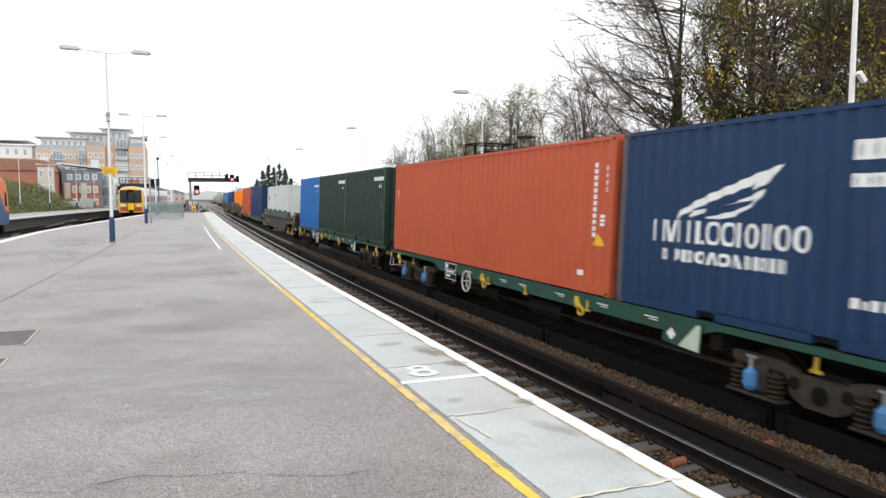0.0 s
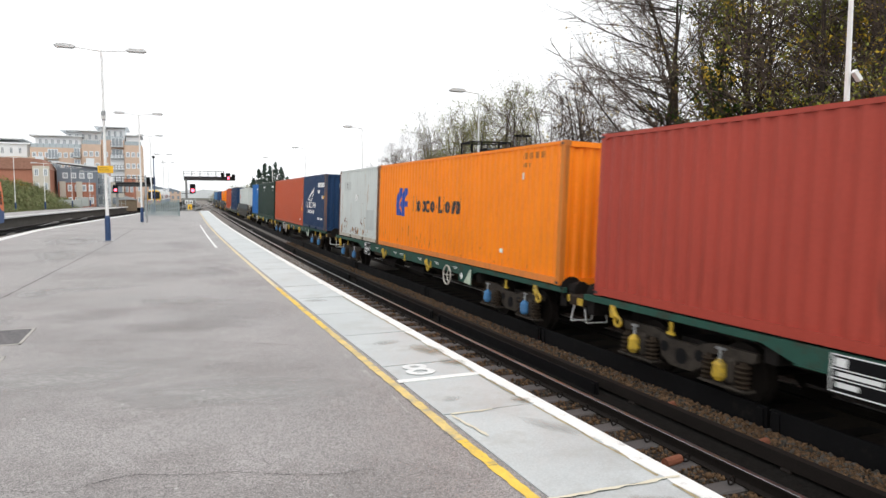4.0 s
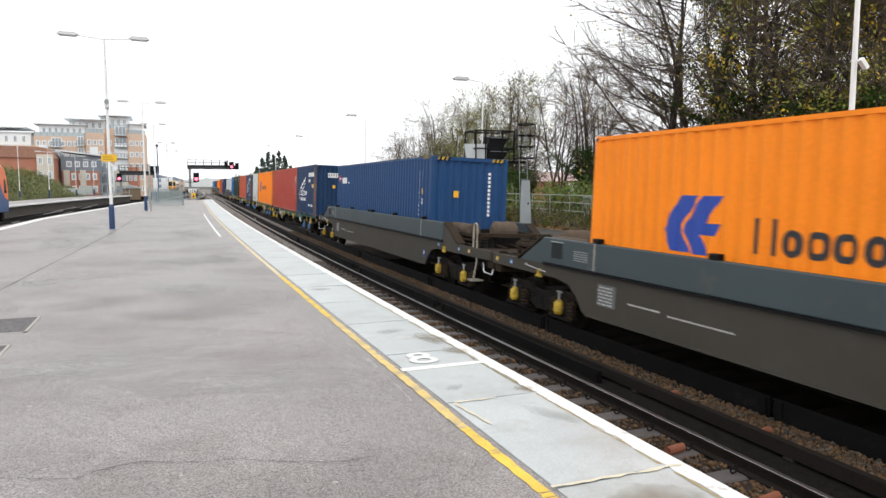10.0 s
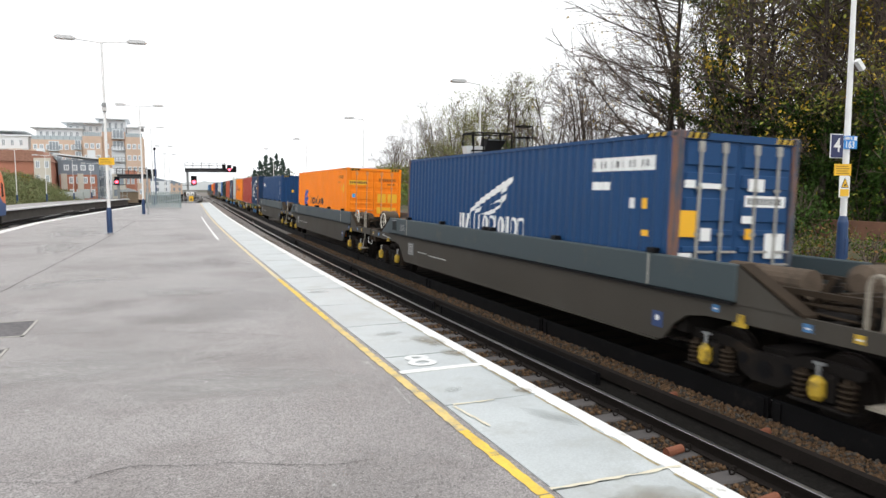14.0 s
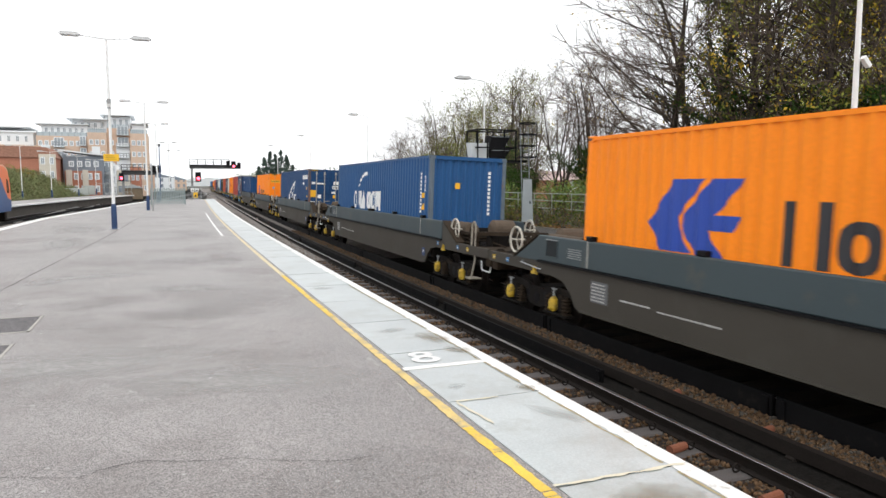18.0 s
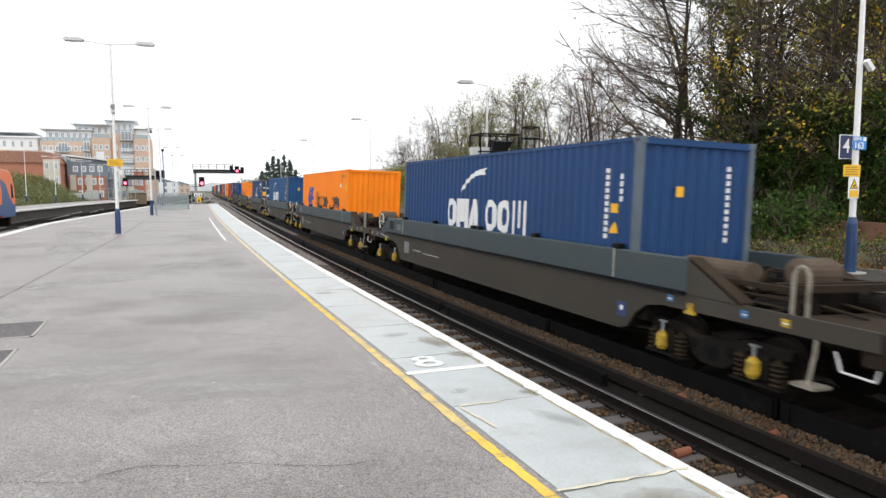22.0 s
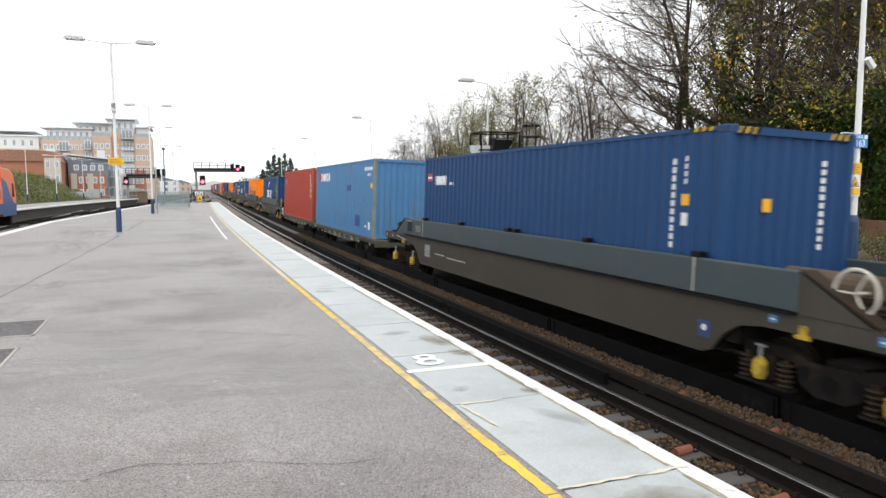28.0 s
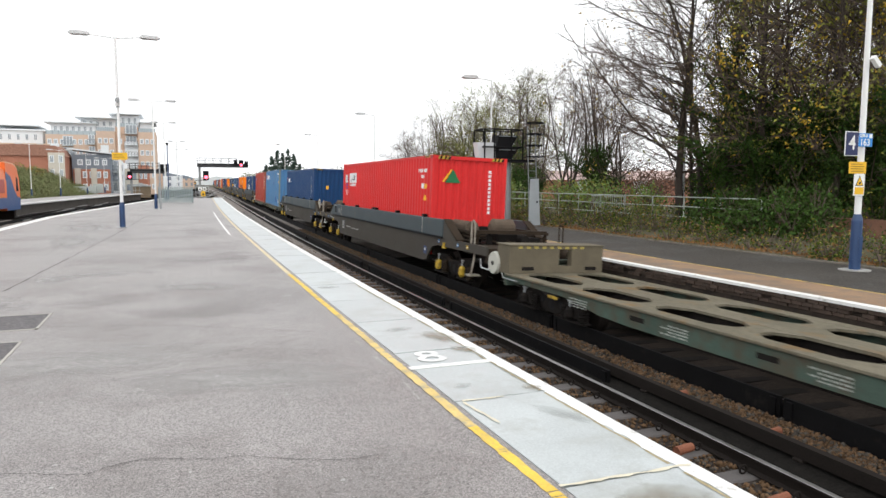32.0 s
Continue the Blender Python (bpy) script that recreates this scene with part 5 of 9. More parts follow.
def low_flat(u0, L, label, bare=False):
    """A weathered flat with a fish-belly sill, a perforated deck and a brown bulkhead at its far end."""
    d = -0.17 if bare else -0.2
    w = empty("flat_wagon", Matrix.Identity(4), label, "wagon", "wagons of the freight train")
    pale = mat("weathered_pale_green", (0.07, 0.105, 0.085), 0.75, spec=0.15, vary=0.3, scale=2, dirt=(0.085, 0.07, 0.05), dirt_amount=0.75, dirt_scale=1.6)
    dusty = mat("dusty_deck", (0.15, 0.135, 0.1), 0.85, spec=0.1, speck=0.15, speck_scale=20, vary=0.25, scale=1.2, dirt=(0.2, 0.12, 0.05), dirt_amount=0.4, dirt_scale=1.5)
    for sx in (-1, 1):
        x0, x1 = sorted((sx * 1.14, sx * 1.22))
        part("side_sill", prism(bmesh.new(), [(0, 0.94 + d), (L, 0.94 + d), (L, 0.82 + d), (L - 2.4, 0.82 + d), (L - 3.0, 0.74 + d * 0.9), (L - 3.6, 0.62 + d * 0.7), (L - 4.4, 0.54 + d * 0.4), (4.4, 0.54 + d * 0.4), (3.6, 0.62 + d * 0.7), (3.0, 0.74 + d * 0.9), (2.4, 0.82 + d), (0, 0.82 + d)], "x", x0, x1), pale, w)
        part("deck_strip", bx(min(sx * 0.98, sx * 1.27), max(sx * 0.98, sx * 1.27), 0, L, 0.94 + d, 0.985 + d, bevel=0.008), dusty, w)
    part("deck_strip", bx(-0.28, 0.28, 0, L, 0.94 + d, 0.983 + d), dusty, w)
    k = max(3, round(L / 2.15))
    for i in range(k + 1):
        y = L * i / k
        a, b = max(0, y - 0.2), min(L, y + 0.2)
        for sx in (-1, 1):
            x0, x1 = sorted((sx * 0.28, sx * 0.98))
            bm = bmesh.new()
            c0, c1 = 0.22, 0.34
            ol = [(x0 + c0, a), (x1 - c0, a), (x1, a - c1 if a > 0 else a), (x1, b + c1 if b < L else b), (x1 - c0, b), (x0 + c0, b), (x0, b + c1 if b < L else b), (x0, a - c1 if a > 0 else a)]
            part("cross_rib", prism(bm, ol, "z", 0.94 + d, 0.981 + d), dusty, w)
    part("centre_sill", bx(-0.2, 0.2, 0, L, 0.4, 0.93 + d), GRIME_SHADE, w)
    for i in range(7):
        y = 2.9 + i * (L - 5.8) / 6
        bm = bmesh.new()
        for q in range(4):
            for e in range(8 if (i + q) % 2 else 6):
                y0 = y - 0.3 + e * 0.075
                box(bm, -1.224, -1.22, y0, y0 + 0.04 + 0.02 * ((e + q) % 2), 0.56 + d * 0.2 + q * 0.045, 0.582 + d * 0.2 + q * 0.045)
        tagged(part("stencil_panel", bm, mat("worn_stencil", (0.36, 0.38, 0.35), 0.7, vary=0.3, scale=6), w), kind="stuff")
        part("pocket", bx(-1.224, -1.22, y + 0.7, y + 1.05, (0.76 if i % 3 else 0.72) + d, (0.84 if i % 3 else 0.78) + d), GRIME_SHADE if i % 3 else YELLOW, w)
    fit = GRIME_SHADE
    for y in (1.75, L - 1.75):
        bogie(w, y, fit, cast=GRIME_SHADE, spring=GRIME_SHADE).scale.z = 0.8
    for y, way in ((0, -1), (L, 1)):
        part("headstock", bx(-1.24, 1.24, min(y, y + way * 0.12), max(y, y + way * 0.12), 0.7 + d, 0.97 + d, bevel=0.02), pale, w)
    if bare:
        bm = bmesh.new()
        for x0, x1, z0, z1 in ((-1.22, 0.05, 0.82, 1.43), (0.38, 1.22, 0.82, 1.43), (0.05, 0.38, 0.82, 0.98), (0.05, 0.38, 1.36, 1.43)):
            box(bm, x0, x1, L - 0.1, L + 0.08, z0, z1)
        bh = part("bulkhead", bm, mat("brown_dust", (0.125, 0.105, 0.07), 0.9, vary=0.3, scale=3), w, "brown dusty bulkhead with a square opening")
        part("bulkhead_top", bx(-1.24, 1.24, L - 0.12, L + 0.55, 1.43, 1.46, bevel=0.01), MATS["brown_dust"], bh)
        part("side_plate", bx(-1.22, -1.16, L + 0.08, L + 0.5, 0.8, 1.43), MATS["brown_dust"], bh)
        part("side_plate", bx(1.16, 1.22, L + 0.08, L + 0.5, 0.8, 1.43), pale, bh)
        for i in range(9):
            part("warning_stripe", bx(-1.0 + i * 0.2, -0.9 + i * 0.2, L - 0.104, L - 0.1, 1.37, 1.425), mat("faded_yellow", (0.4, 0.32, 0.08), 0.8), bh)
        for x in (-0.9, 0.75):
            # Thin dark plates on the bulkhead face paint the shade of two recesses.
            part("recess", bx(x, x + 0.3, L - 0.106, L - 0.1, 0.88, 0.96), GRIME_SHADE, bh)
    if bare or u0 > -185:
        disc = part("wheel_disc", tube(bmesh.new(), (-1.2, L + 0.62, 0.98), (-1.28, L + 0.62, 0.98), 0.27, 0.25, 24), mat("chalky_disc", (0.5, 0.5, 0.44), 0.7, vary=0.15), w, "pale round disc handwheel")
        part("disc_hub", tube(bmesh.new(), (-1.28, L + 0.62, 0.98), (-1.3, L + 0.62, 0.98), 0.05, n=10), GRIME_SHADE, disc)
    part("end_frame", bx(-1.2, 1.2, L + 0.45, L + 0.75, 0.75, 1.05, bevel=0.02), pale, w)
    part("lever", poly_tube(bmesh.new(), [(-1.2, L + 0.3, 0.8), (-1.26, L + 0.1, 0.7), (-1.26, L - 0.6, 0.7)], 0.011), GALV, w)
    return ride(w, u0)


TANK = mat("dusty_tank_brown", (0.105, 0.08, 0.06), spec=0.12, rough=0.85, vary=0.3, scale=4, dirt=(0.05, 0.04, 0.032), dirt_amount=0.4, dirt_scale=3)


def pocket_wagon():
    """Deep grey side beams round a sunken floor, low decks over the bogies; y 0 is the near end of its container."""
    w = empty("pocket_wagon", Matrix.Identity(4), "slate grey pocket wagon with brown dusty end decks", "wagon", "wagons of the freight train")
    L = F40
    for sx in (-1, 1):
        x0, x1 = sorted((sx * 1.26, sx * 1.32))
        low = [(-4.35, 1.28), (L + 3.65, 1.28), (L + 3.65, 1.06), (L + 0.9, 1.04), (L + 0.5, 0.98), (L + 0.22, 0.8), (L + 0.02, 0.55), (L - 0.1, 0.52), (0.1, 0.52), (-0.02, 0.55), (-0.22, 0.8), (-0.5, 0.98), (-0.9, 1.04), (-4.35, 1.06)]
        part("side_beam", prism(bmesh.new(), low, "x", x0, x1), WAGON_LOW, w)
        part("beam_lip", bx(min(sx * 1.24, sx * 1.345), max(sx * 1.24, sx * 1.345), 0.12, L - 0.12, 0.5, 0.53), WAGON_LOW, w)
        u0, u1 = sorted((sx * 1.245, sx * 1.36))
        part("upper_band", bx(u0, u1, -1.41, L + 1.41, 1.3, 1.8, bevel=0.02), WAGON_GREY, w)
        part("ledge", bx(min(sx * 1.25, sx * 1.385), max(sx * 1.25, sx * 1.385), -1.38, L + 1.38, 1.265, 1.298), BLACK, w)
        for way, y0 in ((-1, -1.41), (1, L + 1.41)):
            g = [(y0, 1.78), (y0, 1.28), (y0 + way * 0.95, 1.28)]
            part("gusset", prism(bmesh.new(), g, "x", *sorted((sx * 1.27, sx * 1.335))), WAGON_LOW if way < 0 else WAGON_GREY, w)
            part("gusset_bar", prism(bmesh.new(), [(y0, 1.815), (y0 + way * 0.04, 1.815), (y0 + way * 1.05, 1.31), (y0 + way * 1.05, 1.27)], "x", *sorted((sx * (1.12 if way < 0 else 1.2), sx * 1.345))), BROWN_DIRT, w)
        if sx < 0:
            for y in (0.35, L - 0.35):
                part("white_stripe", bx(-1.366, -1.361, y - 0.02, y + 0.02, 1.32, 1.8), BAR_GREY, w)
            for y in (0.35, 3.2, 6.0, 6.35, 9.1, L - 0.35):
                part("catch", bx(-1.36, -1.22, y - 0.09, y + 0.09, 1.8, 1.885, bevel=0.015), BLACK, w)
            part("data_panel", bx(-1.324, -1.32, L - 0.95, L - 0.45, 0.75, 1.12), mat("panel_grey", (0.12, 0.125, 0.13), 0.6), w)
            bm = bmesh.new()
            for i in range(6):
                for j in range(5):
                    box(bm, -1.328, -1.3245, L - 0.53 - j * 0.082, L - 0.47 - j * 0.082 - 0.02 * ((i + j) % 2), 0.775 + i * 0.057, 0.8 + i * 0.057)
            tagged(part("data_mark", bm, mat("worn_white_stencil", (0.5, 0.5, 0.48), 0.7, vary=0.3, scale=6), w), kind="stuff")
            bm = bmesh.new()
            for j in range(9):
                box(bm, -1.325, -1.32, L - 1.36 - j * 0.085, L - 1.3 - j * 0.085, 0.885, 0.912)
            for j in range(15):
                box(bm, -1.325, -1.32, L - 2.3 - j * 0.088, L - 2.24 - j * 0.088, 0.855, 0.88)
            tagged(part("stencil_line", bm, mat("worn_white_stencil", (0.5, 0.5, 0.48), 0.7, vary=0.3, scale=6), w), kind="stuff")
            # Plate on the band's face; the recess is only shade painted into it.
            hatch = part("hatch", bx(-1.368, -1.361, L + 0.66, L + 1.04, 1.42, 1.72, bevel=0.003), mat("shaded_recess_paint", (0.024, 0.028, 0.03), 0.7, spec=0.15, vary=0.3, scale=6), w, "dark plate painted as a shaded square recess")
            part("hatch_lip", bx(-1.385, -1.361, L + 0.64, L + 1.06, 1.725, 1.742), GALV, hatch)
            for a, b, lo, hi in ((0.64, 0.658, 1.4, 1.724), (1.042, 1.06, 1.4, 1.724), (0.659, 1.041, 1.4, 1.418)):
                part("hatch_frame", bx(-1.374, -1.361, L + a, L + b, lo, hi), WAGON_GREY, hatch)
            part("pull_bar", poly_tube(bmesh.new(), [(-1.33, L + 1.3, 1.12), (-1.4, L + 1.35, 1.14), (-1.4, L + 2.0, 1.2), (-1.33, L + 2.05, 1.22)], 0.014), GALV, w)
            bm = bmesh.new()
            for i in range(5):
                for j in range(6):
                    box(bm, -1.366, -1.361, L - 0.15 + j * 0.075, L - 0.1 + j * 0.075 + 0.015 * ((i + j) % 2), 1.44 + i * 0.04, 1.46 + i * 0.04)
            tagged(part("stencil_panel", bm, mat("dull_stencil", (0.26, 0.27, 0.27), 0.7, vary=0.3, scale=6), w), kind="stuff")
            for y, m in ((-3.15, YELLOW), (-2.5, BLUE_FIT), (-1.05, BLUE_FIT), (L + 2.75, BLUE_FIT), (L + 3.42, YELLOW)):
                part("small_plate", bx(-1.326, -1.32, y - 0.06, y + 0.06, 1.12, 1.22), m, w)
                part("plate_mark", bx(-1.33, -1.3265, y - 0.04, y + 0.03, 1.155, 1.175), WHITE, w)
            for y in (-1.52, L + 1.52):
                part("hook_bracket", prism(bmesh.new(), [(y - 0.1, 1.0), (y + 0.1, 1.0), (y + 0.1, 1.04), (y + 0.04, 1.06), (y + 0.04, 1.16), (y - 0.04, 1.16), (y - 0.04, 1.06), (y - 0.1, 1.04)], "x", -1.37, -1.325), YELLOW, w)
            rp = part("round_plate", bx(-1.325, -1.32, 0.0, 0.24, 0.7, 0.94), mat("deep_blue_plate", (0.03, 0.06, 0.16), 0.6), w)
            part("plate_disc", tube(bmesh.new(), (-1.325, 0.12, 0.84), (-1.33, 0.12, 0.84), 0.045, n=14), LETTER, rp)
    part("pocket_floor", bx(-1.25, 1.25, 0.0, L, 0.55, 0.685), GRIME_SHADE, w)
    for way, e, o in ((-1, -0.15, "near"), (1, L + 0.15, "far")):
        y = lambda d: e + way * d
        tip = 4.2 if way < 0 else 3.5
        bx2 = lambda x0, x1, a, b, z0, z1, **k: bx(x0, x1, min(y(a), y(b)), max(y(a), y(b)), z0, z1, **k)
        part("end_deck", bx2(-1.25, 1.25, 2.95, tip, 1.19, 1.24), BROWN_DIRT, w, "dusty deck over the headstock")
        part("walk_plate", bx2(-1.25, -0.95, 0.3, 2.95, 1.16, 1.2), BROWN_DIRT, w)
        part("walk_plate", bx2(0.95, 1.25, 0.3, 2.95, 1.16, 1.2), BROWN_DIRT, w)
        part("centre_sill", bx2(-0.3, 0.3, 0.0, tip, 0.78, 1.16), GRIME_SHADE, w)
        for a in (0.45, 1.3, 2.15):
            part("cross_member", bx2(-0.95, 0.95, a - 0.08, a + 0.08, 0.95, 1.17), GRIME_SHADE, w)
        part("bolster", bx2(-1.2, 1.2, 0.0, 0.25, 0.7, 1.5), GRIME_SHADE, w)
        part("air_tank", tube(bmesh.new(), (-0.7, y(0.55), 1.6), (-0.7, y(1.85), 1.6), 0.19, n=18), TANK, w, "brown dusty air tank")
        part("air_tank", tube(tube(tube(bmesh.new(), (-0.35, y(2.2), 1.66), (-0.27, y(2.2), 1.66), 0.12, 0.23, 18), (-0.27, y(2.2), 1.66), (0.3, y(2.2), 1.66), 0.23, n=18), (0.3, y(2.2), 1.66), (0.38, y(2.2), 1.66), 0.23, 0.12, 18), TANK, w, "brown dusty air tank")
        for a, x, r in ((1.0, -0.15, 0.09), (1.35, 0.35, 0.12), (2.75, -0.6, 0.1)):
            part("valve", tube(tube(bmesh.new(), (x, y(a), 1.16), (x, y(a), 1.5), r, r * 0.8, 10), (x, y(a), 1.5), (x, y(a), 1.6), r * 0.5, n=8), GRIME_SHADE, w)
        part("rod", tube(bmesh.new(), (-1.08, y(0.5), 1.36), (-1.08, y(2.8), 1.3), 0.018, n=6), BROWN_DIRT, w)
        part("lever", prism(bmesh.new(), [(y(1.9), 1.2), (y(2.0), 1.2), (y(2.35), 1.74), (y(2.28), 1.76)], "x", -0.92, -0.88), BROWN_DIRT, w)
        part("brake_cylinder", tube(bmesh.new(), (0.3, y(2.5), 1.36), (0.3, y(3.1), 1.36), 0.13, n=14), GRIME_SHADE, w)
        part("valve_box", bx2(-0.35, 0.25, 2.2, 2.75, 1.2, 1.52, bevel=0.03), GRIME_SHADE, w)
        part("valve_box", bx2(0.5, 0.85, 2.3, 2.9, 1.2, 1.42, bevel=0.02), GRIME_SHADE, w)
        for x in (-1.0, 1.0):
            for a in (0.9, 1.9, 2.85):
                part("frame_post", bx2(x - 0.035, x + 0.035, a - 0.035, a + 0.035, 1.2, 1.54), BROWN_DIRT, w)
            part("frame_rail", bx2(x - 0.05, x + 0.05, 0.3, 2.95, 1.5, 1.57), BROWN_DIRT, w)
            part("frame_rail", tube(bmesh.new(), (x, y(0.3), 1.4), (x, y(2.95), 1.4), 0.025, n=6), BROWN_DIRT, w)
        for a, z in ((0.5, 1.5), (1.2, 1.42), (2.5, 1.5), (2.9, 1.52)):
            part("cross_beam", bx2(-1.0, 1.0, a - 0.05, a + 0.05, z, z + 0.09), GRIME_SHADE if a < 1 else BROWN_DIRT, w)
        for x in (-0.45, 0.0, 0.45):
            part("pipe", poly_tube(bmesh.new(), [(x, y(0.6), 1.34), (x + 0.1, y(1.6), 1.3), (x - 0.1, y(2.5), 1.36), (x, y(3.4), 1.26)], 0.022), BROWN_DIRT, w)
        part("pipe", poly_tube(bmesh.new(), [(-1.1, y(1.4), 1.42), (-0.6, y(1.7), 1.36), (0.5, y(1.9), 1.44), (1.1, y(2.0), 1.4)], 0.03), BROWN_DIRT, w)
        pole = mat("dusty_cream_tube", (0.3, 0.27, 0.22), 0.7, vary=0.2, scale=6, dirt=(0.12, 0.095, 0.07), dirt_amount=0.45, dirt_scale=5)
        if way < 0:
            part("handrail", poly_tube(bmesh.new(), [(-1.2, y(2.97), 1.2), (-1.2, y(2.97), 1.76), (-1.2, y(3.01), 1.84), (-1.2, y(3.08), 1.87), (-1.2, y(3.15), 1.84), (-1.2, y(3.19), 1.76), (-1.2, y(3.19), 1.2)], 0.024), pole, w, "cream painted grab rail")
            part("footstep", poly_tube(bmesh.new(), [(-1.28, y(3.42), 1.26), (-1.3, y(3.42), 0.9), (-1.36, y(3.4), 0.52)], 0.024), pole, w)
            part("footboard", bx2(-1.46, -1.16, 3.24, 3.56, 0.49, 0.525), pole, w)
            part("guard_hoop", poly_tube(bmesh.new(), [(-1.2, y(3.6), 0.95), (-1.22, y(3.7), 0.74), (-1.2, y(4.1), 0.72), (-1.18, y(4.15), 0.95)], 0.014), WHITE, w)
        part("handrail", poly_tube(bmesh.new(), [(1.2, y(3.25), 1.24), (1.2, y(3.25), 1.78), (1.2, y(3.45), 1.78), (1.2, y(3.45), 1.24)], 0.02), BROWN_DIRT, w)
        part("headstock", bx2(-1.25, 1.25, tip - 0.25, tip, 0.86, 1.22, bevel=0.02), BROWN_DIRT, w)
        buffer_gear(w, y(tip), way)
        part("hose", poly_tube(bmesh.new(), [(-0.5, y(tip), 0.95), (-0.52, y(tip + 0.2), 0.7), (-0.4, y(tip + 0.3), 0.62)], 0.022), BLACK, w)
        bogie(w, y(1.55 if way < 0 else 1.7), YELLOW, cast=GRIME_SHADE)
    return w


for a, n, f1, f2 in ((23.35, 18.5, GRIME_SHADE, GRIME_SHADE), (3.4, 18.7, BLUE_FIT, BLUE_FIT), (-18.6, 18.9, BLUE_FIT, BLUE_FIT), (-38.35, 18.8, BLUE_FIT, YELLOW)):
    flat_wagon(a, n, "green container flat wagon, weathered and dirty", f1, fit2=f2, wheel=5.66 if a == -18.6 else n - 6.4)
for a, n in ((79.4, 12.9), (65.6, 12.9), (-178.4, 12.7), (-192.4, 12.7)):
    low_flat(a, n, "pale green weathered container flat with a low sill")
low_flat(-258.5, 21.6, "empty pale green container flat with a brown bulkhead", bare=True)
first = pocket_wagon()
wheels = {-56.6: 0, -77.2: 1, -98.0: 2, -118.6: 1, -139.15: 2, -160.0: 2, -210.35: 1, -231.2: 0}
for i, u in enumerate((-231.2, 139.0, 118.5, 98.0, 47.8, -56.6, -77.2, -98.0, -118.6, -139.15, -160.0, -210.35)):
    w = first if i == 0 else copy_thing(first, Matrix.Identity(4))
    ride(w, u)
    if i:
        k = wheels.get(u, 1)
        if k == 1:
            hoop(w, -1.22, -2.05, 0.27, 1.62)
            hoop(w, 1.0, -2.05, 0.27, 1.62)
        elif k == 2:
            hoop(w, -1.22, F40 + 2.58, 0.27, 1.62)
            hoop(w, 1.0, F40 + 2.58, 0.27, 1.62)


# ---- things on the island platform ----
def text_mesh(words, size):
    cu = bpy.data.curves.new("writing", "FONT")
    cu.body, cu.size, cu.align_x, cu.align_y, cu.extrude = words, size, "CENTER", "CENTER", 0.002
    cu.offset = 0.016 if size > 0.5 else 0.003
    tmp = bpy.data.objects.new("writing", cu)
    scene.collection.objects.link(tmp)
    me = bpy.data.meshes.new_from_object(tmp.evaluated_get(bpy.context.evaluated_depsgraph_get()))
    bpy.data.objects.remove(tmp)
    return me


def writing(name, words, size, material, m, parent):
    me = text_mesh(words, size)
    me.materials.clear()
    me.materials.append(material)
    ob = new(name, me)
    ob.parent = parent
    ob.matrix_basis = m
    return ob


def ribbon(pts, width, z, rng=None, wobble=0.0):
    bm = bmesh.new()
    prev = None
    for i, (x, y) in enumerate(pts):
        a, b = Vector(pts[max(0, i - 1)]), Vector(pts[min(len(pts) - 1, i + 1)])
        d = (b - a).normalized()
        n = Vector((-d.y, d.x)) * width / 2
        if rng:
            n *= rng.uniform(0.4, 1.3)
        cur = (bm.verts.new((x - n.x, y - n.y, z)), bm.verts.new((x + n.x, y + n.y, z)))
        if prev:
            bm.faces.new((prev[0], cur[0], cur[1], prev[1]))
        prev = cur
    return bm


def wander(a, b, n, amp, rng):
    return [(a[0] + (b[0] - a[0]) * i / n + rng.uniform(-amp, amp), a[1] + (b[1] - a[1]) * i / n + rng.uniform(-amp, amp)) for i in range(n + 1)]


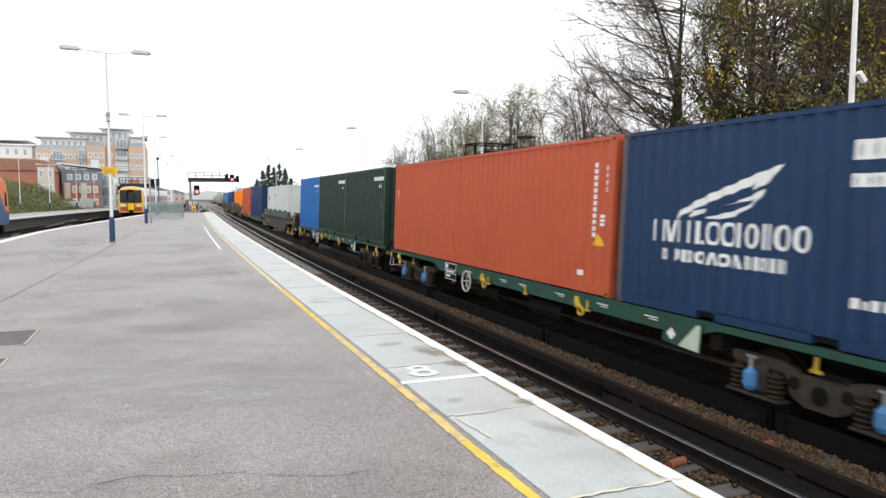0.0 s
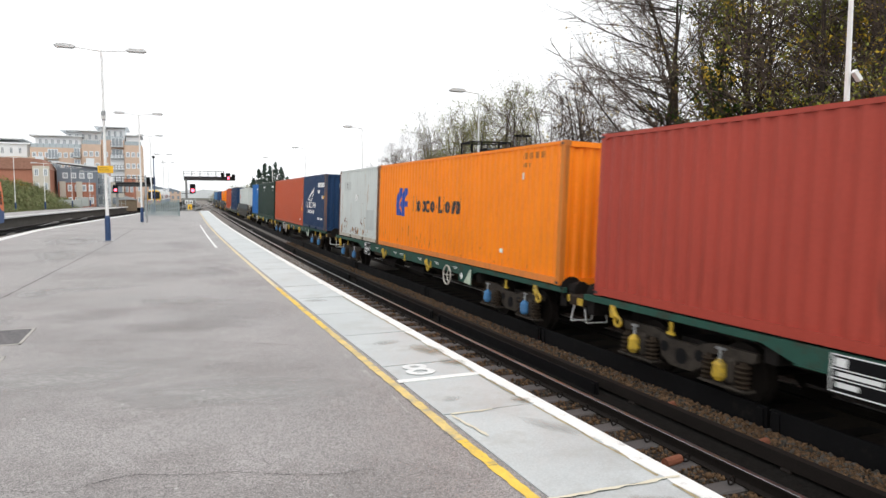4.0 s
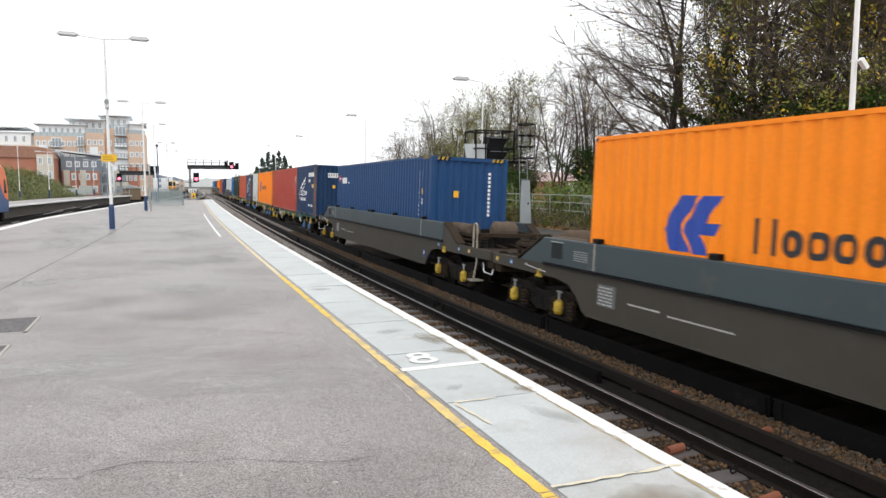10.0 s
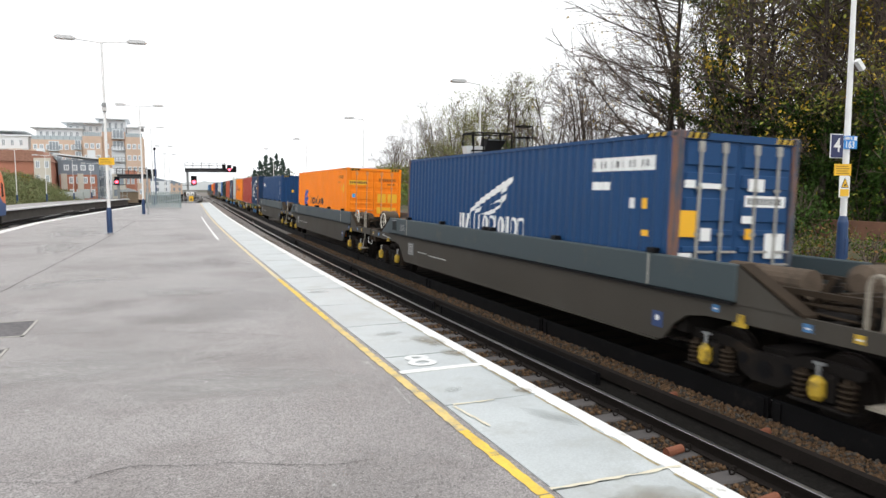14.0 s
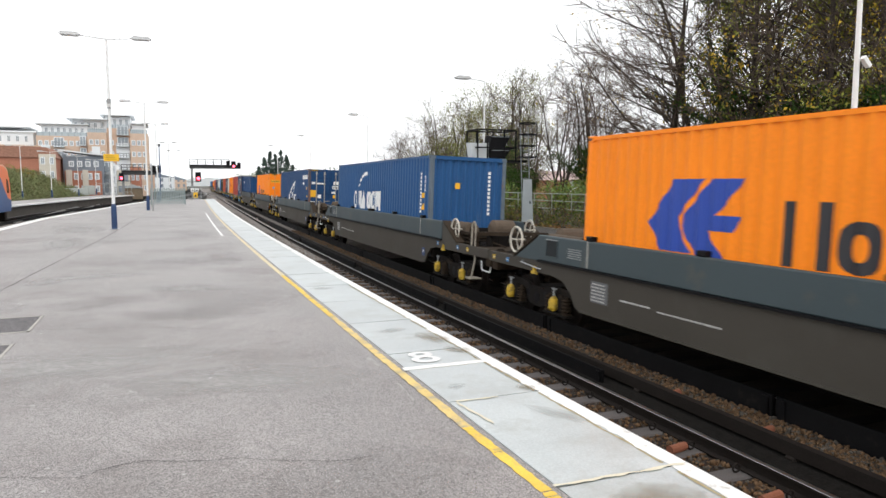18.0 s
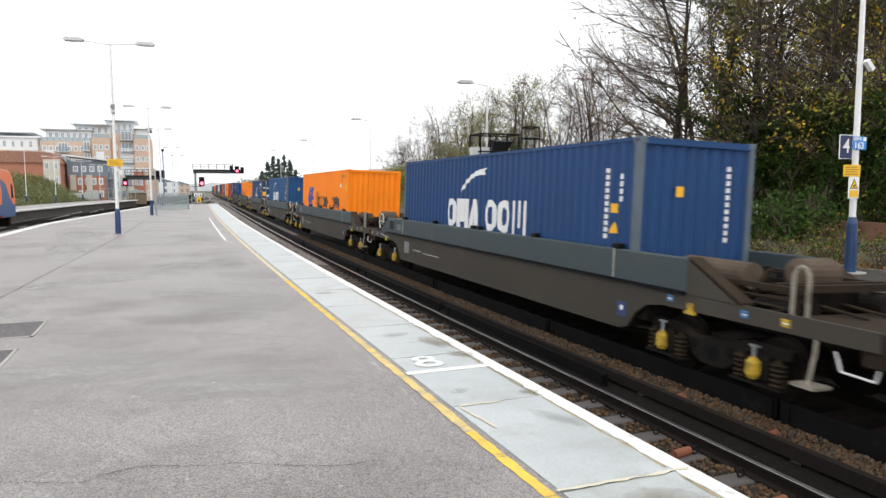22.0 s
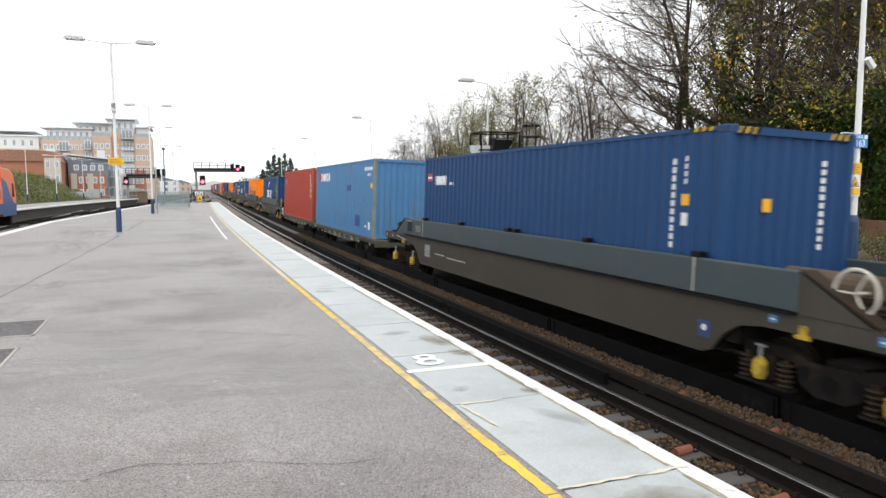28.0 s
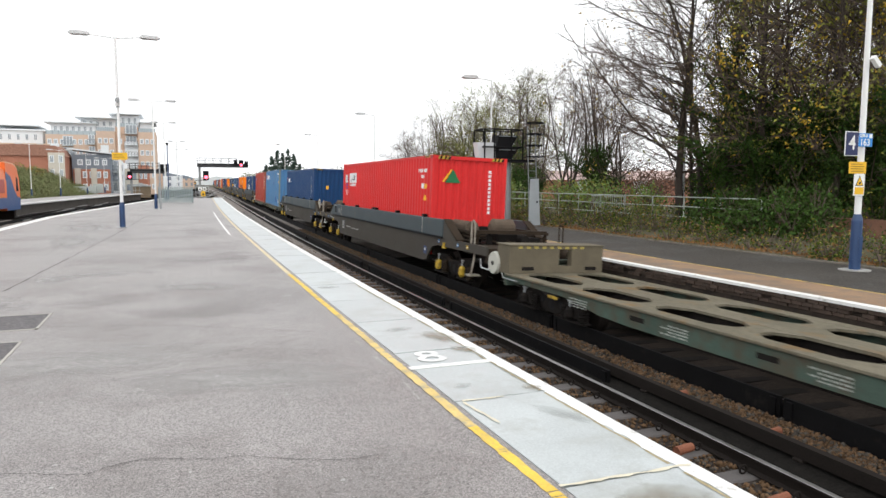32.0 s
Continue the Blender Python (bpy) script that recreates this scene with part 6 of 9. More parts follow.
def build_markings():
    rng = random.Random(3)
    bm = bmesh.new()
    for lift, rx, ry in ((-0.105, 0.165, 0.145), (0.105, 0.14, 0.13)):
        rim, top = [], 0.0012 + lift * 0.004
        for i in range(28):
            a = 2 * math.pi * i / 28
            w = 0.078 + 0.012 * rng.random()
            rim.append([bm.verts.new((q * math.cos(a), lift + p * math.sin(a), z)) for q, p, z in ((rx, ry, 0.0), (rx, ry, top), (rx - w, ry - w * 0.95, top), (rx - w, ry - w * 0.95, 0.0))])
        for i in range(28):
            a, b = rim[i], rim[(i + 1) % 28]
            for j in range(4):
                bm.faces.new((a[j], b[j], b[(j + 1) % 4], a[(j + 1) % 4]))
    ob = part("platform_number", bm, mat("rubbed_white_paint", (0.74, 0.75, 0.74), 0.6, vary=0.12, grain=40, dirt=(0.55, 0.57, 0.57), dirt_amount=0.5, dirt_scale=9), None)
    ob.matrix_basis = Matrix.Translation((2.612, 7.145, 0.0118)) @ Matrix.Rotation(radians(-2), 4, "Z")
    tagged(ob, "white figure eight painted on the coping", "marking")
    tagged(part("stop_line", bx(2.24, 3.185, 6.68, 6.78, 0.006, 0.014), WHITE_LINE, None), "white painted line across the coping", "marking")
    cream = mat("cream_sealant", (0.66, 0.61, 0.48), 0.7, vary=0.15)
    for pts in (wander((2.24, 3.7), (3.27, 3.68), 14, 0.008, rng), wander((2.33, 5.5), (2.4, 4.9), 8, 0.008, rng), wander((2.33, 5.53), (2.75, 5.52), 6, 0.006, rng)):
        tagged(part("sealant_line", ribbon(pts, 0.035, 0.0145, rng), cream, None), "cream sealant along a coping joint", "marking")
    tagged(part("bay_line", swept([(1.62, 0.0), (1.7, 0.0), (1.7, 0.006), (1.62, 0.006)], 27, 48, 3), WHITE_LINE, None), "worn white line on the tarmac", "marking")
    dark = mat("crack", (0.09, 0.086, 0.083), 0.9, spec=0.1)
    for pts in ([(-2.4, 5.3), (-1.15, 5.22), (-0.62, 5.0), (-0.45, 5.1), (-0.21, 5.14), (0.1, 5.0), (0.4, 4.95), (0.7, 4.78), (1.02, 4.64), (1.4, 4.6)],):
        fine = []
        for a, b in zip(pts, pts[1:]):
            fine += wander(a, b, 7, 0.012, rng)[:-1]
        tagged(part("crack", ribbon(fine, 0.008, 0.0075, rng), dark, None), "dark crack across the tarmac", "crack", kind="structure")
    faint = mat("healed_crack", (0.15, 0.138, 0.13), 0.9, spec=0.1)
    hair = []
    for a, b in zip(((-1.75, 10.45), (-1.01, 10.27), (-0.09, 9.97), (0.83, 9.43)), ((-1.01, 10.27), (-0.09, 9.97), (0.83, 9.43), (1.7, 8.85))):
        hair += wander(a, b, 9, 0.015, rng)[:-1]
    tagged(part("crack", ribbon(hair, 0.012, 0.0072, rng), faint, None), "faint healed crack across the tarmac", "crack", kind="structure")
    worn = mat("scuffed_tarmac", (0.36, 0.345, 0.335), 0.6, spec=0.3, speck=0.5, speck_scale=95, vary=0.4, scale=5)
    for a, b, w in (((2.02, 8.45), (2.05, 7.9), 0.05), ((2.04, 7.4), (2.05, 6.9), 0.035), ((2.04, 6.3), (2.0, 5.6), 0.028)):
        tagged(part("scuff", ribbon(wander(a, b, 16, 0.008, rng), w, 0.003, rng), worn, None), "pale scuff on the tarmac beside the yellow line", "scuff", kind="structure")
    for a, b in (((-2.9, 14.2), (-2.1, 28.5)), ((-2.1, 28.5), (-1.5, 44.0))):
        tagged(part("tarmac_joint", ribbon(wander(a, b, 40, 0.015, rng), 0.03, 0.003, rng), dark, None), "dark joint between strips of tarmac", "joint", kind="structure")
    dusty = fading("pale_worn_tarmac", (0.4, 0.385, 0.375), 0.5, 0.5)
    damp = fading("damp_dark_tarmac", (0.165, 0.145, 0.138), 0.42, 0.17)
    for k, (cx, cy, rx, ry, turn, wet) in enumerate((
            (-1.5, 16.1, 1.5, 0.7, 5, 0), (-2.35, 15.6, 0.5, 0.9, -4, 0), (-3.2, 25.5, 1.0, 4.5, 4, 0), (-1.0, 8.3, 2.2, 1.1, 0, 0), (-2.9, 12.6, 1.0, 1.6, 10, 0), (0.6, 7.0, 1.8, 0.8, -10, 0), (-3.6, 33.0, 1.5, 5.0, 3, 0), (0.3, 13.6, 1.2, 0.8, -20, 0),
            (0.9, 12.0, 1.6, 2.3, -8, 1), (0.3, 18.5, 1.4, 1.5, 6, 1), (1.45, 19.0, 0.9, 3.0, 0, 1), (0.2, 10.9, 1.6, 0.9, -12, 1), (-1.1, 12.4, 1.4, 1.0, 15, 1), (0.9, 29.0, 1.4, 5.0, 2, 1), (1.1, 4.2, 1.2, 1.1, 0, 1), (0.2, 3.4, 2.0, 0.7, 0, 1))):
        bm = bmesh.new()
        vs = [bm.verts.new((math.cos(6.28318 * i / 32), math.sin(6.28318 * i / 32), 0)) for i in range(32)]
        bm.faces.new(vs)
        o = part("damp_patch" if wet else "worn_patch", bm, damp if wet else dusty, None)
        o.matrix_basis = Matrix.Translation((cx, cy, 0.0026 + 0.0002 * k)) @ Matrix.Rotation(radians(turn), 4, "Z") @ Matrix.Diagonal((rx, ry, 1, 1))
        tagged(o, "dark damp patch on the tarmac" if wet else "pale worn patch on the tarmac", "patch", kind="structure")
    stain = fading("brown_coping_stain", (0.25, 0.205, 0.13), 0.42, 0.5)
    grey = fading("dark_coping_stain", (0.3, 0.31, 0.29), 0.42, 0.3)
    for k, (cx, cy, rx, ry, turn, m) in enumerate((
            (3.12, 5.68, 0.13, 0.17, 20, stain), (3.1, 7.3, 0.2, 0.3, 25, stain), (3.05, 8.0, 0.24, 0.55, 10, stain), (2.52, 5.95, 0.16, 0.12, 35, grey), (3.0, 4.9, 0.16, 0.5, 25, grey),
            (2.7, 8.6, 0.3, 0.2, 20, grey), (2.6, 12.6, 0.3, 0.3, 0, grey), (2.75, 3.3, 0.45, 0.35, 0, stain))):
        bm = bmesh.new()
        bm.faces.new([bm.verts.new((math.cos(6.28318 * i / 24), math.sin(6.28318 * i / 24), 0)) for i in range(24)])
        o = part("coping_stain", bm, m, None)
        o.matrix_basis = Matrix.Translation((cx, cy, 0.0128 + 0.0001 * k)) @ Matrix.Rotation(radians(turn), 4, "Z") @ Matrix.Diagonal((rx, ry, 1, 1))
        tagged(o, "brown water stain on the coping" if m == stain else "grey scuffed stain on the coping", "stain", kind="structure")
    ochre = mat("ochre_paint_residue", (0.42, 0.35, 0.2), 0.6, vary=0.3, scale=6, dirt=(0.2, 0.16, 0.1), dirt_amount=0.6, dirt_scale=12)
    for a, b in ((3.75, 5.5), (5.58, 7.35), (7.45, 9.2), (9.3, 12.9), (2.2, 3.6)):
        pts = [(on(q, EDGE - 0.178 + 0.018 * noise.noise(Vector((q * 3, 2, 0))), 0)) for q in steps(a, b, 0.06)]
        tagged(part("paint_residue", ribbon([(v[0], v[1]) for v in pts], 0.024, 0.0119, rng), ochre, None), "flaking ochre residue beside the white edge", "marking", kind="structure")
    iron = mat("cover_iron", (0.085, 0.077, 0.08), 0.6, vary=0.3, scale=6, bump=0.4, speck=0.6, speck_scale=40, dirt=(0.15, 0.14, 0.14), dirt_amount=0.4, dirt_scale=9)
    rim = mat("cover_rim", (0.42, 0.4, 0.37), 0.8, vary=0.2)
    for x0, x1, y0, y1 in ((-2.95, -1.75, 10.35, 11.55), (-3.0, -1.79, 8.35, 9.62)):
        c = empty("access_cover", Matrix.Translation(((x0 + x1) / 2, (y0 + y1) / 2, 0)), "dark recessed access cover with a pale concrete rim", "cover", "access covers")
        w, h = (x1 - x0) / 2, (y1 - y0) / 2
        part("cover_plate", bx(-w + 0.04, w - 0.04, -h + 0.04, h - 0.04, 0.0, 0.006), iron, c)
        for a in ((-w, w, -h, -h + 0.035), (-w, w, h - 0.035, h), (-w, -w + 0.035, -h, h), (w - 0.035, w, -h, h)):
            part("rim", bx(*a, 0.0, 0.008), rim, c)
    stud = mat("gum_spot", (0.44, 0.43, 0.42), 0.7, spread=0.5)
    g = bmesh.new()
    for k in range(90):
        x, y = rng.uniform(-2.6, 2.0), rng.uniform(3.2, 22)
        r = rng.uniform(0.008, 0.022)
        tube(g, (x, y, 0.001), (x, y, 0.004), r, r * 0.8, 7)
    tagged(part("gum_spots", g, stud, None), "small pale spots trodden into the tarmac", "spots", kind="stuff")


LAMP_GLASS = mat("lamp_diffuser", (0.6, 0.6, 0.58), 0.35, vary=0.05)


def lamp_post(m, height, arms=(-1, 1), reach=1.75, base=1.07, slim=False, label="white double-armed platform lamp post with a blue base"):
    p = empty("lamp_post", m, label, "lamp post", "platform lamp posts")
    r = 0.05 if slim else 0.07
    bm = tube(bmesh.new(), (0, 0, base), (0, 0, height), r, r * 0.62, 14)
    part("pole", bm, WHITE, p)
    bm = tube(bmesh.new(), (0, 0, 0.0), (0, 0, base - 0.12), 0.115, 0.11, 16)
    tube(bm, (0, 0, base - 0.12), (0, 0, base + 0.02), 0.11, r + 0.005, 16)
    b = part("base", bm, POST_BLUE, p, "dark blue tubular base")
    part("inspection_door", bx(-0.05, 0.05, -0.122, -0.1, 0.3, 0.75, bevel=0.006), POST_BLUE, b)
    part("band", tube(bmesh.new(), (0, 0, 0.2), (0, 0, 0.24), 0.124, n=16), POST_BLUE, b)
    part("base_plate", bx(-0.2, 0.2, -0.2, 0.2, 0.0, 0.025, bevel=0.005), GALV, b)
    for sx in arms:
        part("arm", tube(bmesh.new(), (0, 0, height - 0.03), (sx * (reach - 0.75), 0, height + 0.06), 0.028, 0.022, 8), WHITE, p)
        x0, x1 = sorted((sx * (reach - 0.8), sx * reach))
        bm = prism(bmesh.new(), [(x0, 0.02), (x0 + 0.12, 0.1), (x1 - 0.12, 0.1), (x1, 0.02), (x1 - 0.06, -0.03), (x0 + 0.06, -0.03)], "y", -0.13, 0.13)
        bmesh.ops.translate(bm, verts=bm.verts, vec=(0, 0, height + 0.06))
        head = part("lamp_head", bm, mat("lamp_housing", (0.62, 0.63, 0.63), 0.5, vary=0.1), p)
        part("diffuser", bx(x0 + 0.1, x1 - 0.1, -0.1, 0.1, height + 0.005, height + 0.028), LAMP_GLASS, head)
    return p


SIGN_YEL = mat("yellow_sign_face", (0.85, 0.5, 0.02), 0.45, vary=0.05)


def build_island_things():
    p1 = lamp_post(Matrix.Translation((-2.12, 32.66, 0)), 8.0)
    s = part("sign", bx(-0.3, 0.3, -0.09, -0.075, 2.9, 3.2, bevel=0.004), SIGN_YEL, p1, "yellow notice board")
    for i in range(3):
        part("notice_lines", bx(-0.25, 0.2 - 0.05 * i, -0.0935, -0.0905, 2.97 + i * 0.07, 2.995 + i * 0.07), mat("notice_ink", (0.35, 0.2, 0.02), 0.6), s)
    part("bracket", bx(-0.08, 0.08, -0.075, 0.07, 2.98, 3.02), GALV, p1)
    part("loudspeaker", tube(bmesh.new(), (0, -0.08, 5.4), (0.0, -0.34, 5.36), 0.05, 0.09, 14), GALV, p1)
    part("camera_dome", tube(bmesh.new(), (0, -0.1, 5.15), (0, -0.1, 5.3), 0.09, 0.1, 14), WHITE, p1)
    part("clamp", tube(bmesh.new(), (0, 0, 5.1), (0, 0, 5.5), 0.08, n=12), GALV, p1)
    lamp_post(Matrix.Translation((-1.28, 54.8, 0)), 7.75, reach=1.65)
    lamp_post(Matrix.Translation((-0.85, 80.0, 0)), 8.2, reach=1.3)
    lamp_post(Matrix.Translation((0.5, 112.0, -1.0)), 9.0, reach=1.3)
    lamp_post(Matrix.Translation((1.6, 150.0, -1.0)), 9.5, reach=1.3)
    mast = empty("camera_mast", Matrix.Translation((-0.95, 54.2, 0)), "slim galvanised mast beside the lamp post", "mast")
    part("mast_tube", tube(bmesh.new(), (0, 0, 0), (0, 0, 3.4), 0.06, 0.05, 12), GALV, mast)
    mast = empty("camera_mast", Matrix.Translation((-0.6, 84.0, 0)), "thin pole with a small camera at its tip", "mast")
    part("mast_tube", tube(bmesh.new(), (0, 0, 0), (0, 0, 6.2), 0.07, 0.05, 12), POST_BLUE, mast)
    part("camera", bx(-0.14, 0.14, -0.2, 0.2, 6.1, 6.35, bevel=0.03), BLACK, mast)
    # palisade fence
    pal = mat("palisade_grey_green", (0.3, 0.36, 0.36), 0.5, metal=0.4, vary=0.15)
    f = empty("palisade_fence", Matrix.Translation((-1.35, 69.4, 0)), "grey-green steel palisade fence across the platform", "fence")
    pale_me = None
    for leg, (x0, y0, dx, dy, n) in enumerate(((0, 0, 1, 0, 20), (2.95, 0.0, 0.0, 1, 14))):
        for i in range(n):
            m = Matrix.Translation((x0 + dx * i * 0.15, y0 + dy * i * 0.15, 0)) @ Matrix.Rotation(0 if dx else radians(90), 4, "Z")
            if pale_me is None:
                pale_me = part("pale", prism(bmesh.new(), [(-0.05, 0.05), (0.05, 0.05), (0.05, 1.42), (0.02, 1.55), (-0.02, 1.55), (-0.05, 1.42)], "y", -0.015, 0.015), pal, f)
                pale_me.matrix_basis = m
            else:
                again(pale_me, m, f)
        for z in (0.35, 1.2):
            part("fence_rail", bx(min(x0, x0 + dx * 3) - 0.03, max(x0, x0 + dx * 2.95) + 0.03, min(y0, y0 + dy * 2.1) + 0.02, max(y0, y0 + dy * 2.1) + 0.06, z, z + 0.06), pal, f)
    for x in (0.0, 1.5, 2.95):
        part("fence_post", bx(x - 0.05, x + 0.05, 0.06, 0.16, 0, 1.5), pal, f)
    # barrier with warning board at the ramp
    g = empty("ramp_gate", Matrix.Translation((2.5, 92.0, 0)), "grey steel gate with yellow and white warning boards", "gate")
    for x in (0.0, 0.8, 1.55):
        part("gate_post", tube(bmesh.new(), (x, 0, 0), (x, 0, 1.45), 0.035, n=8), GALV, g)
    for z in (0.15, 0.8, 1.4):
        part("gate_bar", tube(bmesh.new(), (0, 0, z), (1.55, 0, z), 0.025, n=8), GALV, g)
    part("board", bx(0.62, 1.12, -0.06, -0.04, 0.2, 0.85), SIGN_YEL, g, "yellow warning board")
    part("board", bx(0.3, 0.72, -0.06, -0.04, 0.92, 1.35), WHITE, g, "white warning board")
    part("board", bx(0.85, 1.25, -0.06, -0.04, 0.92, 1.35), WHITE, g, "white warning board")
    part("board_figure", prism(bmesh.new(), [(0.72, 0.3), (1.02, 0.3), (0.87, 0.7)], "y", -0.066, -0.0605), INK, g)
    part("board_figure", prism(bmesh.new(), [(0.38, 1.0), (0.64, 1.0), (0.51, 1.28)], "y", -0.066, -0.0605), INK, g)
    part("board_figure", prism(bmesh.new(), [(0.93, 1.0), (1.17, 1.0), (1.05, 1.28)], "y", -0.066, -0.0605), INK, g)


RED_GLOW = mat("red_signal_lamp", (0.8, 0.05, 0.08), 0.3, emit=(1.0, 0.1, 0.16), power=5.0)


def signal_head(parent, x, y, z, lit=True, big=1.0):
    h = part("signal_head", prism(bmesh.new(), [(x - 0.32 * big, z), (x + 0.32 * big, z), (x + 0.32 * big, z + 1.1 * big), (x - 0.32 * big, z + 1.1 * big)], "y", y, y + 0.25), BLACK, parent)
    part("lamp_hood", tube(bmesh.new(), (x, y - 0.25, z + 0.35 * big), (x, y, z + 0.35 * big), 0.2 * big, n=14), BLACK, h)
    if lit:
        part("red_lamp", tube(bmesh.new(), (x, y - 0.27, z + 0.35 * big), (x, y - 0.25, z + 0.35 * big), 0.2 * big, n=16), RED_GLOW, h, "lit red signal lamp")
    return h


def gantry(m, x0, x1, z, mast_x, heads, mast_head=None):
    g = empty("signal_gantry", m, "dark steel cantilever signal gantry with handrails and red signals", "signal gantry", "signal gantries")
    steel = mat("gantry_steel", (0.03, 0.031, 0.033), 0.6, vary=0.2)
    part("mast", bx(mast_x - 0.2, mast_x + 0.2, -0.2, 0.2, -z - 1.2, 0.3), mat("gantry_mast_grey", (0.25, 0.26, 0.26), 0.6, metal=0.3), g)
    part("beam", bx(x0, x1, -0.35, 0.35, -0.3, 0.45, bevel=0.03), steel, g)
    part("beam_web", bx(x0 + 0.2, x1 - 0.2, -0.36, 0.36, 0.15, 0.27), BLACK, g)
    n = 5
    for y in (-0.4, 0.4):
        for i in range(n + 1):
            x = x0 + (x1 - x0) * 0.78 * i / n
            part("rail_post", tube(bmesh.new(), (x, y, 0.4), (x, y, 1.45), 0.035, n=6), steel, g)
        for zz in (0.95, 1.45):
            part("hand_rail", tube(bmesh.new(), (x0, y, zz), (x0 + (x1 - x0) * 0.78, y, zz), 0.03, n=6), steel, g)
    for hx, hz, lit, big in heads:
        signal_head(g, hx, -0.6, hz, lit, big)
    if mast_head:
        signal_head(g, mast_x + mast_head[0], -0.6, mast_head[1], True, mast_head[2])
        part("mast_bracket", bx(mast_x - 0.9, mast_x + 1.2, -0.3, 0.3, mast_head[1] - 0.1, mast_head[1]), steel, g)
    return g


def build_gantries():
    gantry(Matrix.Translation((4.3, 140, 5.1)), -0.1, 9.2, 5.1, 0.3, ((6.9, 0.1, False, 1.0), (7.9, -0.25, True, 1.25), (8.9, -0.2, False, 1.0)), (1.1, -2.75, 1.6))
    gantry(Matrix.Translation((-7.4, 130, 3.75)), 0.4, 6.2, 3.75, 0.6, ((5.5, 0.1, False, 1.1), (6.3, 0.0, False, 1.2)), (-0.2, -1.3, 1.2))


build_markings()
build_island_things()
build_gantries()


# ---- the other side: second platform, standing train, leaving train, houses ----
def path_mesh(pts, outline):
    """A section of (x, z) pairs carried along a broken line on the plan."""
    bm = bmesh.new()
    rows = []
    for i, (x, y) in enumerate(pts):
        a, b = Vector(pts[max(0, i - 1)]), Vector(pts[min(len(pts) - 1, i + 1)])
        d = (b - a).normalized()
        n = Vector((d.y, -d.x))
        rows.append([bm.verts.new((x + n.x * q, y + n.y * q, z)) for q, z in outline])
    k = len(outline)
    for r, q in zip(rows, rows[1:]):
        for i in range(k):
            j = (i + 1) % k
            bm.faces.new((r[i], r[j], q[j], q[i]))
    bm.faces.new(rows[0][::-1])
    bm.faces.new(rows[-1])
    return bm


WEST_EDGE = [(-15.6, -20), (-15.0, 20), (-14.1, 50), (-12.8, 73), (-10.3, 98), (-7.2, 119), (-5.2, 131)]
WEST_TRACK = [(x + 1.5, y) for x, y in WEST_EDGE] + [(1.5, 175), (9.0, 260), (16, 400)]


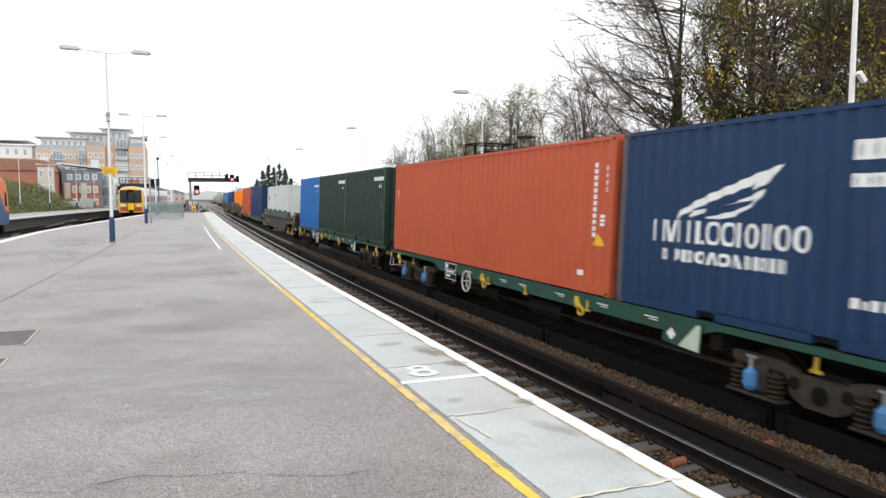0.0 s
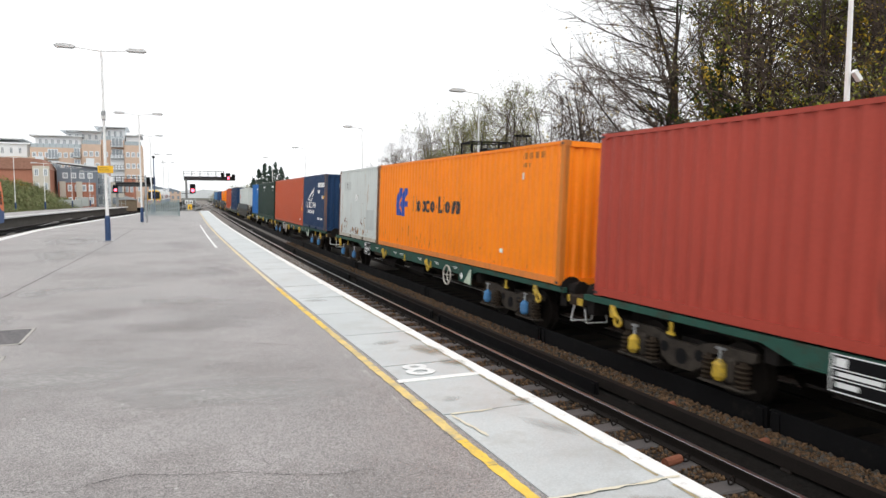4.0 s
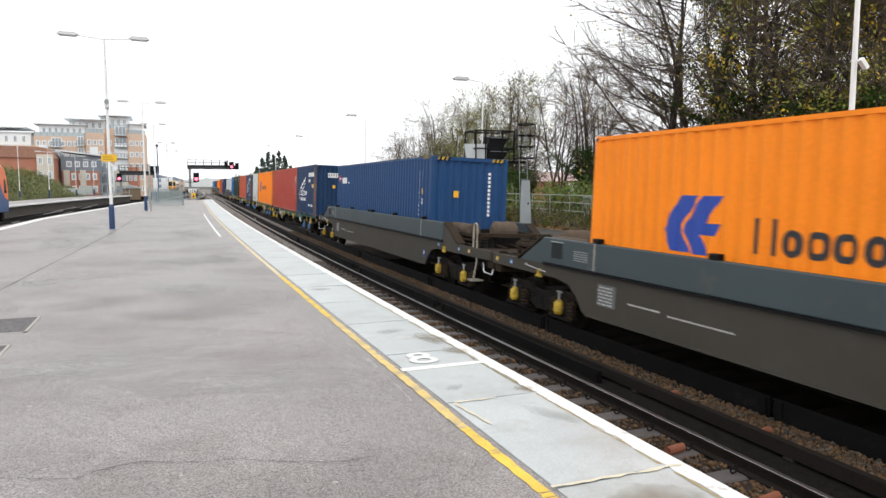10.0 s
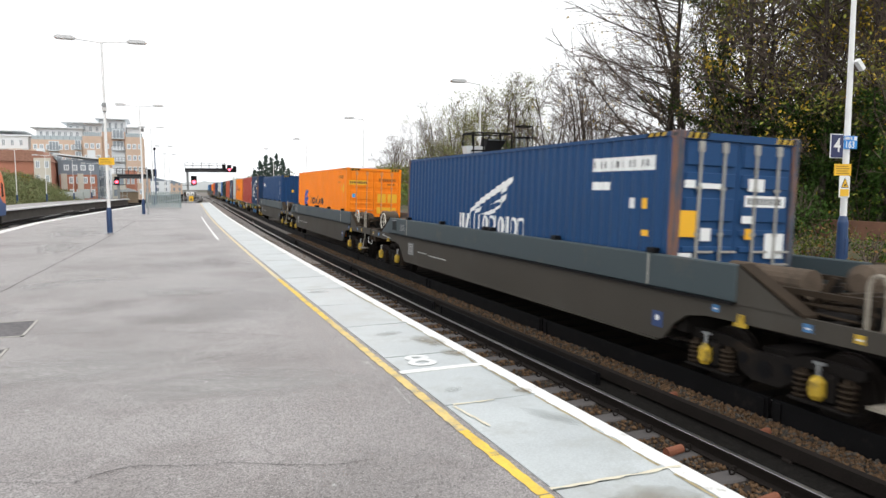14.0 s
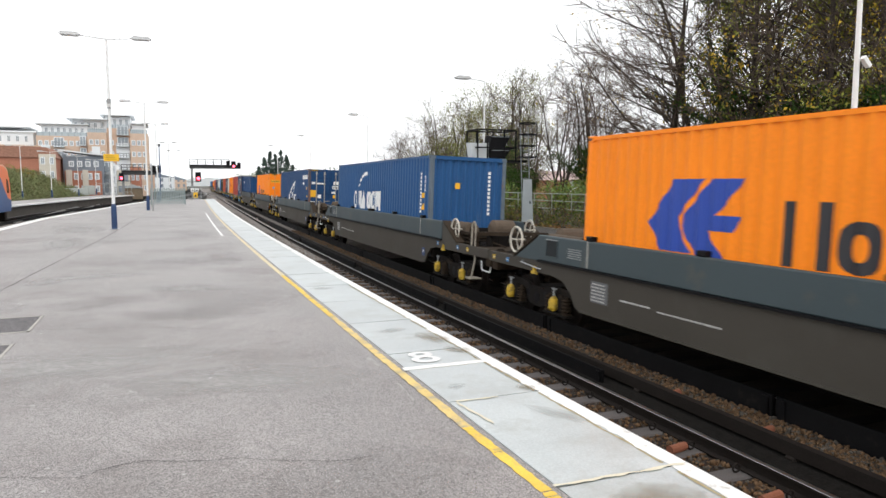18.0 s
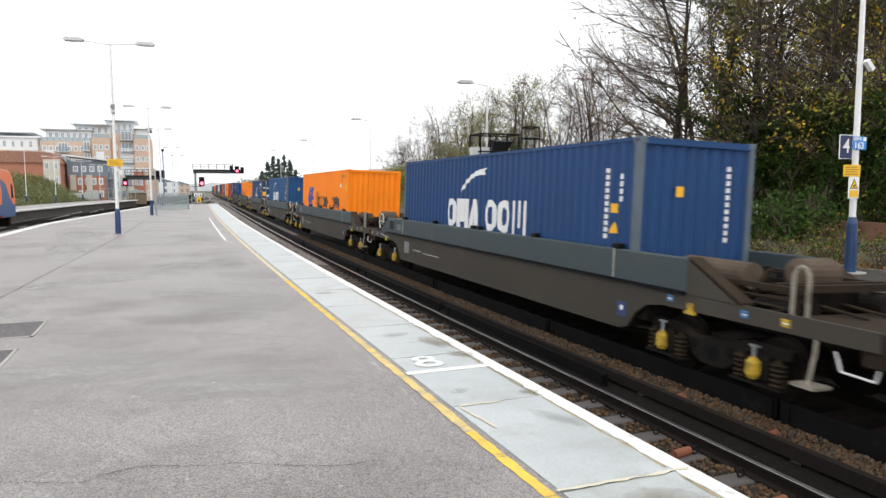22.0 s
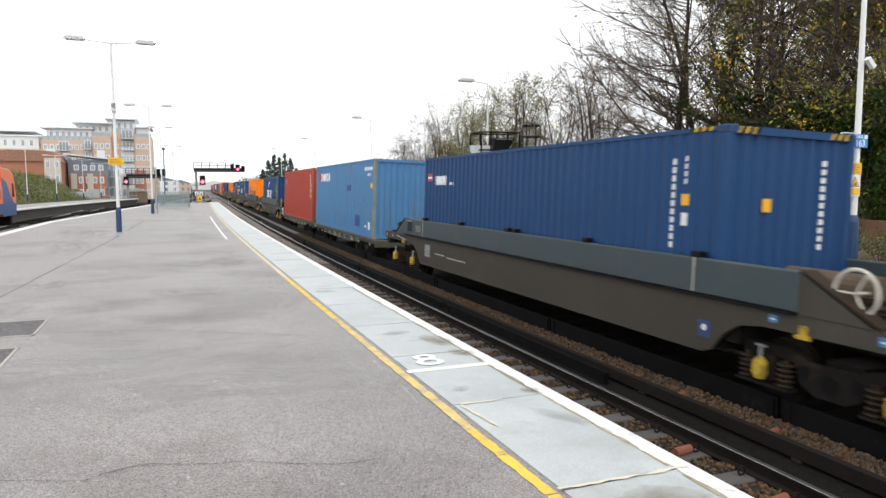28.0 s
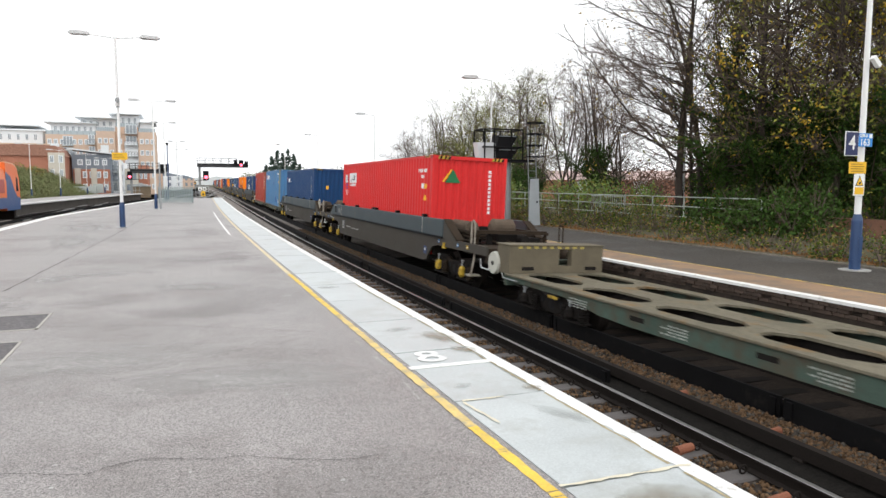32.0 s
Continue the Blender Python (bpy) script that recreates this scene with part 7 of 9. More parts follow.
def build_west():
    tagged(part("platform_wall", path_mesh(WEST_EDGE, [(-0.3, -1.3), (-0.3, -0.12), (-5.2, -0.12), (-5.2, -1.3)]), mat("weathered_platform_brick", (0.11, 0.1, 0.09), spec=0.15, rough=0.9, vary=0.35, scale=1.5, dirt=(0.07, 0.062, 0.055), dirt_amount=0.5, streak=True), None), "sooty dark platform face", "wall", kind="structure")
    tagged(part("platform", path_mesh(WEST_EDGE, [(-0.5, -0.12), (-0.5, 0.0), (-5.0, 0.0), (-5.0, -0.12)]), TARMAC, None), "grey tarmac of the second platform", "platform", kind="structure")
    tagged(part("nosing", path_mesh(WEST_EDGE, [(0, -0.14), (0, 0.01), (-0.498, 0.01), (-0.498, -0.14)]), WHITE_LINE, None), "white painted platform edge", "coping", kind="structure")
    for side in (-0.7525, 0.7525):
        r = empty("rail", Matrix.Identity(4), "worn steel running rail with a bright head", "rail", "running rails", "structure")
        part("rail_web", path_mesh(WEST_TRACK, [(side - 0.035, RAIL_Z - 0.16), (side + 0.035, RAIL_Z - 0.16), (side + 0.035, RAIL_Z - 0.004), (side - 0.035, RAIL_Z - 0.004)]), RAIL, r)
        part("rail_head", path_mesh(WEST_TRACK, [(side - 0.03, RAIL_Z - 0.004), (side + 0.03, RAIL_Z - 0.004), (side + 0.03, RAIL_Z), (side - 0.03, RAIL_Z)]), RAIL_TOP, r)
    tagged(part("guard_board", path_mesh(WEST_TRACK[:6], [(1.2, RAIL_Z - 0.1), (1.24, RAIL_Z - 0.1), (1.24, RAIL_Z + 0.12), (1.2, RAIL_Z + 0.12)]), BOARD, None), "black guard board beside the conductor rail", "board", kind="structure")
    for x in (-5.8,):
        for side in (-0.7525, 0.7525):
            r = empty("rail", Matrix.Identity(4), "worn steel running rail with a bright head", "rail", "running rails", "structure")
            part("rail_web", swept([(x + side - 0.035, RAIL_Z - 0.16), (x + side + 0.035, RAIL_Z - 0.16), (x + side + 0.035, RAIL_Z - 0.004), (x + side - 0.035, RAIL_Z - 0.004)], 96, 420, 12), RAIL, r)
            part("rail_head", swept([(x + side - 0.03, RAIL_Z - 0.004), (x + side + 0.03, RAIL_Z - 0.004), (x + side + 0.03, RAIL_Z), (x + side - 0.03, RAIL_Z)], 96, 420, 12), RAIL_TOP, r)
    # crossover between the lines beyond the platforms
    for pts in ([(x, y) for x, y in ((7.3, 98), (8.0, 118), (10.3, 150), (14.2, 200))], [(-1.0, 112), (1.4, 140), (5.0, 170), (10.2, 205)], [(3.2, 120), (4.6, 150), (7.5, 190), (11.5, 240)]):
        for side in (-0.7525, 0.7525):
            r = empty("rail", Matrix.Identity(4), "worn steel crossover rail", "rail", "running rails", "structure")
            part("rail_web", path_mesh(pts, [(side - 0.04, RAIL_Z - 0.16), (side + 0.04, RAIL_Z - 0.16), (side + 0.04, RAIL_Z - 0.002), (side - 0.04, RAIL_Z - 0.002)]), RAIL, r)
            part("rail_head", path_mesh(pts, [(side - 0.035, RAIL_Z - 0.002), (side + 0.035, RAIL_Z - 0.002), (side + 0.035, RAIL_Z + 0.003), (side - 0.035, RAIL_Z + 0.003)]), RAIL_TOP, r)
    for x, y, h in ((-16.6, 99, 6.6), (-15.0, 111, 6.4), (-13.4, 128, 6.4), (-11.7, 139, 6.2)):
        lamp_post(Matrix.Translation((x, y, 0)), h, reach=1.6, slim=True, label="slim white lamp post on the second platform")
    eq = mat("equipment_grey", (0.45, 0.48, 0.46), 0.6, vary=0.1)
    for x, y, w, h in ((-14.3, 133, 3.6, 1.2), (-12.6, 137, 1.6, 1.6)):
        c = empty("equipment_cabinet", Matrix.Translation((x, y, 0)), "pale grey trackside equipment cabinet", "cabinet", "trackside cabinets")
        part("body", bx(-w / 2, w / 2, -0.4, 0.4, 0, h, bevel=0.03), eq, c)
        for i in range(3):
            part("door", bx(-w / 2 + 0.06 + i * w / 3, -w / 2 + w / 3 - 0.03 + i * w / 3, -0.425, -0.402, 0.1, h - 0.1), eq, c)
    f = empty("railing", Matrix.Translation((-12.0, 141, 0)), "pale steel railing at the platform's end", "railing")
    for i in range(9):
        part("railing_post", bx(i * 0.75 - 0.03, i * 0.75 + 0.03, -0.03, 0.03, 0, 2.0), eq, f)
    for z in (0.4, 1.2, 1.95):
        part("railing_bar", bx(0, 6.0, -0.02, 0.02, z, z + 0.05), eq, f)
    # small shed past the platform
    s = empty("relay_hut", Matrix.Translation((-6.2, 150, -1.1)), "small brown brick hut beside the line", "hut")
    part("hut_wall", bx(-1.8, 1.8, -1.5, 1.5, 0, 2.2), mat("hut_brick", (0.2, 0.15, 0.1), 0.9, vary=0.3), s)
    part("hut_roof", prism(bmesh.new(), [(-2.0, 2.2), (2.0, 2.2), (0, 2.9)], "y", -1.7, 1.7), GALV, s)


TRAIN_SECTION = [(-1.36, 0.3), (-1.4, 0.9), (-1.4, 1.9), (-1.28, 2.7), (-0.95, 3.05), (-0.4, 3.18), (0.4, 3.18), (0.95, 3.05), (1.28, 2.7), (1.4, 1.9), (1.4, 0.9), (1.36, 0.3)]
GLASS_DARK = mat("dark_train_glass", (0.02, 0.025, 0.03), 0.12, vary=0.1, bump=0)
SOUTH_YEL = mat("warning_yellow_paint", (0.85, 0.52, 0.02), 0.4, vary=0.08)
SOUTH_RED = mat("train_red_paint", (0.42, 0.05, 0.04), 0.4, vary=0.1)
SOUTH_BLUE = mat("train_blue_paint", (0.03, 0.09, 0.25), 0.4, vary=0.1)
SOUTH_ORANGE = mat("train_orange_paint", (0.8, 0.17, 0.03), 0.4, vary=0.1)
TRAIN_WHITE = mat("train_grey_white_paint", (0.66, 0.67, 0.67), 0.4, vary=0.08)


def car(parent, y0, y1, body, band, lower):
    b = part("car_body", prism(bmesh.new(), TRAIN_SECTION, "y", y0, y1), body, parent)
    part("skirt", prism(bmesh.new(), [(-1.405, 0.28), (-1.405, 0.95), (1.405, 0.95), (1.405, 0.28)], "y", y0 + 0.02, y1 - 0.02), lower, b)
    n = int((y1 - y0 - 1.5) / 2.2)
    for sx in (-1, 1):
        part("window_band", bx(min(sx * 1.34, sx * 1.408), max(sx * 1.34, sx * 1.408), y0 + 0.5, y1 - 0.5, 1.25, 2.1), band, b)
        for i in range(n):
            y = y0 + 0.9 + i * 2.2
            part("car_window", bx(min(sx * 1.34, sx * 1.414), max(sx * 1.34, sx * 1.414), y, y + 1.55, 1.32, 2.02), GLASS_DARK, b)
    part("underframe", bx(-1.1, 1.1, y0 + 1, y1 - 1, -0.35, 0.28), GRIME_SHADE, b)
    for y in (y0 + 3, y1 - 3):
        for sx in (-0.75, 0.75):
            for d in (-1.2, 1.2):
                part("wheel", tube(bmesh.new(), (sx - 0.07, y + d, -0.48), (sx + 0.07, y + d, -0.48), 0.42, n=18), RAIL, b)
        part("bogie_frame", bx(-1.2, 1.2, y - 1.8, y + 1.8, -0.6, -0.3, bevel=0.05), GRIME_SHADE, b)
    return b


def cab_front(parent, way, y, shell, low):
    """The driving end: a raked nose, two windscreens and a gangway door between."""
    nose = [(-1.36, 0.1), (-1.4, 0.9), (-1.38, 1.9), (-1.2, 2.66), (-0.9, 2.95), (-0.4, 3.05), (0.4, 3.05), (0.9, 2.95), (1.2, 2.66), (1.38, 1.9), (1.4, 0.9), (1.36, 0.1)]
    bm = bmesh.new()
    a = [bm.verts.new((p[0], y, p[1])) for p in nose]
    b = [bm.verts.new((p[0] * 0.9, y + way * (0.55 - 0.1 * max(0, p[1] - 1.2)), 0.1 + (p[1] - 0.1) * 0.96)) for p in nose]
    for i in range(len(nose)):
        j = (i + 1) % len(nose)
        bm.faces.new((a[i], a[j], b[j], b[i]))
    bm.faces.new(b)
    bm.faces.new(a[::-1])
    c = part("cab", bm, shell, parent)
    f = y + way * 0.56
    yy = lambda d: sorted((f - way * 0.25, f + way * d))
    part("gangway_door", bx(-0.4, 0.4, *yy(0.1), 0.3, 2.78, bevel=0.03), BLACK, c)
    part("door_panel", bx(-0.34, 0.34, *yy(0.12), 0.4, 1.2), low, c)
    part("door_window", bx(-0.26, 0.26, *yy(0.12), 1.4, 2.4), GLASS_DARK, c)
    for sx in (-1, 1):
        x0, x1 = sorted((sx * 0.43, sx * 1.18))
        part("windscreen", bx(x0, x1, *yy(0.03), 1.22, 2.74, bevel=0.05), GLASS_DARK, c)
        part("lamp_cluster", bx(x0 + 0.1, x1 - 0.12, *yy(0.03), 0.78, 1.0, bevel=0.02), TRAIN_WHITE, c)
        part("corner_panel", bx(x0 + 0.02, x1 + 0.02, *yy(0.02), 0.22, 0.74, bevel=0.03), SOUTH_RED, c)
        part("tail_lamp", bx(x0 + 0.14, x0 + 0.26, *yy(0.045), 0.82, 0.94), mat("tail_lamp_red", (0.6, 0.02, 0.02), 0.3, emit=(1, 0.05, 0.03), power=1.5), c)
    part("coupler", bx(-0.2, 0.2, *sorted((f, f + way * 0.5)), 0.0, 0.3), GRIME_SHADE, c)
    return c


def build_trains():
    t = empty("standing_train", Matrix.Identity(4), "blue, orange and red electric train standing at the second platform", "train")
    t.matrix_basis = Matrix.Translation((-11.12, 54.2, 0)) @ Matrix.Rotation(radians(-2.4), 4, "Z")
    car(t, -20.2, -3.42, SOUTH_ORANGE, SOUTH_RED, SOUTH_BLUE)
    car(t, -40.6, -20.6, SOUTH_RED, TRAIN_WHITE, SOUTH_BLUE)
    side = [(-3.4, 0.12), (-0.2, 0.12), (-0.02, 0.5), (0.0, 1.1), (-0.06, 1.75), (-0.22, 2.3), (-0.5, 2.72), (-0.95, 3.0), (-1.6, 3.14), (-3.4, 3.2)]
    c = part("cab", prism(bmesh.new(), side, "x", -1.36, 1.36), SOUTH_ORANGE, t, "rounded orange cab")
    # The highlight along the rounded cab roof is painted as a paler orange.
    part("cab_roof", prism(bmesh.new(), [(-0.45, 2.74), (-0.95, 3.02), (-1.6, 3.16), (-3.4, 3.22), (-3.4, 3.16), (-1.6, 3.08), (-0.95, 2.94)], "x", -1.1, 1.375), mat("pale_orange_roof", (0.82, 0.42, 0.24), 0.4, vary=0.1), c)
    part("flash", prism(bmesh.new(), [(-3.4, 0.12), (-0.2, 0.12), (-0.02, 0.5), (-0.02, 0.85), (-0.8, 1.0), (-1.5, 1.5), (-2.3, 2.3), (-3.4, 2.6)], "x", 1.361, 1.372), SOUTH_BLUE, c, "blue sweep on the cab's flank")
    part("cab_window", prism(bmesh.new(), [(-0.95, 1.35), (-0.42, 1.35), (-0.55, 2.15), (-0.95, 2.3)], "x", 1.361, 1.374), GLASS_DARK, c)
    part("windscreen", prism(bmesh.new(), [(0.012, 1.3), (-0.05, 1.75), (-0.21, 2.3), (-0.3, 2.3), (-0.1, 1.3)], "x", -1.1, 1.1), GLASS_DARK, c)
    part("snow_plough", bx(-1.1, 1.1, -0.6, -0.1, -0.55, 0.1, bevel=0.05), GRIME_SHADE, c)
    e = empty("leaving_train", Matrix.Identity(4), "yellow-fronted electric train leaving along the line", "train")
    cab_front(e, -1, 0.0, SOUTH_YEL, SOUTH_YEL)
    for i in range(4):
        car(e, i * 20.4, i * 20.4 + 20.0, TRAIN_WHITE, SOUTH_RED, SOUTH_BLUE)
    return e


LEAVING = None


def windows(parent, x0, x1, z0, floors, step, n, y, frame_m, glass_m, h=1.3, w=0.9, skip=()):
    """Rows of windows in a front that faces the railway."""
    for fl in range(floors):
        for i in range(n):
            if (fl, i) in skip:
                continue
            x = x0 + (x1 - x0) * (i + 0.5) / n
            z = z0 + fl * step
            fr = part("window", bx(x - w / 2, x + w / 2, y - 0.08, y + 0.05, z, z + h), frame_m, parent)
            e = 0.19 if w > 0.75 else 0.12
            part("pane", bx(x - w / 2 + e, x - 0.03, y - 0.1, y - 0.081, z + e, z + h - e), glass_m, fr)
            part("pane", bx(x + 0.05, x + w / 2 - e, y - 0.1, y - 0.081, z + e, z + h - e), glass_m, fr)


def balconies(parent, x, w, z0, floors, step, y):
    for fl in range(floors):
        z = z0 + fl * step
        b = part("balcony", bx(x - w / 2, x + w / 2, y - 1.4, y, z - 0.16, z), mat("balcony_slab", (0.5, 0.53, 0.55), 0.7), parent)
        for q in range(5):
            xx = x - w / 2 + w * q / 4
            part("baluster", bx(xx - 0.05, xx + 0.05, y - 1.42, y - 1.36, z, z + 0.94), mat("balustrade_bars", (0.2, 0.22, 0.24), 0.4, metal=0.2), b)
        part("balcony_rail", bx(x - w / 2 - 0.05, x + w / 2 + 0.05, y - 1.44, y - 1.34, z + 0.42, z + 0.5), mat("balustrade_bars", (0.2, 0.22, 0.24), 0.4, metal=0.2), b)
        part("balcony_rail", bx(x - w / 2 - 0.05, x + w / 2 + 0.05, y - 1.44, y - 1.34, z + 0.94, z + 1.05), mat("balustrade_bars", (0.2, 0.22, 0.24), 0.4, metal=0.2), b)
        fr = part("door_frame", bx(x - w / 2 + 0.1, x + w / 2 - 0.1, y - 0.06, y + 0.04, z, z + 2.25), MATS["pale_render"], b)
        k = max(2, round(w / 0.9))
        for q in range(k):
            x0 = x - w / 2 + 0.2 + (w - 0.4) * q / k
            part("pane", bx(x0 + 0.06, x0 + (w - 0.4) / k - 0.06, y - 0.085, y - 0.061, z + 0.15, z + 2.1), mat("flat_glass", (0.32, 0.36, 0.39), 0.15), fr)


def build_houses():
    # Tan and warm brick, render and roof edges are paled to hold distance haze.
    tan = mat("tan_brick", (0.63, 0.47, 0.36), 0.9, vary=0.12, scale=0.6, grain=4, bump=0.1)
    tan2 = mat("warm_brick", (0.6, 0.42, 0.31), 0.9, vary=0.12, scale=0.6, grain=4, bump=0.1)
    red = mat("red_brick", (0.44, 0.19, 0.125), 0.9, vary=0.15, scale=0.6, grain=4, bump=0.1)
    pale = mat("pale_render", (0.8, 0.83, 0.85), 0.8, vary=0.06, scale=0.4)
    slate = mat("blue_grey_cladding", (0.2, 0.235, 0.28), 0.6, vary=0.1)
    roofm = mat("flat_roof_edge", (0.72, 0.75, 0.77), 0.6)
    glass = mat("house_glass", (0.3, 0.345, 0.38), 0.12, vary=0.2, scale=0.3, bump=0)
    Y = 190.0

    def block(name, label, vols):
        h = empty(name, Matrix.Identity(4), label, "apartment block", "flats beyond the railway")
        for x0, x1, z1, m, y, depth in vols:
            part("wall", bx(x0, x1, y, y + depth, -1.5, z1), m, h)
        return h

    a = block("apartment_block", "tall tan brick apartment block with pale set-back top floors and balconies", ((-28.4, -17.4, 13.4, tan, Y, 14), (-17.38, -13.2, 14.4, tan, Y - 0.6, 14), (-13.18, -8.0, 15.6, tan2, Y + 0.6, 14), (-7.98, -3.9, 14.4, tan, Y - 0.3, 14), (-27.4, -17.6, 16.2, pale, Y + 1.5, 11), (-21.0, -13.4, 17.6, pale, Y + 2.5, 10), (-13.6, -7.8, 18.6, pale, Y + 2.0, 10), (-7.6, -4.6, 16.8, pale, Y + 1.5, 10)))
    for x0, x1, z in ((-28.6, -17.2, 16.2), (-22.0, -12.8, 17.6), (-14.6, -7.0, 18.7), (-8.0, -3.8, 16.8)):
        part("roof", bx(x0, x1, Y + 0.6, Y + 14, z, z + 0.22), roofm, a)
    windows(a, -28.2, -17.6, 0.2, 5, 2.7, 8, Y, pale, glass, skip=[(f, k) for f in range(5) for k in (3,)])
    windows(a, -17.2, -13.4, 0.2, 5, 2.8, 3, Y - 0.6, pale, glass)
    windows(a, -13.0, -11.3, 0.2, 5, 2.8, 1, Y + 0.6, pale, glass)
    windows(a, -7.8, -4.1, 0.2, 5, 2.8, 3, Y - 0.3, pale, glass)
    windows(a, -27.0, -18.0, 13.9, 1, 2, 7, Y + 1.5, pale, glass, h=1.7)
    windows(a, -20.8, -13.6, 15.6, 1, 2, 5, Y + 2.5, pale, glass, h=1.5)
    windows(a, -13.4, -8.0, 16.2, 1, 2, 4, Y + 2.0, pale, glass, h=1.9)
    rail_m = mat("glass_parapet", (0.45, 0.52, 0.55), 0.2, vary=0.1)
    for x0, x1, y, z in ((-28.2, -17.6, Y + 0.2, 13.4), (-17.2, -13.4, Y - 0.4, 14.4), (-13.0, -8.2, Y + 0.8, 15.6), (-7.8, -4.1, Y - 0.1, 14.4)):
        pr = part("parapet", bx(x0, x1, y, y + 0.06, z, z + 0.9), rail_m, a, "glazed roof terrace parapet")
        for i in range(9):
            xx = x0 + (x1 - x0) * i / 8
            part("parapet_post", bx(xx - 0.05, xx + 0.05, y - 0.05, y - 0.005, z, z + 1.0), slate, pr)
    for xx, zz in ((-26.4, 3.2), (-26.4, 9.0), (-19.4, 6.1), (-15.6, 8.8)):
        part("render_panel", bx(xx - 0.9, xx + 0.9, Y - 0.72, Y - 0.61 if xx > -17.3 else Y - 0.02, zz, zz + 2.2), pale, a)
    balconies(a, -23.6, 2.4, 0.0, 5, 2.7, Y)
    balconies(a, -9.6, 2.8, 0.0, 6, 2.8, Y + 0.6)
    balconies(a, -18.4, 1.6, 2.8, 4, 2.8, Y - 0.6)
    part("bay", bx(-11.2, -8.1, Y + 0.3, Y + 0.62, 3.0, 12.0), pale, a)
    b = block("apartment_block", "pale and tan apartment block further back", ((-48, -29.6, 11.5, tan, Y + 8, 14), (-47, -30.4, 14.6, pale, Y + 9.5, 12)))
    for x0, x1, z in ((-49, -29.4, 14.6), (-42, -31, 15.8)):
        part("roof", bx(x0, x1, Y + 9.2, Y + 22, z, z + 0.22), roofm, b)
    windows(b, -47.5, -30.0, 0.2, 4, 2.9, 9, Y + 8, pale, glass)
    windows(b, -46, -31, 12.2, 1, 2, 8, Y + 9.5, pale, glass, h=1.7)
    balconies(b, -36, 3.0, 0, 4, 2.9, Y + 8)
    # red brick block with a gable, nearer
    R = 142.0
    r = block("brick_house", "long red brick building with a pale gabled end", ((-40, -18.6, 6.6, red, R, 12),))
    part("roof", prism(bmesh.new(), [(-40.5, 6.6), (-18.4, 6.6), (-19.6, 8.4), (-25.0, 8.7), (-40.5, 7.6)], "y", R - 0.3, R + 12), mat("brown_tile", (0.33, 0.17, 0.12), 0.85, vary=0.2, grain=3), r)
    part("gable_bay", bx(-20.9, -18.3, R - 0.5, R - 0.01, -1.0, 7.2), mat("cream_render", (0.62, 0.58, 0.5), 0.8, vary=0.1), r)
    windows(r, -21.0, -18.2, 0.4, 3, 2.5, 2, R - 0.5, pale, glass, w=0.7)
    # terrace with a grey top storey
    t = block("terrace", "red brick terrace with a blue-grey top storey and cream bays", ((-18.0, -11.6, 4.4, red, 150, 10), (-18.2, -11.2, 7.4, slate, 150.4, 9.6)))
    part("roof", prism(bmesh.new(), [(-18.8, 8.5), (-10.6, 7.5), (-10.6, 7.3), (-18.8, 8.2)], "y", 149.6, 160), roofm, t)
    for x in (-17.2, -14.4):
        part("bay", bx(x - 0.5, x + 0.5, 149.5, 150.0, -1.0, 4.6), MATS["cream_render"], t)
    windows(t, -16.6, -11.8, 0.3, 2, 2.4, 4, 150, pale, glass, w=0.8)
    windows(t, -17.5, -11.8, 5.2, 1, 2, 4, 150.4, pale, glass, h=1.1)
    w = block("terrace", "white rendered flats with small balconies", ((-11.5, -9.2, 5.8, pale, 152, 10), (-9.18, -6.8, 4.6, MATS["cream_render"], 154, 10), (-6.78, -4.9, 5.4, red, 156, 10)))
    windows(w, -11.4, -9.3, 0.2, 3, 2.0, 2, 152, slate, glass, w=0.7, h=1.2)
    windows(w, -9.1, -6.9, 0.2, 2, 2.2, 2, 154, slate, glass, w=0.7)
    windows(w, -6.7, -5.0, 0.2, 2, 2.4, 2, 156, pale, glass, w=0.6)
    balconies(w, -10.4, 1.8, 0.0, 3, 2.0, 152)
    for x, y, wd, hh, m in ((4, 330, 9, 3.6, tan), (-3, 300, 12, 4.4, pale), (-8, 280, 8, 5.6, tan2)):
        h = block("distant_house", "distant pale houses beside the line", ((x - wd / 2, x + wd / 2, hh, m, y, 8),))
        part("roof", prism(bmesh.new(), [(x - wd / 2 - 0.4, hh), (x + wd / 2 + 0.4, hh), (x, hh + 1.6)], "y", y, y + 8), slate, h)
        windows(h, x - wd / 2, x + wd / 2, 0.4, 2, 2.4, 4, y, slate, glass)
    # house with a shallow pinkish roof behind the trees on the right
    k = empty("low_building", Matrix.Translation((30.0, 96.0, -1)) @ Matrix.Rotation(radians(-15), 4, "Z"), "low building with a shallow pink-brown tiled roof", "building")
    part("wall", bx(-9, 13, 0, 12, 0, 4.0), red, k)
    bm = bmesh.new()
    lo = [bm.verts.new(p) for p in ((-10, -0.6, 3.9), (14, -0.6, 3.9), (14, 12.6, 3.9), (-10, 12.6, 3.9))]
    hi = [bm.verts.new(p) for p in ((-2.5, 6, 5.9), (8, 6, 5.9))]
    for f in ((lo[0], lo[1], hi[1], hi[0]), (lo[1], lo[2], hi[1]), (lo[2], lo[3], hi[0], hi[1]), (lo[3], lo[0], hi[0]), lo[::-1]):
        bm.faces.new(f)
    part("roof", bm, mat("pink_tile", (0.5, 0.37, 0.34), 0.85, vary=0.12, grain=3, scale=0.6), k)
    part("fascia", bx(-10, 14, -0.72, -0.6, 3.7, 4.0), pale, k)
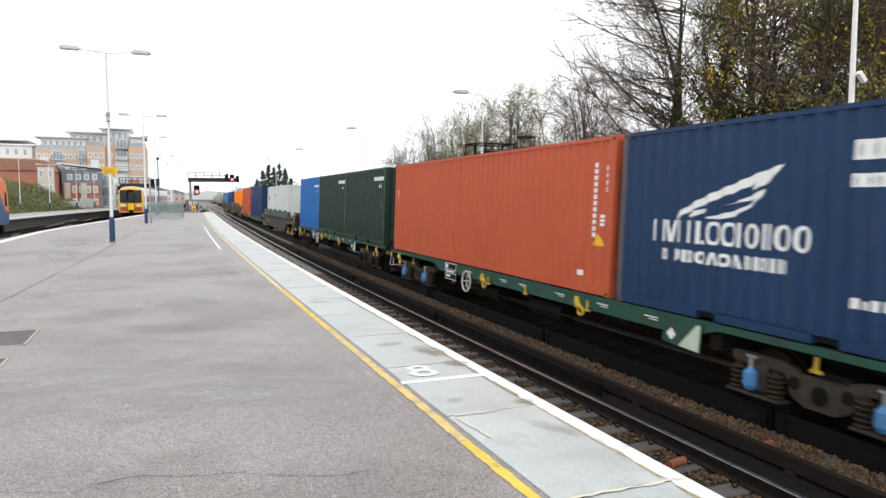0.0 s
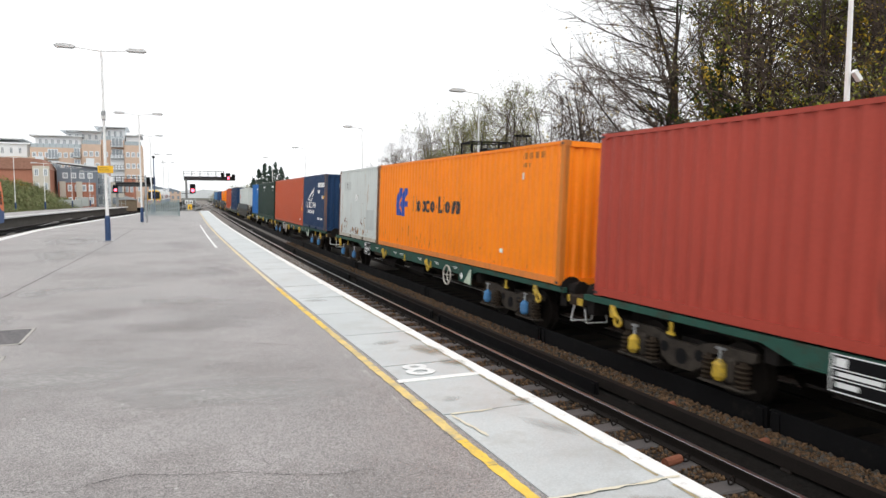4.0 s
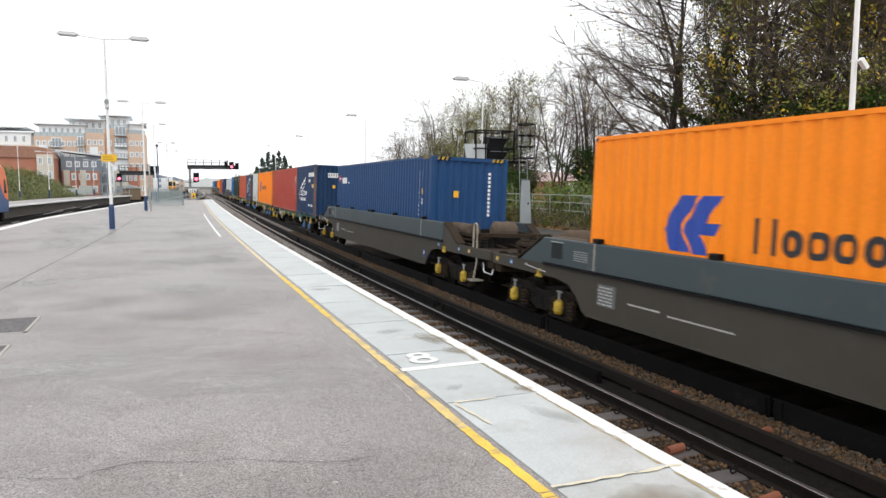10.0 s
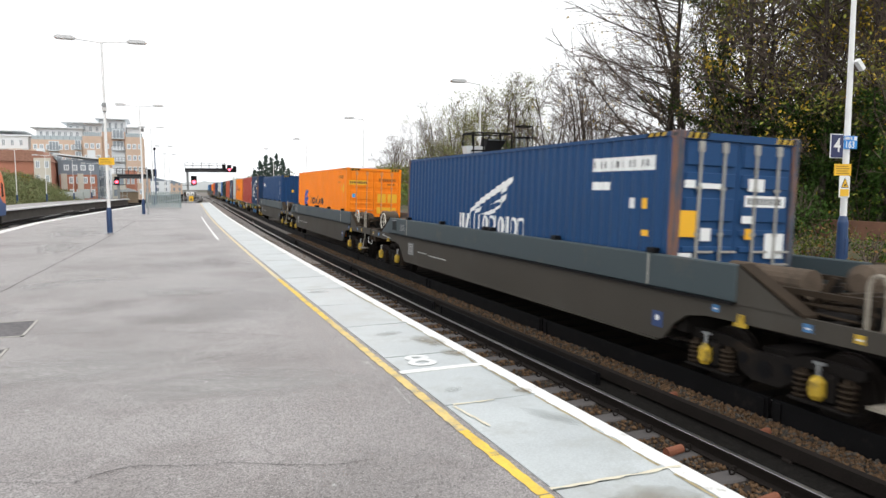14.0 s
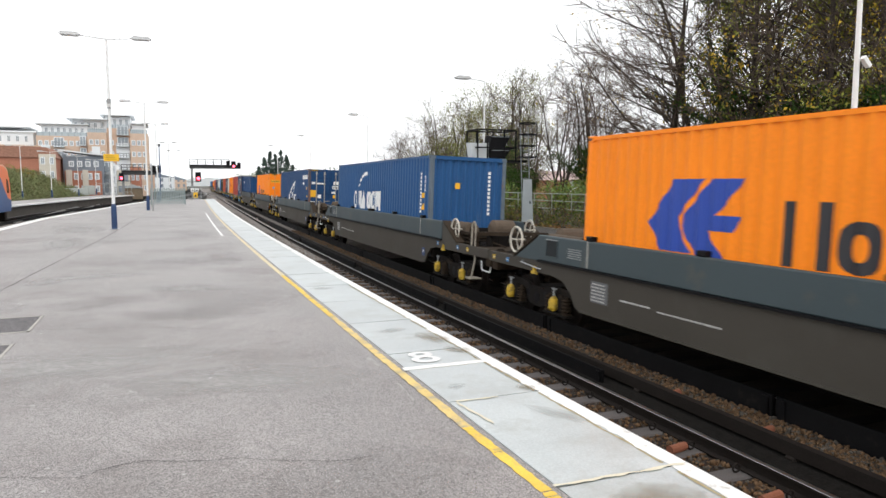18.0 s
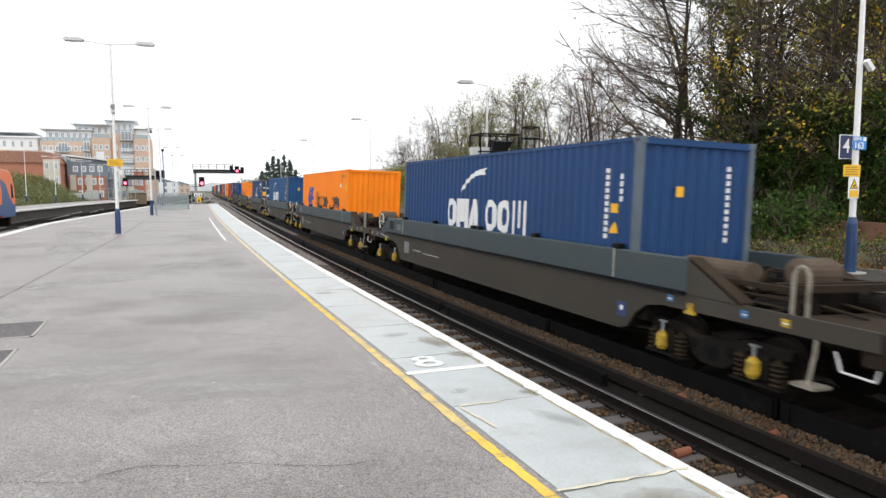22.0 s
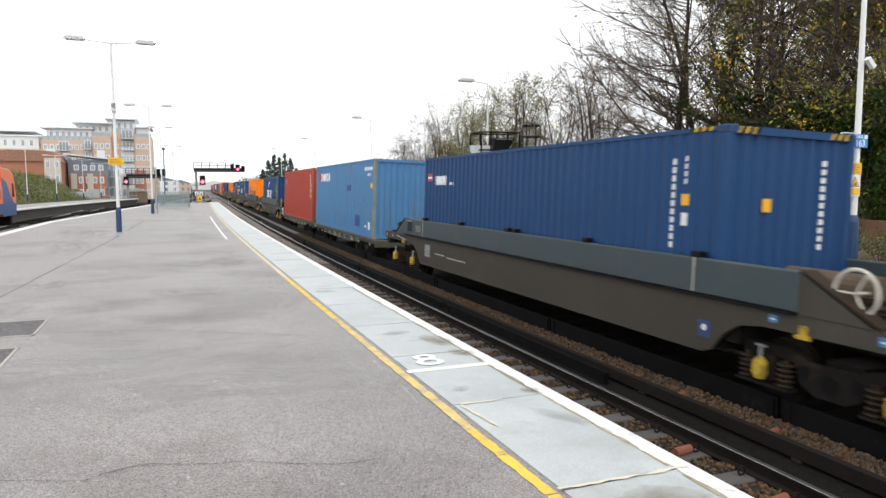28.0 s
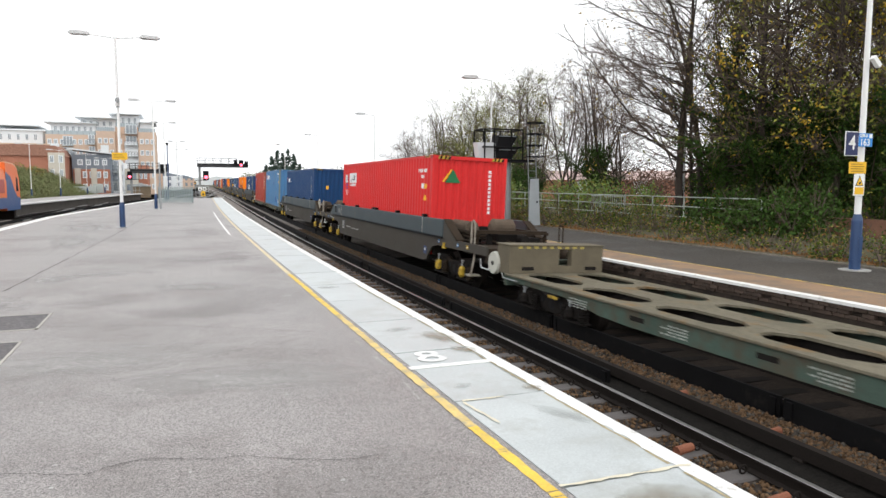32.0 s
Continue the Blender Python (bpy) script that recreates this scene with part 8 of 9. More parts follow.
    k2 = empty("low_building", Matrix.Translation((46.0, 62.0, 0)) @ Matrix.Rotation(radians(-30), 4, "Z"), "house with a long red tiled roof behind the trees", "building")
    part("wall", bx(-16, 12, 0, 10, -1, 2.4), red, k2)
    part("roof", prism(bmesh.new(), [(-0.6, 2.3), (5, 3.4), (10.6, 2.3)], "x", -17, 13), MATS["pink_tile"], k2)
    for x in (-12, -6, 0, 6):
        part("window", bx(x, x + 1.6, -0.06, 0.02, 0.8, 2.2), pale, k2)


build_west()
LEAVING = build_trains()
build_houses()


# ---- the opposite platform's things ----
def build_east():
    p = lamp_post(Matrix.Translation((13.76, 10.66, 0.076)), 7.6, arms=(-1,), reach=1.4, base=1.2, label="white lamp post with a blue base, platform signs and a camera")
    shift = Matrix.Translation((-0.14, 0, 0))
    s = part("number_sign", bx(-0.47, -0.09, -0.1, -0.08, 2.46, 2.97, bevel=0.004), WHITE, p, "white-edged navy platform number sign")
    part("sign_face", bx(-0.455, -0.105, -0.106, -0.1005, 2.475, 2.955), mat("navy_sign_face", (0.012, 0.02, 0.09), 0.4), s)
    writing("figure", "4", 0.42, WHITE, Matrix.Translation((-0.28, -0.109, 2.72)) @ Matrix.Rotation(radians(90), 4, "X"), s)
    s = part("mast_sign", bx(-0.075, 0.33, -0.1, -0.085, 2.66, 2.94, bevel=0.004), mat("azure_sign_face", (0.03, 0.25, 0.68), 0.4), p, "light blue radio mast number plate")
    writing("figure", "163", 0.2, WHITE, Matrix.Translation((0.1, -0.104, 2.745)) @ Matrix.Rotation(radians(90), 4, "X"), s)
    writing("figure", "GSM-R", 0.085, WHITE, Matrix.Translation((0.05, -0.104, 2.885)) @ Matrix.Rotation(radians(90), 4, "X"), s)
    part("sign_mark", bx(0.22, 0.31, -0.104, -0.1005, 2.845, 2.925), WHITE, s)
    part("notice", bx(-0.32, 0.19, -0.1, -0.085, 2.09, 2.34, bevel=0.004), SIGN_YEL, p, "amber notice with small print")
    for i in range(4):
        part("notice_lines", bx(-0.27, 0.12 - 0.04 * (i % 2), -0.104, -0.1005, 2.13 + i * 0.05, 2.148 + i * 0.05), MATS["notice_ink"], p)
    n = part("warning_sign", bx(-0.15, 0.17, -0.1, -0.085, 1.62, 2.085, bevel=0.004), WHITE, p, "white sign with a yellow warning triangle")
    part("triangle", prism(bmesh.new(), [(-0.11, 1.83), (0.13, 1.83), (0.01, 2.05)], "y", -0.106, -0.1005), INK, n)
    part("triangle_field", prism(bmesh.new(), [(-0.085, 1.845), (0.105, 1.845), (0.01, 2.02)], "y", -0.109, -0.1065), SIGN_YEL, n)
    part("hand_figure", prism(bmesh.new(), [(-0.03, 1.87), (0.02, 1.86), (0.06, 1.92), (0.0, 1.91)], "y", -0.112, -0.1095), INK, n)
    part("sign_foot", bx(-0.12, 0.14, -0.106, -0.1005, 1.65, 1.8), SIGN_YEL, n)
    for o in [o for o in bpy.data.objects if o.parent == p and o.name.split(".")[0] in ("number_sign", "mast_sign", "notice", "notice_lines", "warning_sign")]:
        o.matrix_basis = shift @ o.matrix_basis
    cam_box = part("camera_box", prism(bmesh.new(), [(-0.02, 0.06), (0.17, -0.12), (0.24, -0.05), (0.05, 0.13)], "y", -0.22, -0.12), WHITE, p, "white surveillance camera")
    cam_box.location = (-0.06, 0, 4.42)
    part("concrete_foot", tube(bmesh.new(), (0, 0, 0.0), (0, 0, 0.02), 0.32, n=16), mat("concrete_foot", (0.35, 0.34, 0.32), 0.9), p)
    for s_, h in ((30.3, 6.7), (53.1, 7.1), (81.1, 7.3), (114.6, 7.9)):
        lamp_post(on_pose(s_, FAR + 4.0, 0.076), h, arms=(-1,), reach=1.5, slim=True, label="white single-armed lamp post on the opposite platform")
    # station name board
    b = empty("name_board", on_pose(35.6, FAR + 4.25, 0.076), "dark blue station name board on white posts", "sign")
    for y in (-1.3, 1.3):
        part("board_post", tube(bmesh.new(), (0, y, 0), (0, y, 2.62), 0.045, n=10), WHITE, b)
    part("board", bx(-0.04, -0.01, -1.45, 1.45, 2.15, 2.6, bevel=0.005), MATS["navy_sign_face"], b)
    bm = bmesh.new()
    for i in range(10):
        box(bm, -0.046, -0.0405, 0.95 - i * 0.19, 1.07 - i * 0.19, 2.3, 2.42 + 0.06 * (i % 3 == 0))
    part("board_bars", bm, WHITE, b)
    # signal with its cage and ladder, seen from behind
    steel = mat("signal_cage_black", (0.012, 0.012, 0.013), 0.6, vary=0.2, spec=0.08)
    grey = mat("signal_post_grey", (0.27, 0.3, 0.31), 0.5, metal=0.3, vary=0.15)
    g = empty("railway_signal", on_pose(27.6, FAR + 3.6, 0.076), "grey signal post with black hooded heads, cage and ladder", "signal")
    part("post", tube(bmesh.new(), (0, 0, 0), (0, 0, 2.95), 0.16, 0.15, 16), grey, g)
    part("cage_floor", bx(-1.35, 1.0, -0.6, 0.6, 2.78, 2.88), steel, g)
    for x in (-1.35, -0.9, -0.1, 0.45):
        for y in (-0.58, 0.58):
            part("cage_post", tube(bmesh.new(), (x, y, 2.85), (x, y, 4.15), 0.036, n=6), steel, g)
    for y in (-0.58, 0.58):
        for z in (3.4, 4.15):
            part("cage_rail", tube(bmesh.new(), (-1.35, y, z), (0.45, y, z), 0.036, n=6), steel, g)
    for x in (-1.35, 0.45):
        for z in (3.4, 4.15):
            part("cage_rail", tube(bmesh.new(), (x, -0.58, z), (x, 0.58, z), 0.036, n=6), steel, g)
    part("cabinet", prism(bmesh.new(), [(-1.6, 3.6), (-0.75, 3.6), (-0.75, 2.88), (-1.5, 2.88)], "y", -0.35, 0.1), mat("pale_grey_cabinet", (0.62, 0.65, 0.66), 0.5, vary=0.06), g, "pale grey cabinet")
    for z0, z1 in ((3.42, 3.92), (2.9, 3.34)):
        h = part("hood", prism(bmesh.new(), [(-0.72, z0), (0.0, z0), (0.3, z1), (-0.62, z1)], "y", -0.4, 0.25), steel, g, "black hooded signal head")
        part("hood_plate", bx(-0.6, 0.2, -0.43, -0.405, z1 - 0.06, z1 - 0.03), grey, h)
    for x in (0.72, 1.1):
        part("ladder_rail", tube(bmesh.new(), (x, -0.75, 0.0), (x - 0.05, -0.55, 4.3), 0.022, n=6), grey, g)
    for i in range(13):
        part("ladder_rung", tube(bmesh.new(), (0.72, -0.73 + 0.015 * i, 0.3 + i * 0.3), (1.09, -0.73 + 0.015 * i, 0.3 + i * 0.3), 0.014, n=6), grey, g)
    for i in range(4):
        part("ladder_hoop", ring(bmesh.new(), (0.88, -0.85, 3.0 + i * 0.48), "z", 0.38, 0.028, 18, 5), steel, g)
    for a in (-2.6, -1.57, -0.5):
        part("hoop_bar", tube(bmesh.new(), (0.88 + 0.38 * math.cos(a), -0.85 + 0.38 * math.sin(a), 3.0), (0.88 + 0.38 * math.cos(a), -0.85 + 0.38 * math.sin(a), 4.44), 0.02, n=6), steel, g)
    part("climb_board", prism(bmesh.new(), [(0.64, 0.05), (1.2, 0.05), (1.1, 2.05), (0.7, 2.05)], "y", -0.84, -0.8), mat("climb_board_grey", (0.4, 0.44, 0.46), 0.5, vary=0.1), g, "grey anti-climb board")
    part("lock", bx(1.0, 1.06, -0.85, -0.84, 1.0, 1.1), BLACK, g)
    # railings behind the platform
    rail_m = mat("pale_green_railing", (0.36, 0.4, 0.36), 0.5, metal=0.3, vary=0.15)
    r = empty("railing", Matrix.Identity(4), "pale tubular railing along the bank behind the platform", "railing")
    for s_ in steps(17, 41, 1.9):
        part("railing_post", tube(bmesh.new(), on(s_, FAR + 7.5, 0.1), on(s_, FAR + 7.5, 1.45), 0.028, n=6), rail_m, r)
    for z in (0.72, 1.1, 1.45):
        for a, b2 in zip(steps(17, 41, 4), steps(17, 41, 4)[1:]):
            part("railing_bar", tube(bmesh.new(), on(a, FAR + 7.5, z), on(b2, FAR + 7.5, z), 0.022, n=6), rail_m, r)
    r2 = empty("railing", Matrix.Identity(4), "short panel of close pale green railings", "railing")
    for i in range(16):
        part("bar", tube(bmesh.new(), on(24.2 + i * 0.16, FAR + 7.3, 0.5), on(24.2 + i * 0.16, FAR + 7.3, 1.4), 0.014, n=5), rail_m, r2)
    for z in (0.5, 1.4):
        part("railing_bar", tube(bmesh.new(), on(24.2, FAR + 7.3, z), on(26.6, FAR + 7.3, z), 0.02, n=6), rail_m, r2)
    wall = mat("mossy_brick", (0.2, 0.1, 0.065), 0.9, vary=0.3, scale=3, dirt=(0.06, 0.07, 0.03), dirt_amount=0.3)
    tagged(part("garden_wall", swept([(FAR + 9.2, -0.5), (FAR + 9.45, -0.5), (FAR + 9.45, 0.9), (FAR + 9.2, 0.9)], 4, 20, 3), wall, None), "low mossy red brick wall under the trees", "wall", kind="structure")
    post = empty("street_lamp", Matrix.Translation(on(27.5, FAR + 13)), "grey street lamp beyond the railing", "street lamp")
    part("pole", tube(bmesh.new(), (0, 0, 0), (0, 0, 5.2), 0.06, 0.045, 10), GALV, post)
    part("lamp_head", bx(-0.9, 0.0, -0.12, 0.12, 5.15, 5.3, bevel=0.04), WHITE, post)


# ---- plants ----
def leaf_mesh(name, pts, size, material, seed, parent=None, flat=0.0, kind=""):
    """Many small leaves, one quad each, at the points given."""
    rs = np.random.RandomState(seed)
    n = len(pts)
    pts = np.asarray(pts)
    a = rs.normal(size=(n, 3))
    a[:, 2] *= 1 - flat
    a /= np.linalg.norm(a, axis=1)[:, None]
    b = np.cross(a, rs.normal(size=(n, 3)))
    b /= np.linalg.norm(b, axis=1)[:, None]
    s = size * rs.uniform(0.55, 1.3, n)[:, None]
    verts = np.empty((n, 4, 3))
    verts[:, 0], verts[:, 1], verts[:, 2], verts[:, 3] = pts - a * s, pts + b * s * 0.55, pts + a * s, pts - b * s * 0.55
    me = bpy.data.meshes.new(name)
    me.vertices.add(n * 4)
    me.vertices.foreach_set("co", verts.reshape(-1))
    me.loops.add(n * 4)
    me.loops.foreach_set("vertex_index", np.arange(n * 4))
    me.polygons.add(n)
    me.polygons.foreach_set("loop_start", np.arange(n) * 4)
    me.update(calc_edges=True)
    me.materials.append(material)
    ob = new(name, me)
    ob.parent = parent
    if kind:
        tagged(ob, kind=kind)
    return ob


def blob_points(blobs, per, seed, shell=0.45):
    """Points in and near the skins of uneven ellipsoids (x, y, z, rx, ry, rz)."""
    rs = np.random.RandomState(seed)
    out = []
    for i, (x, y, z, rx, ry, rz) in enumerate(blobs):
        n = int(per * (rx * ry + ry * rz + rx * rz) / 3)
        d = rs.normal(size=(n, 3))
        d /= np.linalg.norm(d, axis=1)[:, None]
        r = 1 - shell * rs.uniform(0, 1, n) ** 1.5
        lump = 1 + 0.22 * np.sin(d[:, 0] * 5 + i) * np.cos(d[:, 2] * 4 + 2 * i) + 0.15 * np.sin(d[:, 1] * 9 + i * 3)
        out.append(np.array((x, y, z)) + d * (r * lump)[:, None] * np.array((rx, ry, rz)))
    return np.concatenate(out)


def wood_mesh(name, segs, material, parent=None, sides=5):
    """Tapered limbs from rows of start, end, and the two radii."""
    s = np.array(segs)
    a, b, r0, r1 = s[:, 0:3], s[:, 3:6], s[:, 6], s[:, 7]
    d = b - a
    d /= np.maximum(np.linalg.norm(d, axis=1), 1e-6)[:, None]
    up = np.where(np.abs(d[:, 2:3]) > 0.9, np.array([[1.0, 0, 0]]), np.array([[0, 0, 1.0]]))
    u = np.cross(d, up)
    u /= np.linalg.norm(u, axis=1)[:, None]
    v = np.cross(d, u)
    n, k = len(s), sides
    verts = np.empty((n, 2 * k, 3))
    for i in range(k):
        c, q = math.cos(2 * math.pi * i / k), math.sin(2 * math.pi * i / k)
        off = u * c + v * q
        verts[:, i] = a + off * r0[:, None]
        verts[:, k + i] = b + off * r1[:, None]
    base = (np.arange(n) * 2 * k)[:, None]
    quads = np.concatenate([base + np.array([[i, (i + 1) % k, k + (i + 1) % k, k + i]]) for i in range(k)], axis=1).reshape(-1)
    me = bpy.data.meshes.new(name)
    me.vertices.add(n * 2 * k)
    me.vertices.foreach_set("co", verts.reshape(-1))
    me.loops.add(len(quads))
    me.loops.foreach_set("vertex_index", quads)
    me.polygons.add(n * k)
    me.polygons.foreach_set("loop_start", np.arange(n * k) * 4)
    me.update(calc_edges=True)
    for p in me.polygons:
        p.use_smooth = True
    me.materials.append(material)
    ob = new(name, me)
    ob.parent = parent
    return ob


BARK = mat("dark_bark", (0.055, 0.045, 0.038), spec=0.15, rough=0.9, vary=0.3, scale=3, grain=20, bump=0.5)
TWIG = mat("brown_twigs", (0.135, 0.105, 0.085), spec=0.15, rough=0.9, vary=0.2)
IVY = mat("ivy_leaves", (0.036, 0.072, 0.014), spec=0.1, rough=0.5, vary=0.2, spread=0.55)
LEAF_YEL = mat("yellow_autumn_leaves", (0.46, 0.32, 0.04), spec=0.1, rough=0.6, vary=0.15, spread=0.4)
LEAF_OLIVE = mat("olive_leaves", (0.2, 0.21, 0.045), spec=0.08, rough=0.6, vary=0.15, spread=0.45)
LEAF_GREEN = mat("shrub_leaves", (0.105, 0.15, 0.02), spec=0.08, rough=0.5, vary=0.2, spread=0.5)
LEAF_BROWN = mat("fallen_leaves", (0.26, 0.135, 0.055), spec=0.15, rough=0.8, vary=0.2, spread=0.5)
LEAF_DARK = mat("dark_evergreen_leaves", (0.034, 0.048, 0.013), spec=0.08, rough=0.5, vary=0.2, spread=0.5)


def branchy(m, seed, height, r, label, n1=44, l1=4.2, n2=12, l2=1.3, n3=4, l3=0.55, rise=(0.45, 1.0), low=0.1, lean=(0, 0), forks=1, ivy=0.0, leaves=(), leaf_size=0.05, least=0.005, side=None, bend=0.1, stout=1.0, turn=(0.4, 1.0)):
    """A tree with long arching boughs that carry fine twigs all along."""
    rng = random.Random(seed)
    t = empty("tree", m, label, "tree", "trees beside the railway")
    thick, fine, tips = [], [], []

    def run(p, d, length, rad, n, wob, lift, store, end=0.25):
        pts = [p]
        q, dd = p, d
        for i in range(n):
            dd = (dd + Vector((rng.gauss(0, wob), rng.gauss(0, wob), rng.gauss(0, wob) + lift))).normalized()
            q2 = q + dd * (length / n)
            store.append((*q, *q2, max(rad * (1 - (1 - end) * i / n), least), max(rad * (1 - (1 - end) * (i + 1) / n), least)))
            q = q2
            pts.append(q)
        return pts

    def point(pts, f):
        g = f * (len(pts) - 1)
        i = min(len(pts) - 2, int(g))
        return pts[i].lerp(pts[i + 1], g - i), (pts[i + 1] - pts[i]).normalized()

    def away(ax, turn):
        v = Vector((rng.gauss(0, 1), rng.gauss(0, 1), rng.gauss(0, 0.6)))
        v = (v - ax * v.dot(ax)).normalized()
        return (ax * math.cos(turn) + v * math.sin(turn)).normalized()

    for k in range(forks):
        open_out = 0.16 * (forks > 1)
        d = Vector((lean[0] + rng.uniform(-open_out, open_out), lean[1] + rng.uniform(-open_out, open_out), 1)).normalized()
        trunk = run(Vector((rng.uniform(-0.3, 0.3), rng.uniform(-0.3, 0.3), 0)) * (forks > 1), d, height * rng.uniform(0.85, 1), r, 12, 0.05, 0.02, thick, 0.16)
        for j in range(n1):
            f = low + (1 - low) * (j + rng.random()) / n1
            p, ax = point(trunk, f)
            az = rng.uniform(0, 6.283) if side is None or rng.random() < 0.3 else rng.gauss(side, 0.9)
            el = rng.uniform(*rise)
            d = Vector((math.cos(az) * math.cos(el), math.sin(az) * math.cos(el), math.sin(el)))
            ln = l1 * rng.uniform(0.45, 1.1) * (1 - 0.55 * f)
            rad = min(r * 0.42, 0.0075 * ln + 0.005) * rng.uniform(0.8, 1.3) * stout
            bough = run(p, d, ln, rad, 7, bend, rng.uniform(-0.04, 0.08), thick if rad > 0.022 else fine, 0.12)
            tips.append(bough[-1])
            for q in range(int(n2 * (0.4 + 0.6 * ln / l1))):
                g = rng.uniform(0.15, 1.0)
                p2, ax2 = point(bough, g)
                sh = run(p2, away(ax2, rng.uniform(*turn)), l2 * rng.uniform(0.4, 1.1) * (1.1 - 0.5 * g), rad * 0.42, 3, 0.13, 0.03, fine)
                tips.append(sh[-1])
                for w in range(n3):
                    p3, ax3 = point(sh, rng.uniform(0.2, 1.0))
                    tw = run(p3, away(ax3, rng.uniform(*turn)), l3 * rng.uniform(0.4, 1.1), rad * 0.2, 2, 0.12, 0.02, fine)
                    tips.append(tw[-1])
    wood_mesh("trunk", thick, BARK, t, 6)
    tagged(wood_mesh("twig_work", fine, TWIG, t, 3), kind="stuff")
    pts = []
    for x0, y0, z0, x1, y1, z1, r0, r1 in thick:
        if r0 < r * 0.16 or z0 > height * ivy:
            continue
        for k in range(int(math.dist((x0, y0, z0), (x1, y1, z1)) * 420 * min(1, r0 / (r * 0.5)))):
            f, rr, a = rng.random(), r0 + abs(rng.gauss(0, 0.2)) + 0.04, rng.uniform(0, 6.283)
            pts.append((x0 + (x1 - x0) * f + rr * math.cos(a), y0 + (y1 - y0) * f + rr * math.sin(a), z0 + (z1 - z0) * f + rng.uniform(-0.15, 0.15)))
    if pts:
        leaf_mesh("ivy", pts, 0.06, IVY, seed, t, kind="stuff")
    for j, (material, share, jitter, clump) in enumerate(leaves):
        pts = []
        for p in tips:
            if noise.noise(p * 0.55 + Vector((seed, j * 7, 0))) * 0.5 + 0.5 + rng.gauss(0, 0.08) < share:
                for k in range(rng.randint(1, clump)):
                    pts.append((p.x + rng.gauss(0, jitter), p.y + rng.gauss(0, jitter), p.z + rng.gauss(0, jitter)))
        if pts:
            leaf_mesh("crown", pts, leaf_size, material, seed + j, t, kind="stuff")
    return t


def hedge(name, label, category, blobs, layers, seed, size=0.09):
    h = empty(name, Matrix.Identity(4), label, category)
    for j, (material, per) in enumerate(layers):
        leaf_mesh("leaves", blob_points(blobs, per, seed + j), size, material, seed + j, h, kind="stuff")
    rng = random.Random(seed)
    segs = []
    for x, y, z, rx, ry, rz in blobs:
        for k in range(6):
            a = rng.uniform(0, 6.28)
            e = (x + rx * 0.8 * math.cos(a), y + ry * 0.8 * math.sin(a), z + rz * rng.uniform(0.2, 1.0))
            segs.append((x, y, z - rz * 0.9, *e, 0.03, 0.008))
    tagged(wood_mesh("stem_work", segs, TWIG, h, 4), kind="stuff")
    return h


def build_plants():
    rng = random.Random(11)
    # the bank behind the opposite platform
    bm = bmesh.new()
    rows = []
    for s in steps(-14, 150, 1.5):
        row = []
        for x, z in ((4.68, 0.07), (5.6, 0.12), (6.6, 0.3), (7.6, 0.32), (9.2, 0.4), (12, 0.5), (16, 0.3), (30, -0.2), (60, -0.8)):
            k = noise.noise(Vector((s * 0.35, x * 0.6, 0))) * 0.16
            row.append(bm.verts.new(on(s, FAR + x, z + (k if x > 5 else 0))))
        rows.append(row)
    for a, b in zip(rows, rows[1:]):
        for i in range(len(a) - 1):
            bm.faces.new((a[i], a[i + 1], b[i + 1], b[i]))
    tagged(part("bank", bm, mat("leaf_litter_soil", (0.085, 0.07, 0.04), 0.95, vary=0.4, scale=1.5, grain=12, bump=0.8, dirt=(0.07, 0.1, 0.03), dirt_amount=0.5, dirt_scale=1.4), None), "leaf-strewn grassy bank behind the platform", "bank", kind="structure")
    # undergrowth on the bank
    under = []
    for i in range(230):
        s, x = rng.uniform(3, 42), rng.uniform(5.0, 7.2)
        h = rng.uniform(0.14, 0.45) * (1.9 if s > 19 and x > 6 else 1.2)
        p = on(s, FAR + x, 0.1 + 0.12 * (x - 4.7) * 0.4 + h * 0.4)
        under.append((*p, rng.uniform(0.25, 0.6), rng.uniform(0.25, 0.6), h))
    hedge("undergrowth", "low brambles, nettles and grass on the bank", "undergrowth", under, ((LEAF_GREEN, 300), (mat("bramble_leaves", (0.22, 0.19, 0.035), 0.6, vary=0.2, spread=0.5), 170), (IVY, 260), (LEAF_BROWN, 110)), 21, 0.042)
    litter = [on(rng.uniform(2, 42), FAR + 4.75 + abs(rng.gauss(0, 0.9)), 0.0) for i in range(5200)]
    litter = [(x, y, 0.13 + 0.02 * rng.random() + max(0, (x - FAR - 5.6)) * 0.06) for x, y, z in litter]
    tagged(leaf_mesh("fallen_leaves", litter, 0.045, LEAF_BROWN, 31, None, flat=0.0), "brown fallen leaves along the foot of the bank", "leaves", kind="stuff")
    # ivy mound between the trunks and shrubs behind the railing
    mound = [(*on(17.4 + rng.uniform(-2.3, 2.0), FAR + 7.4 + rng.uniform(-0.6, 0.9), 0.6 + rng.uniform(-0.2, 1.15) * rng.random() ** 0.5), rng.uniform(0.5, 0.95), rng.uniform(0.5, 0.95), rng.uniform(0.4, 0.75)) for i in range(30)]
    hedge("ivy_bush", "dark glossy ivy bush leaning over the wall", "bush", mound, ((IVY, 420), (LEAF_DARK, 200)), 41, 0.07)
    shrubs = []
    for i in range(64):
        s = rng.uniform(23, 62)
        shrubs.append((*on(s, FAR + rng.uniform(8.2, 10.6), rng.uniform(0.6, 1.6)), rng.uniform(0.6, 1.3), rng.uniform(0.6, 1.3), rng.uniform(0.5, 0.95)))
    hedge("shrubs", "green and olive shrubs behind the railing", "bush", shrubs, ((mat("fresh_shrub_leaves", (0.19, 0.3, 0.06), 0.55, vary=0.2, spread=0.4), 230), (LEAF_OLIVE, 110)), 51, 0.075)
    brown = []
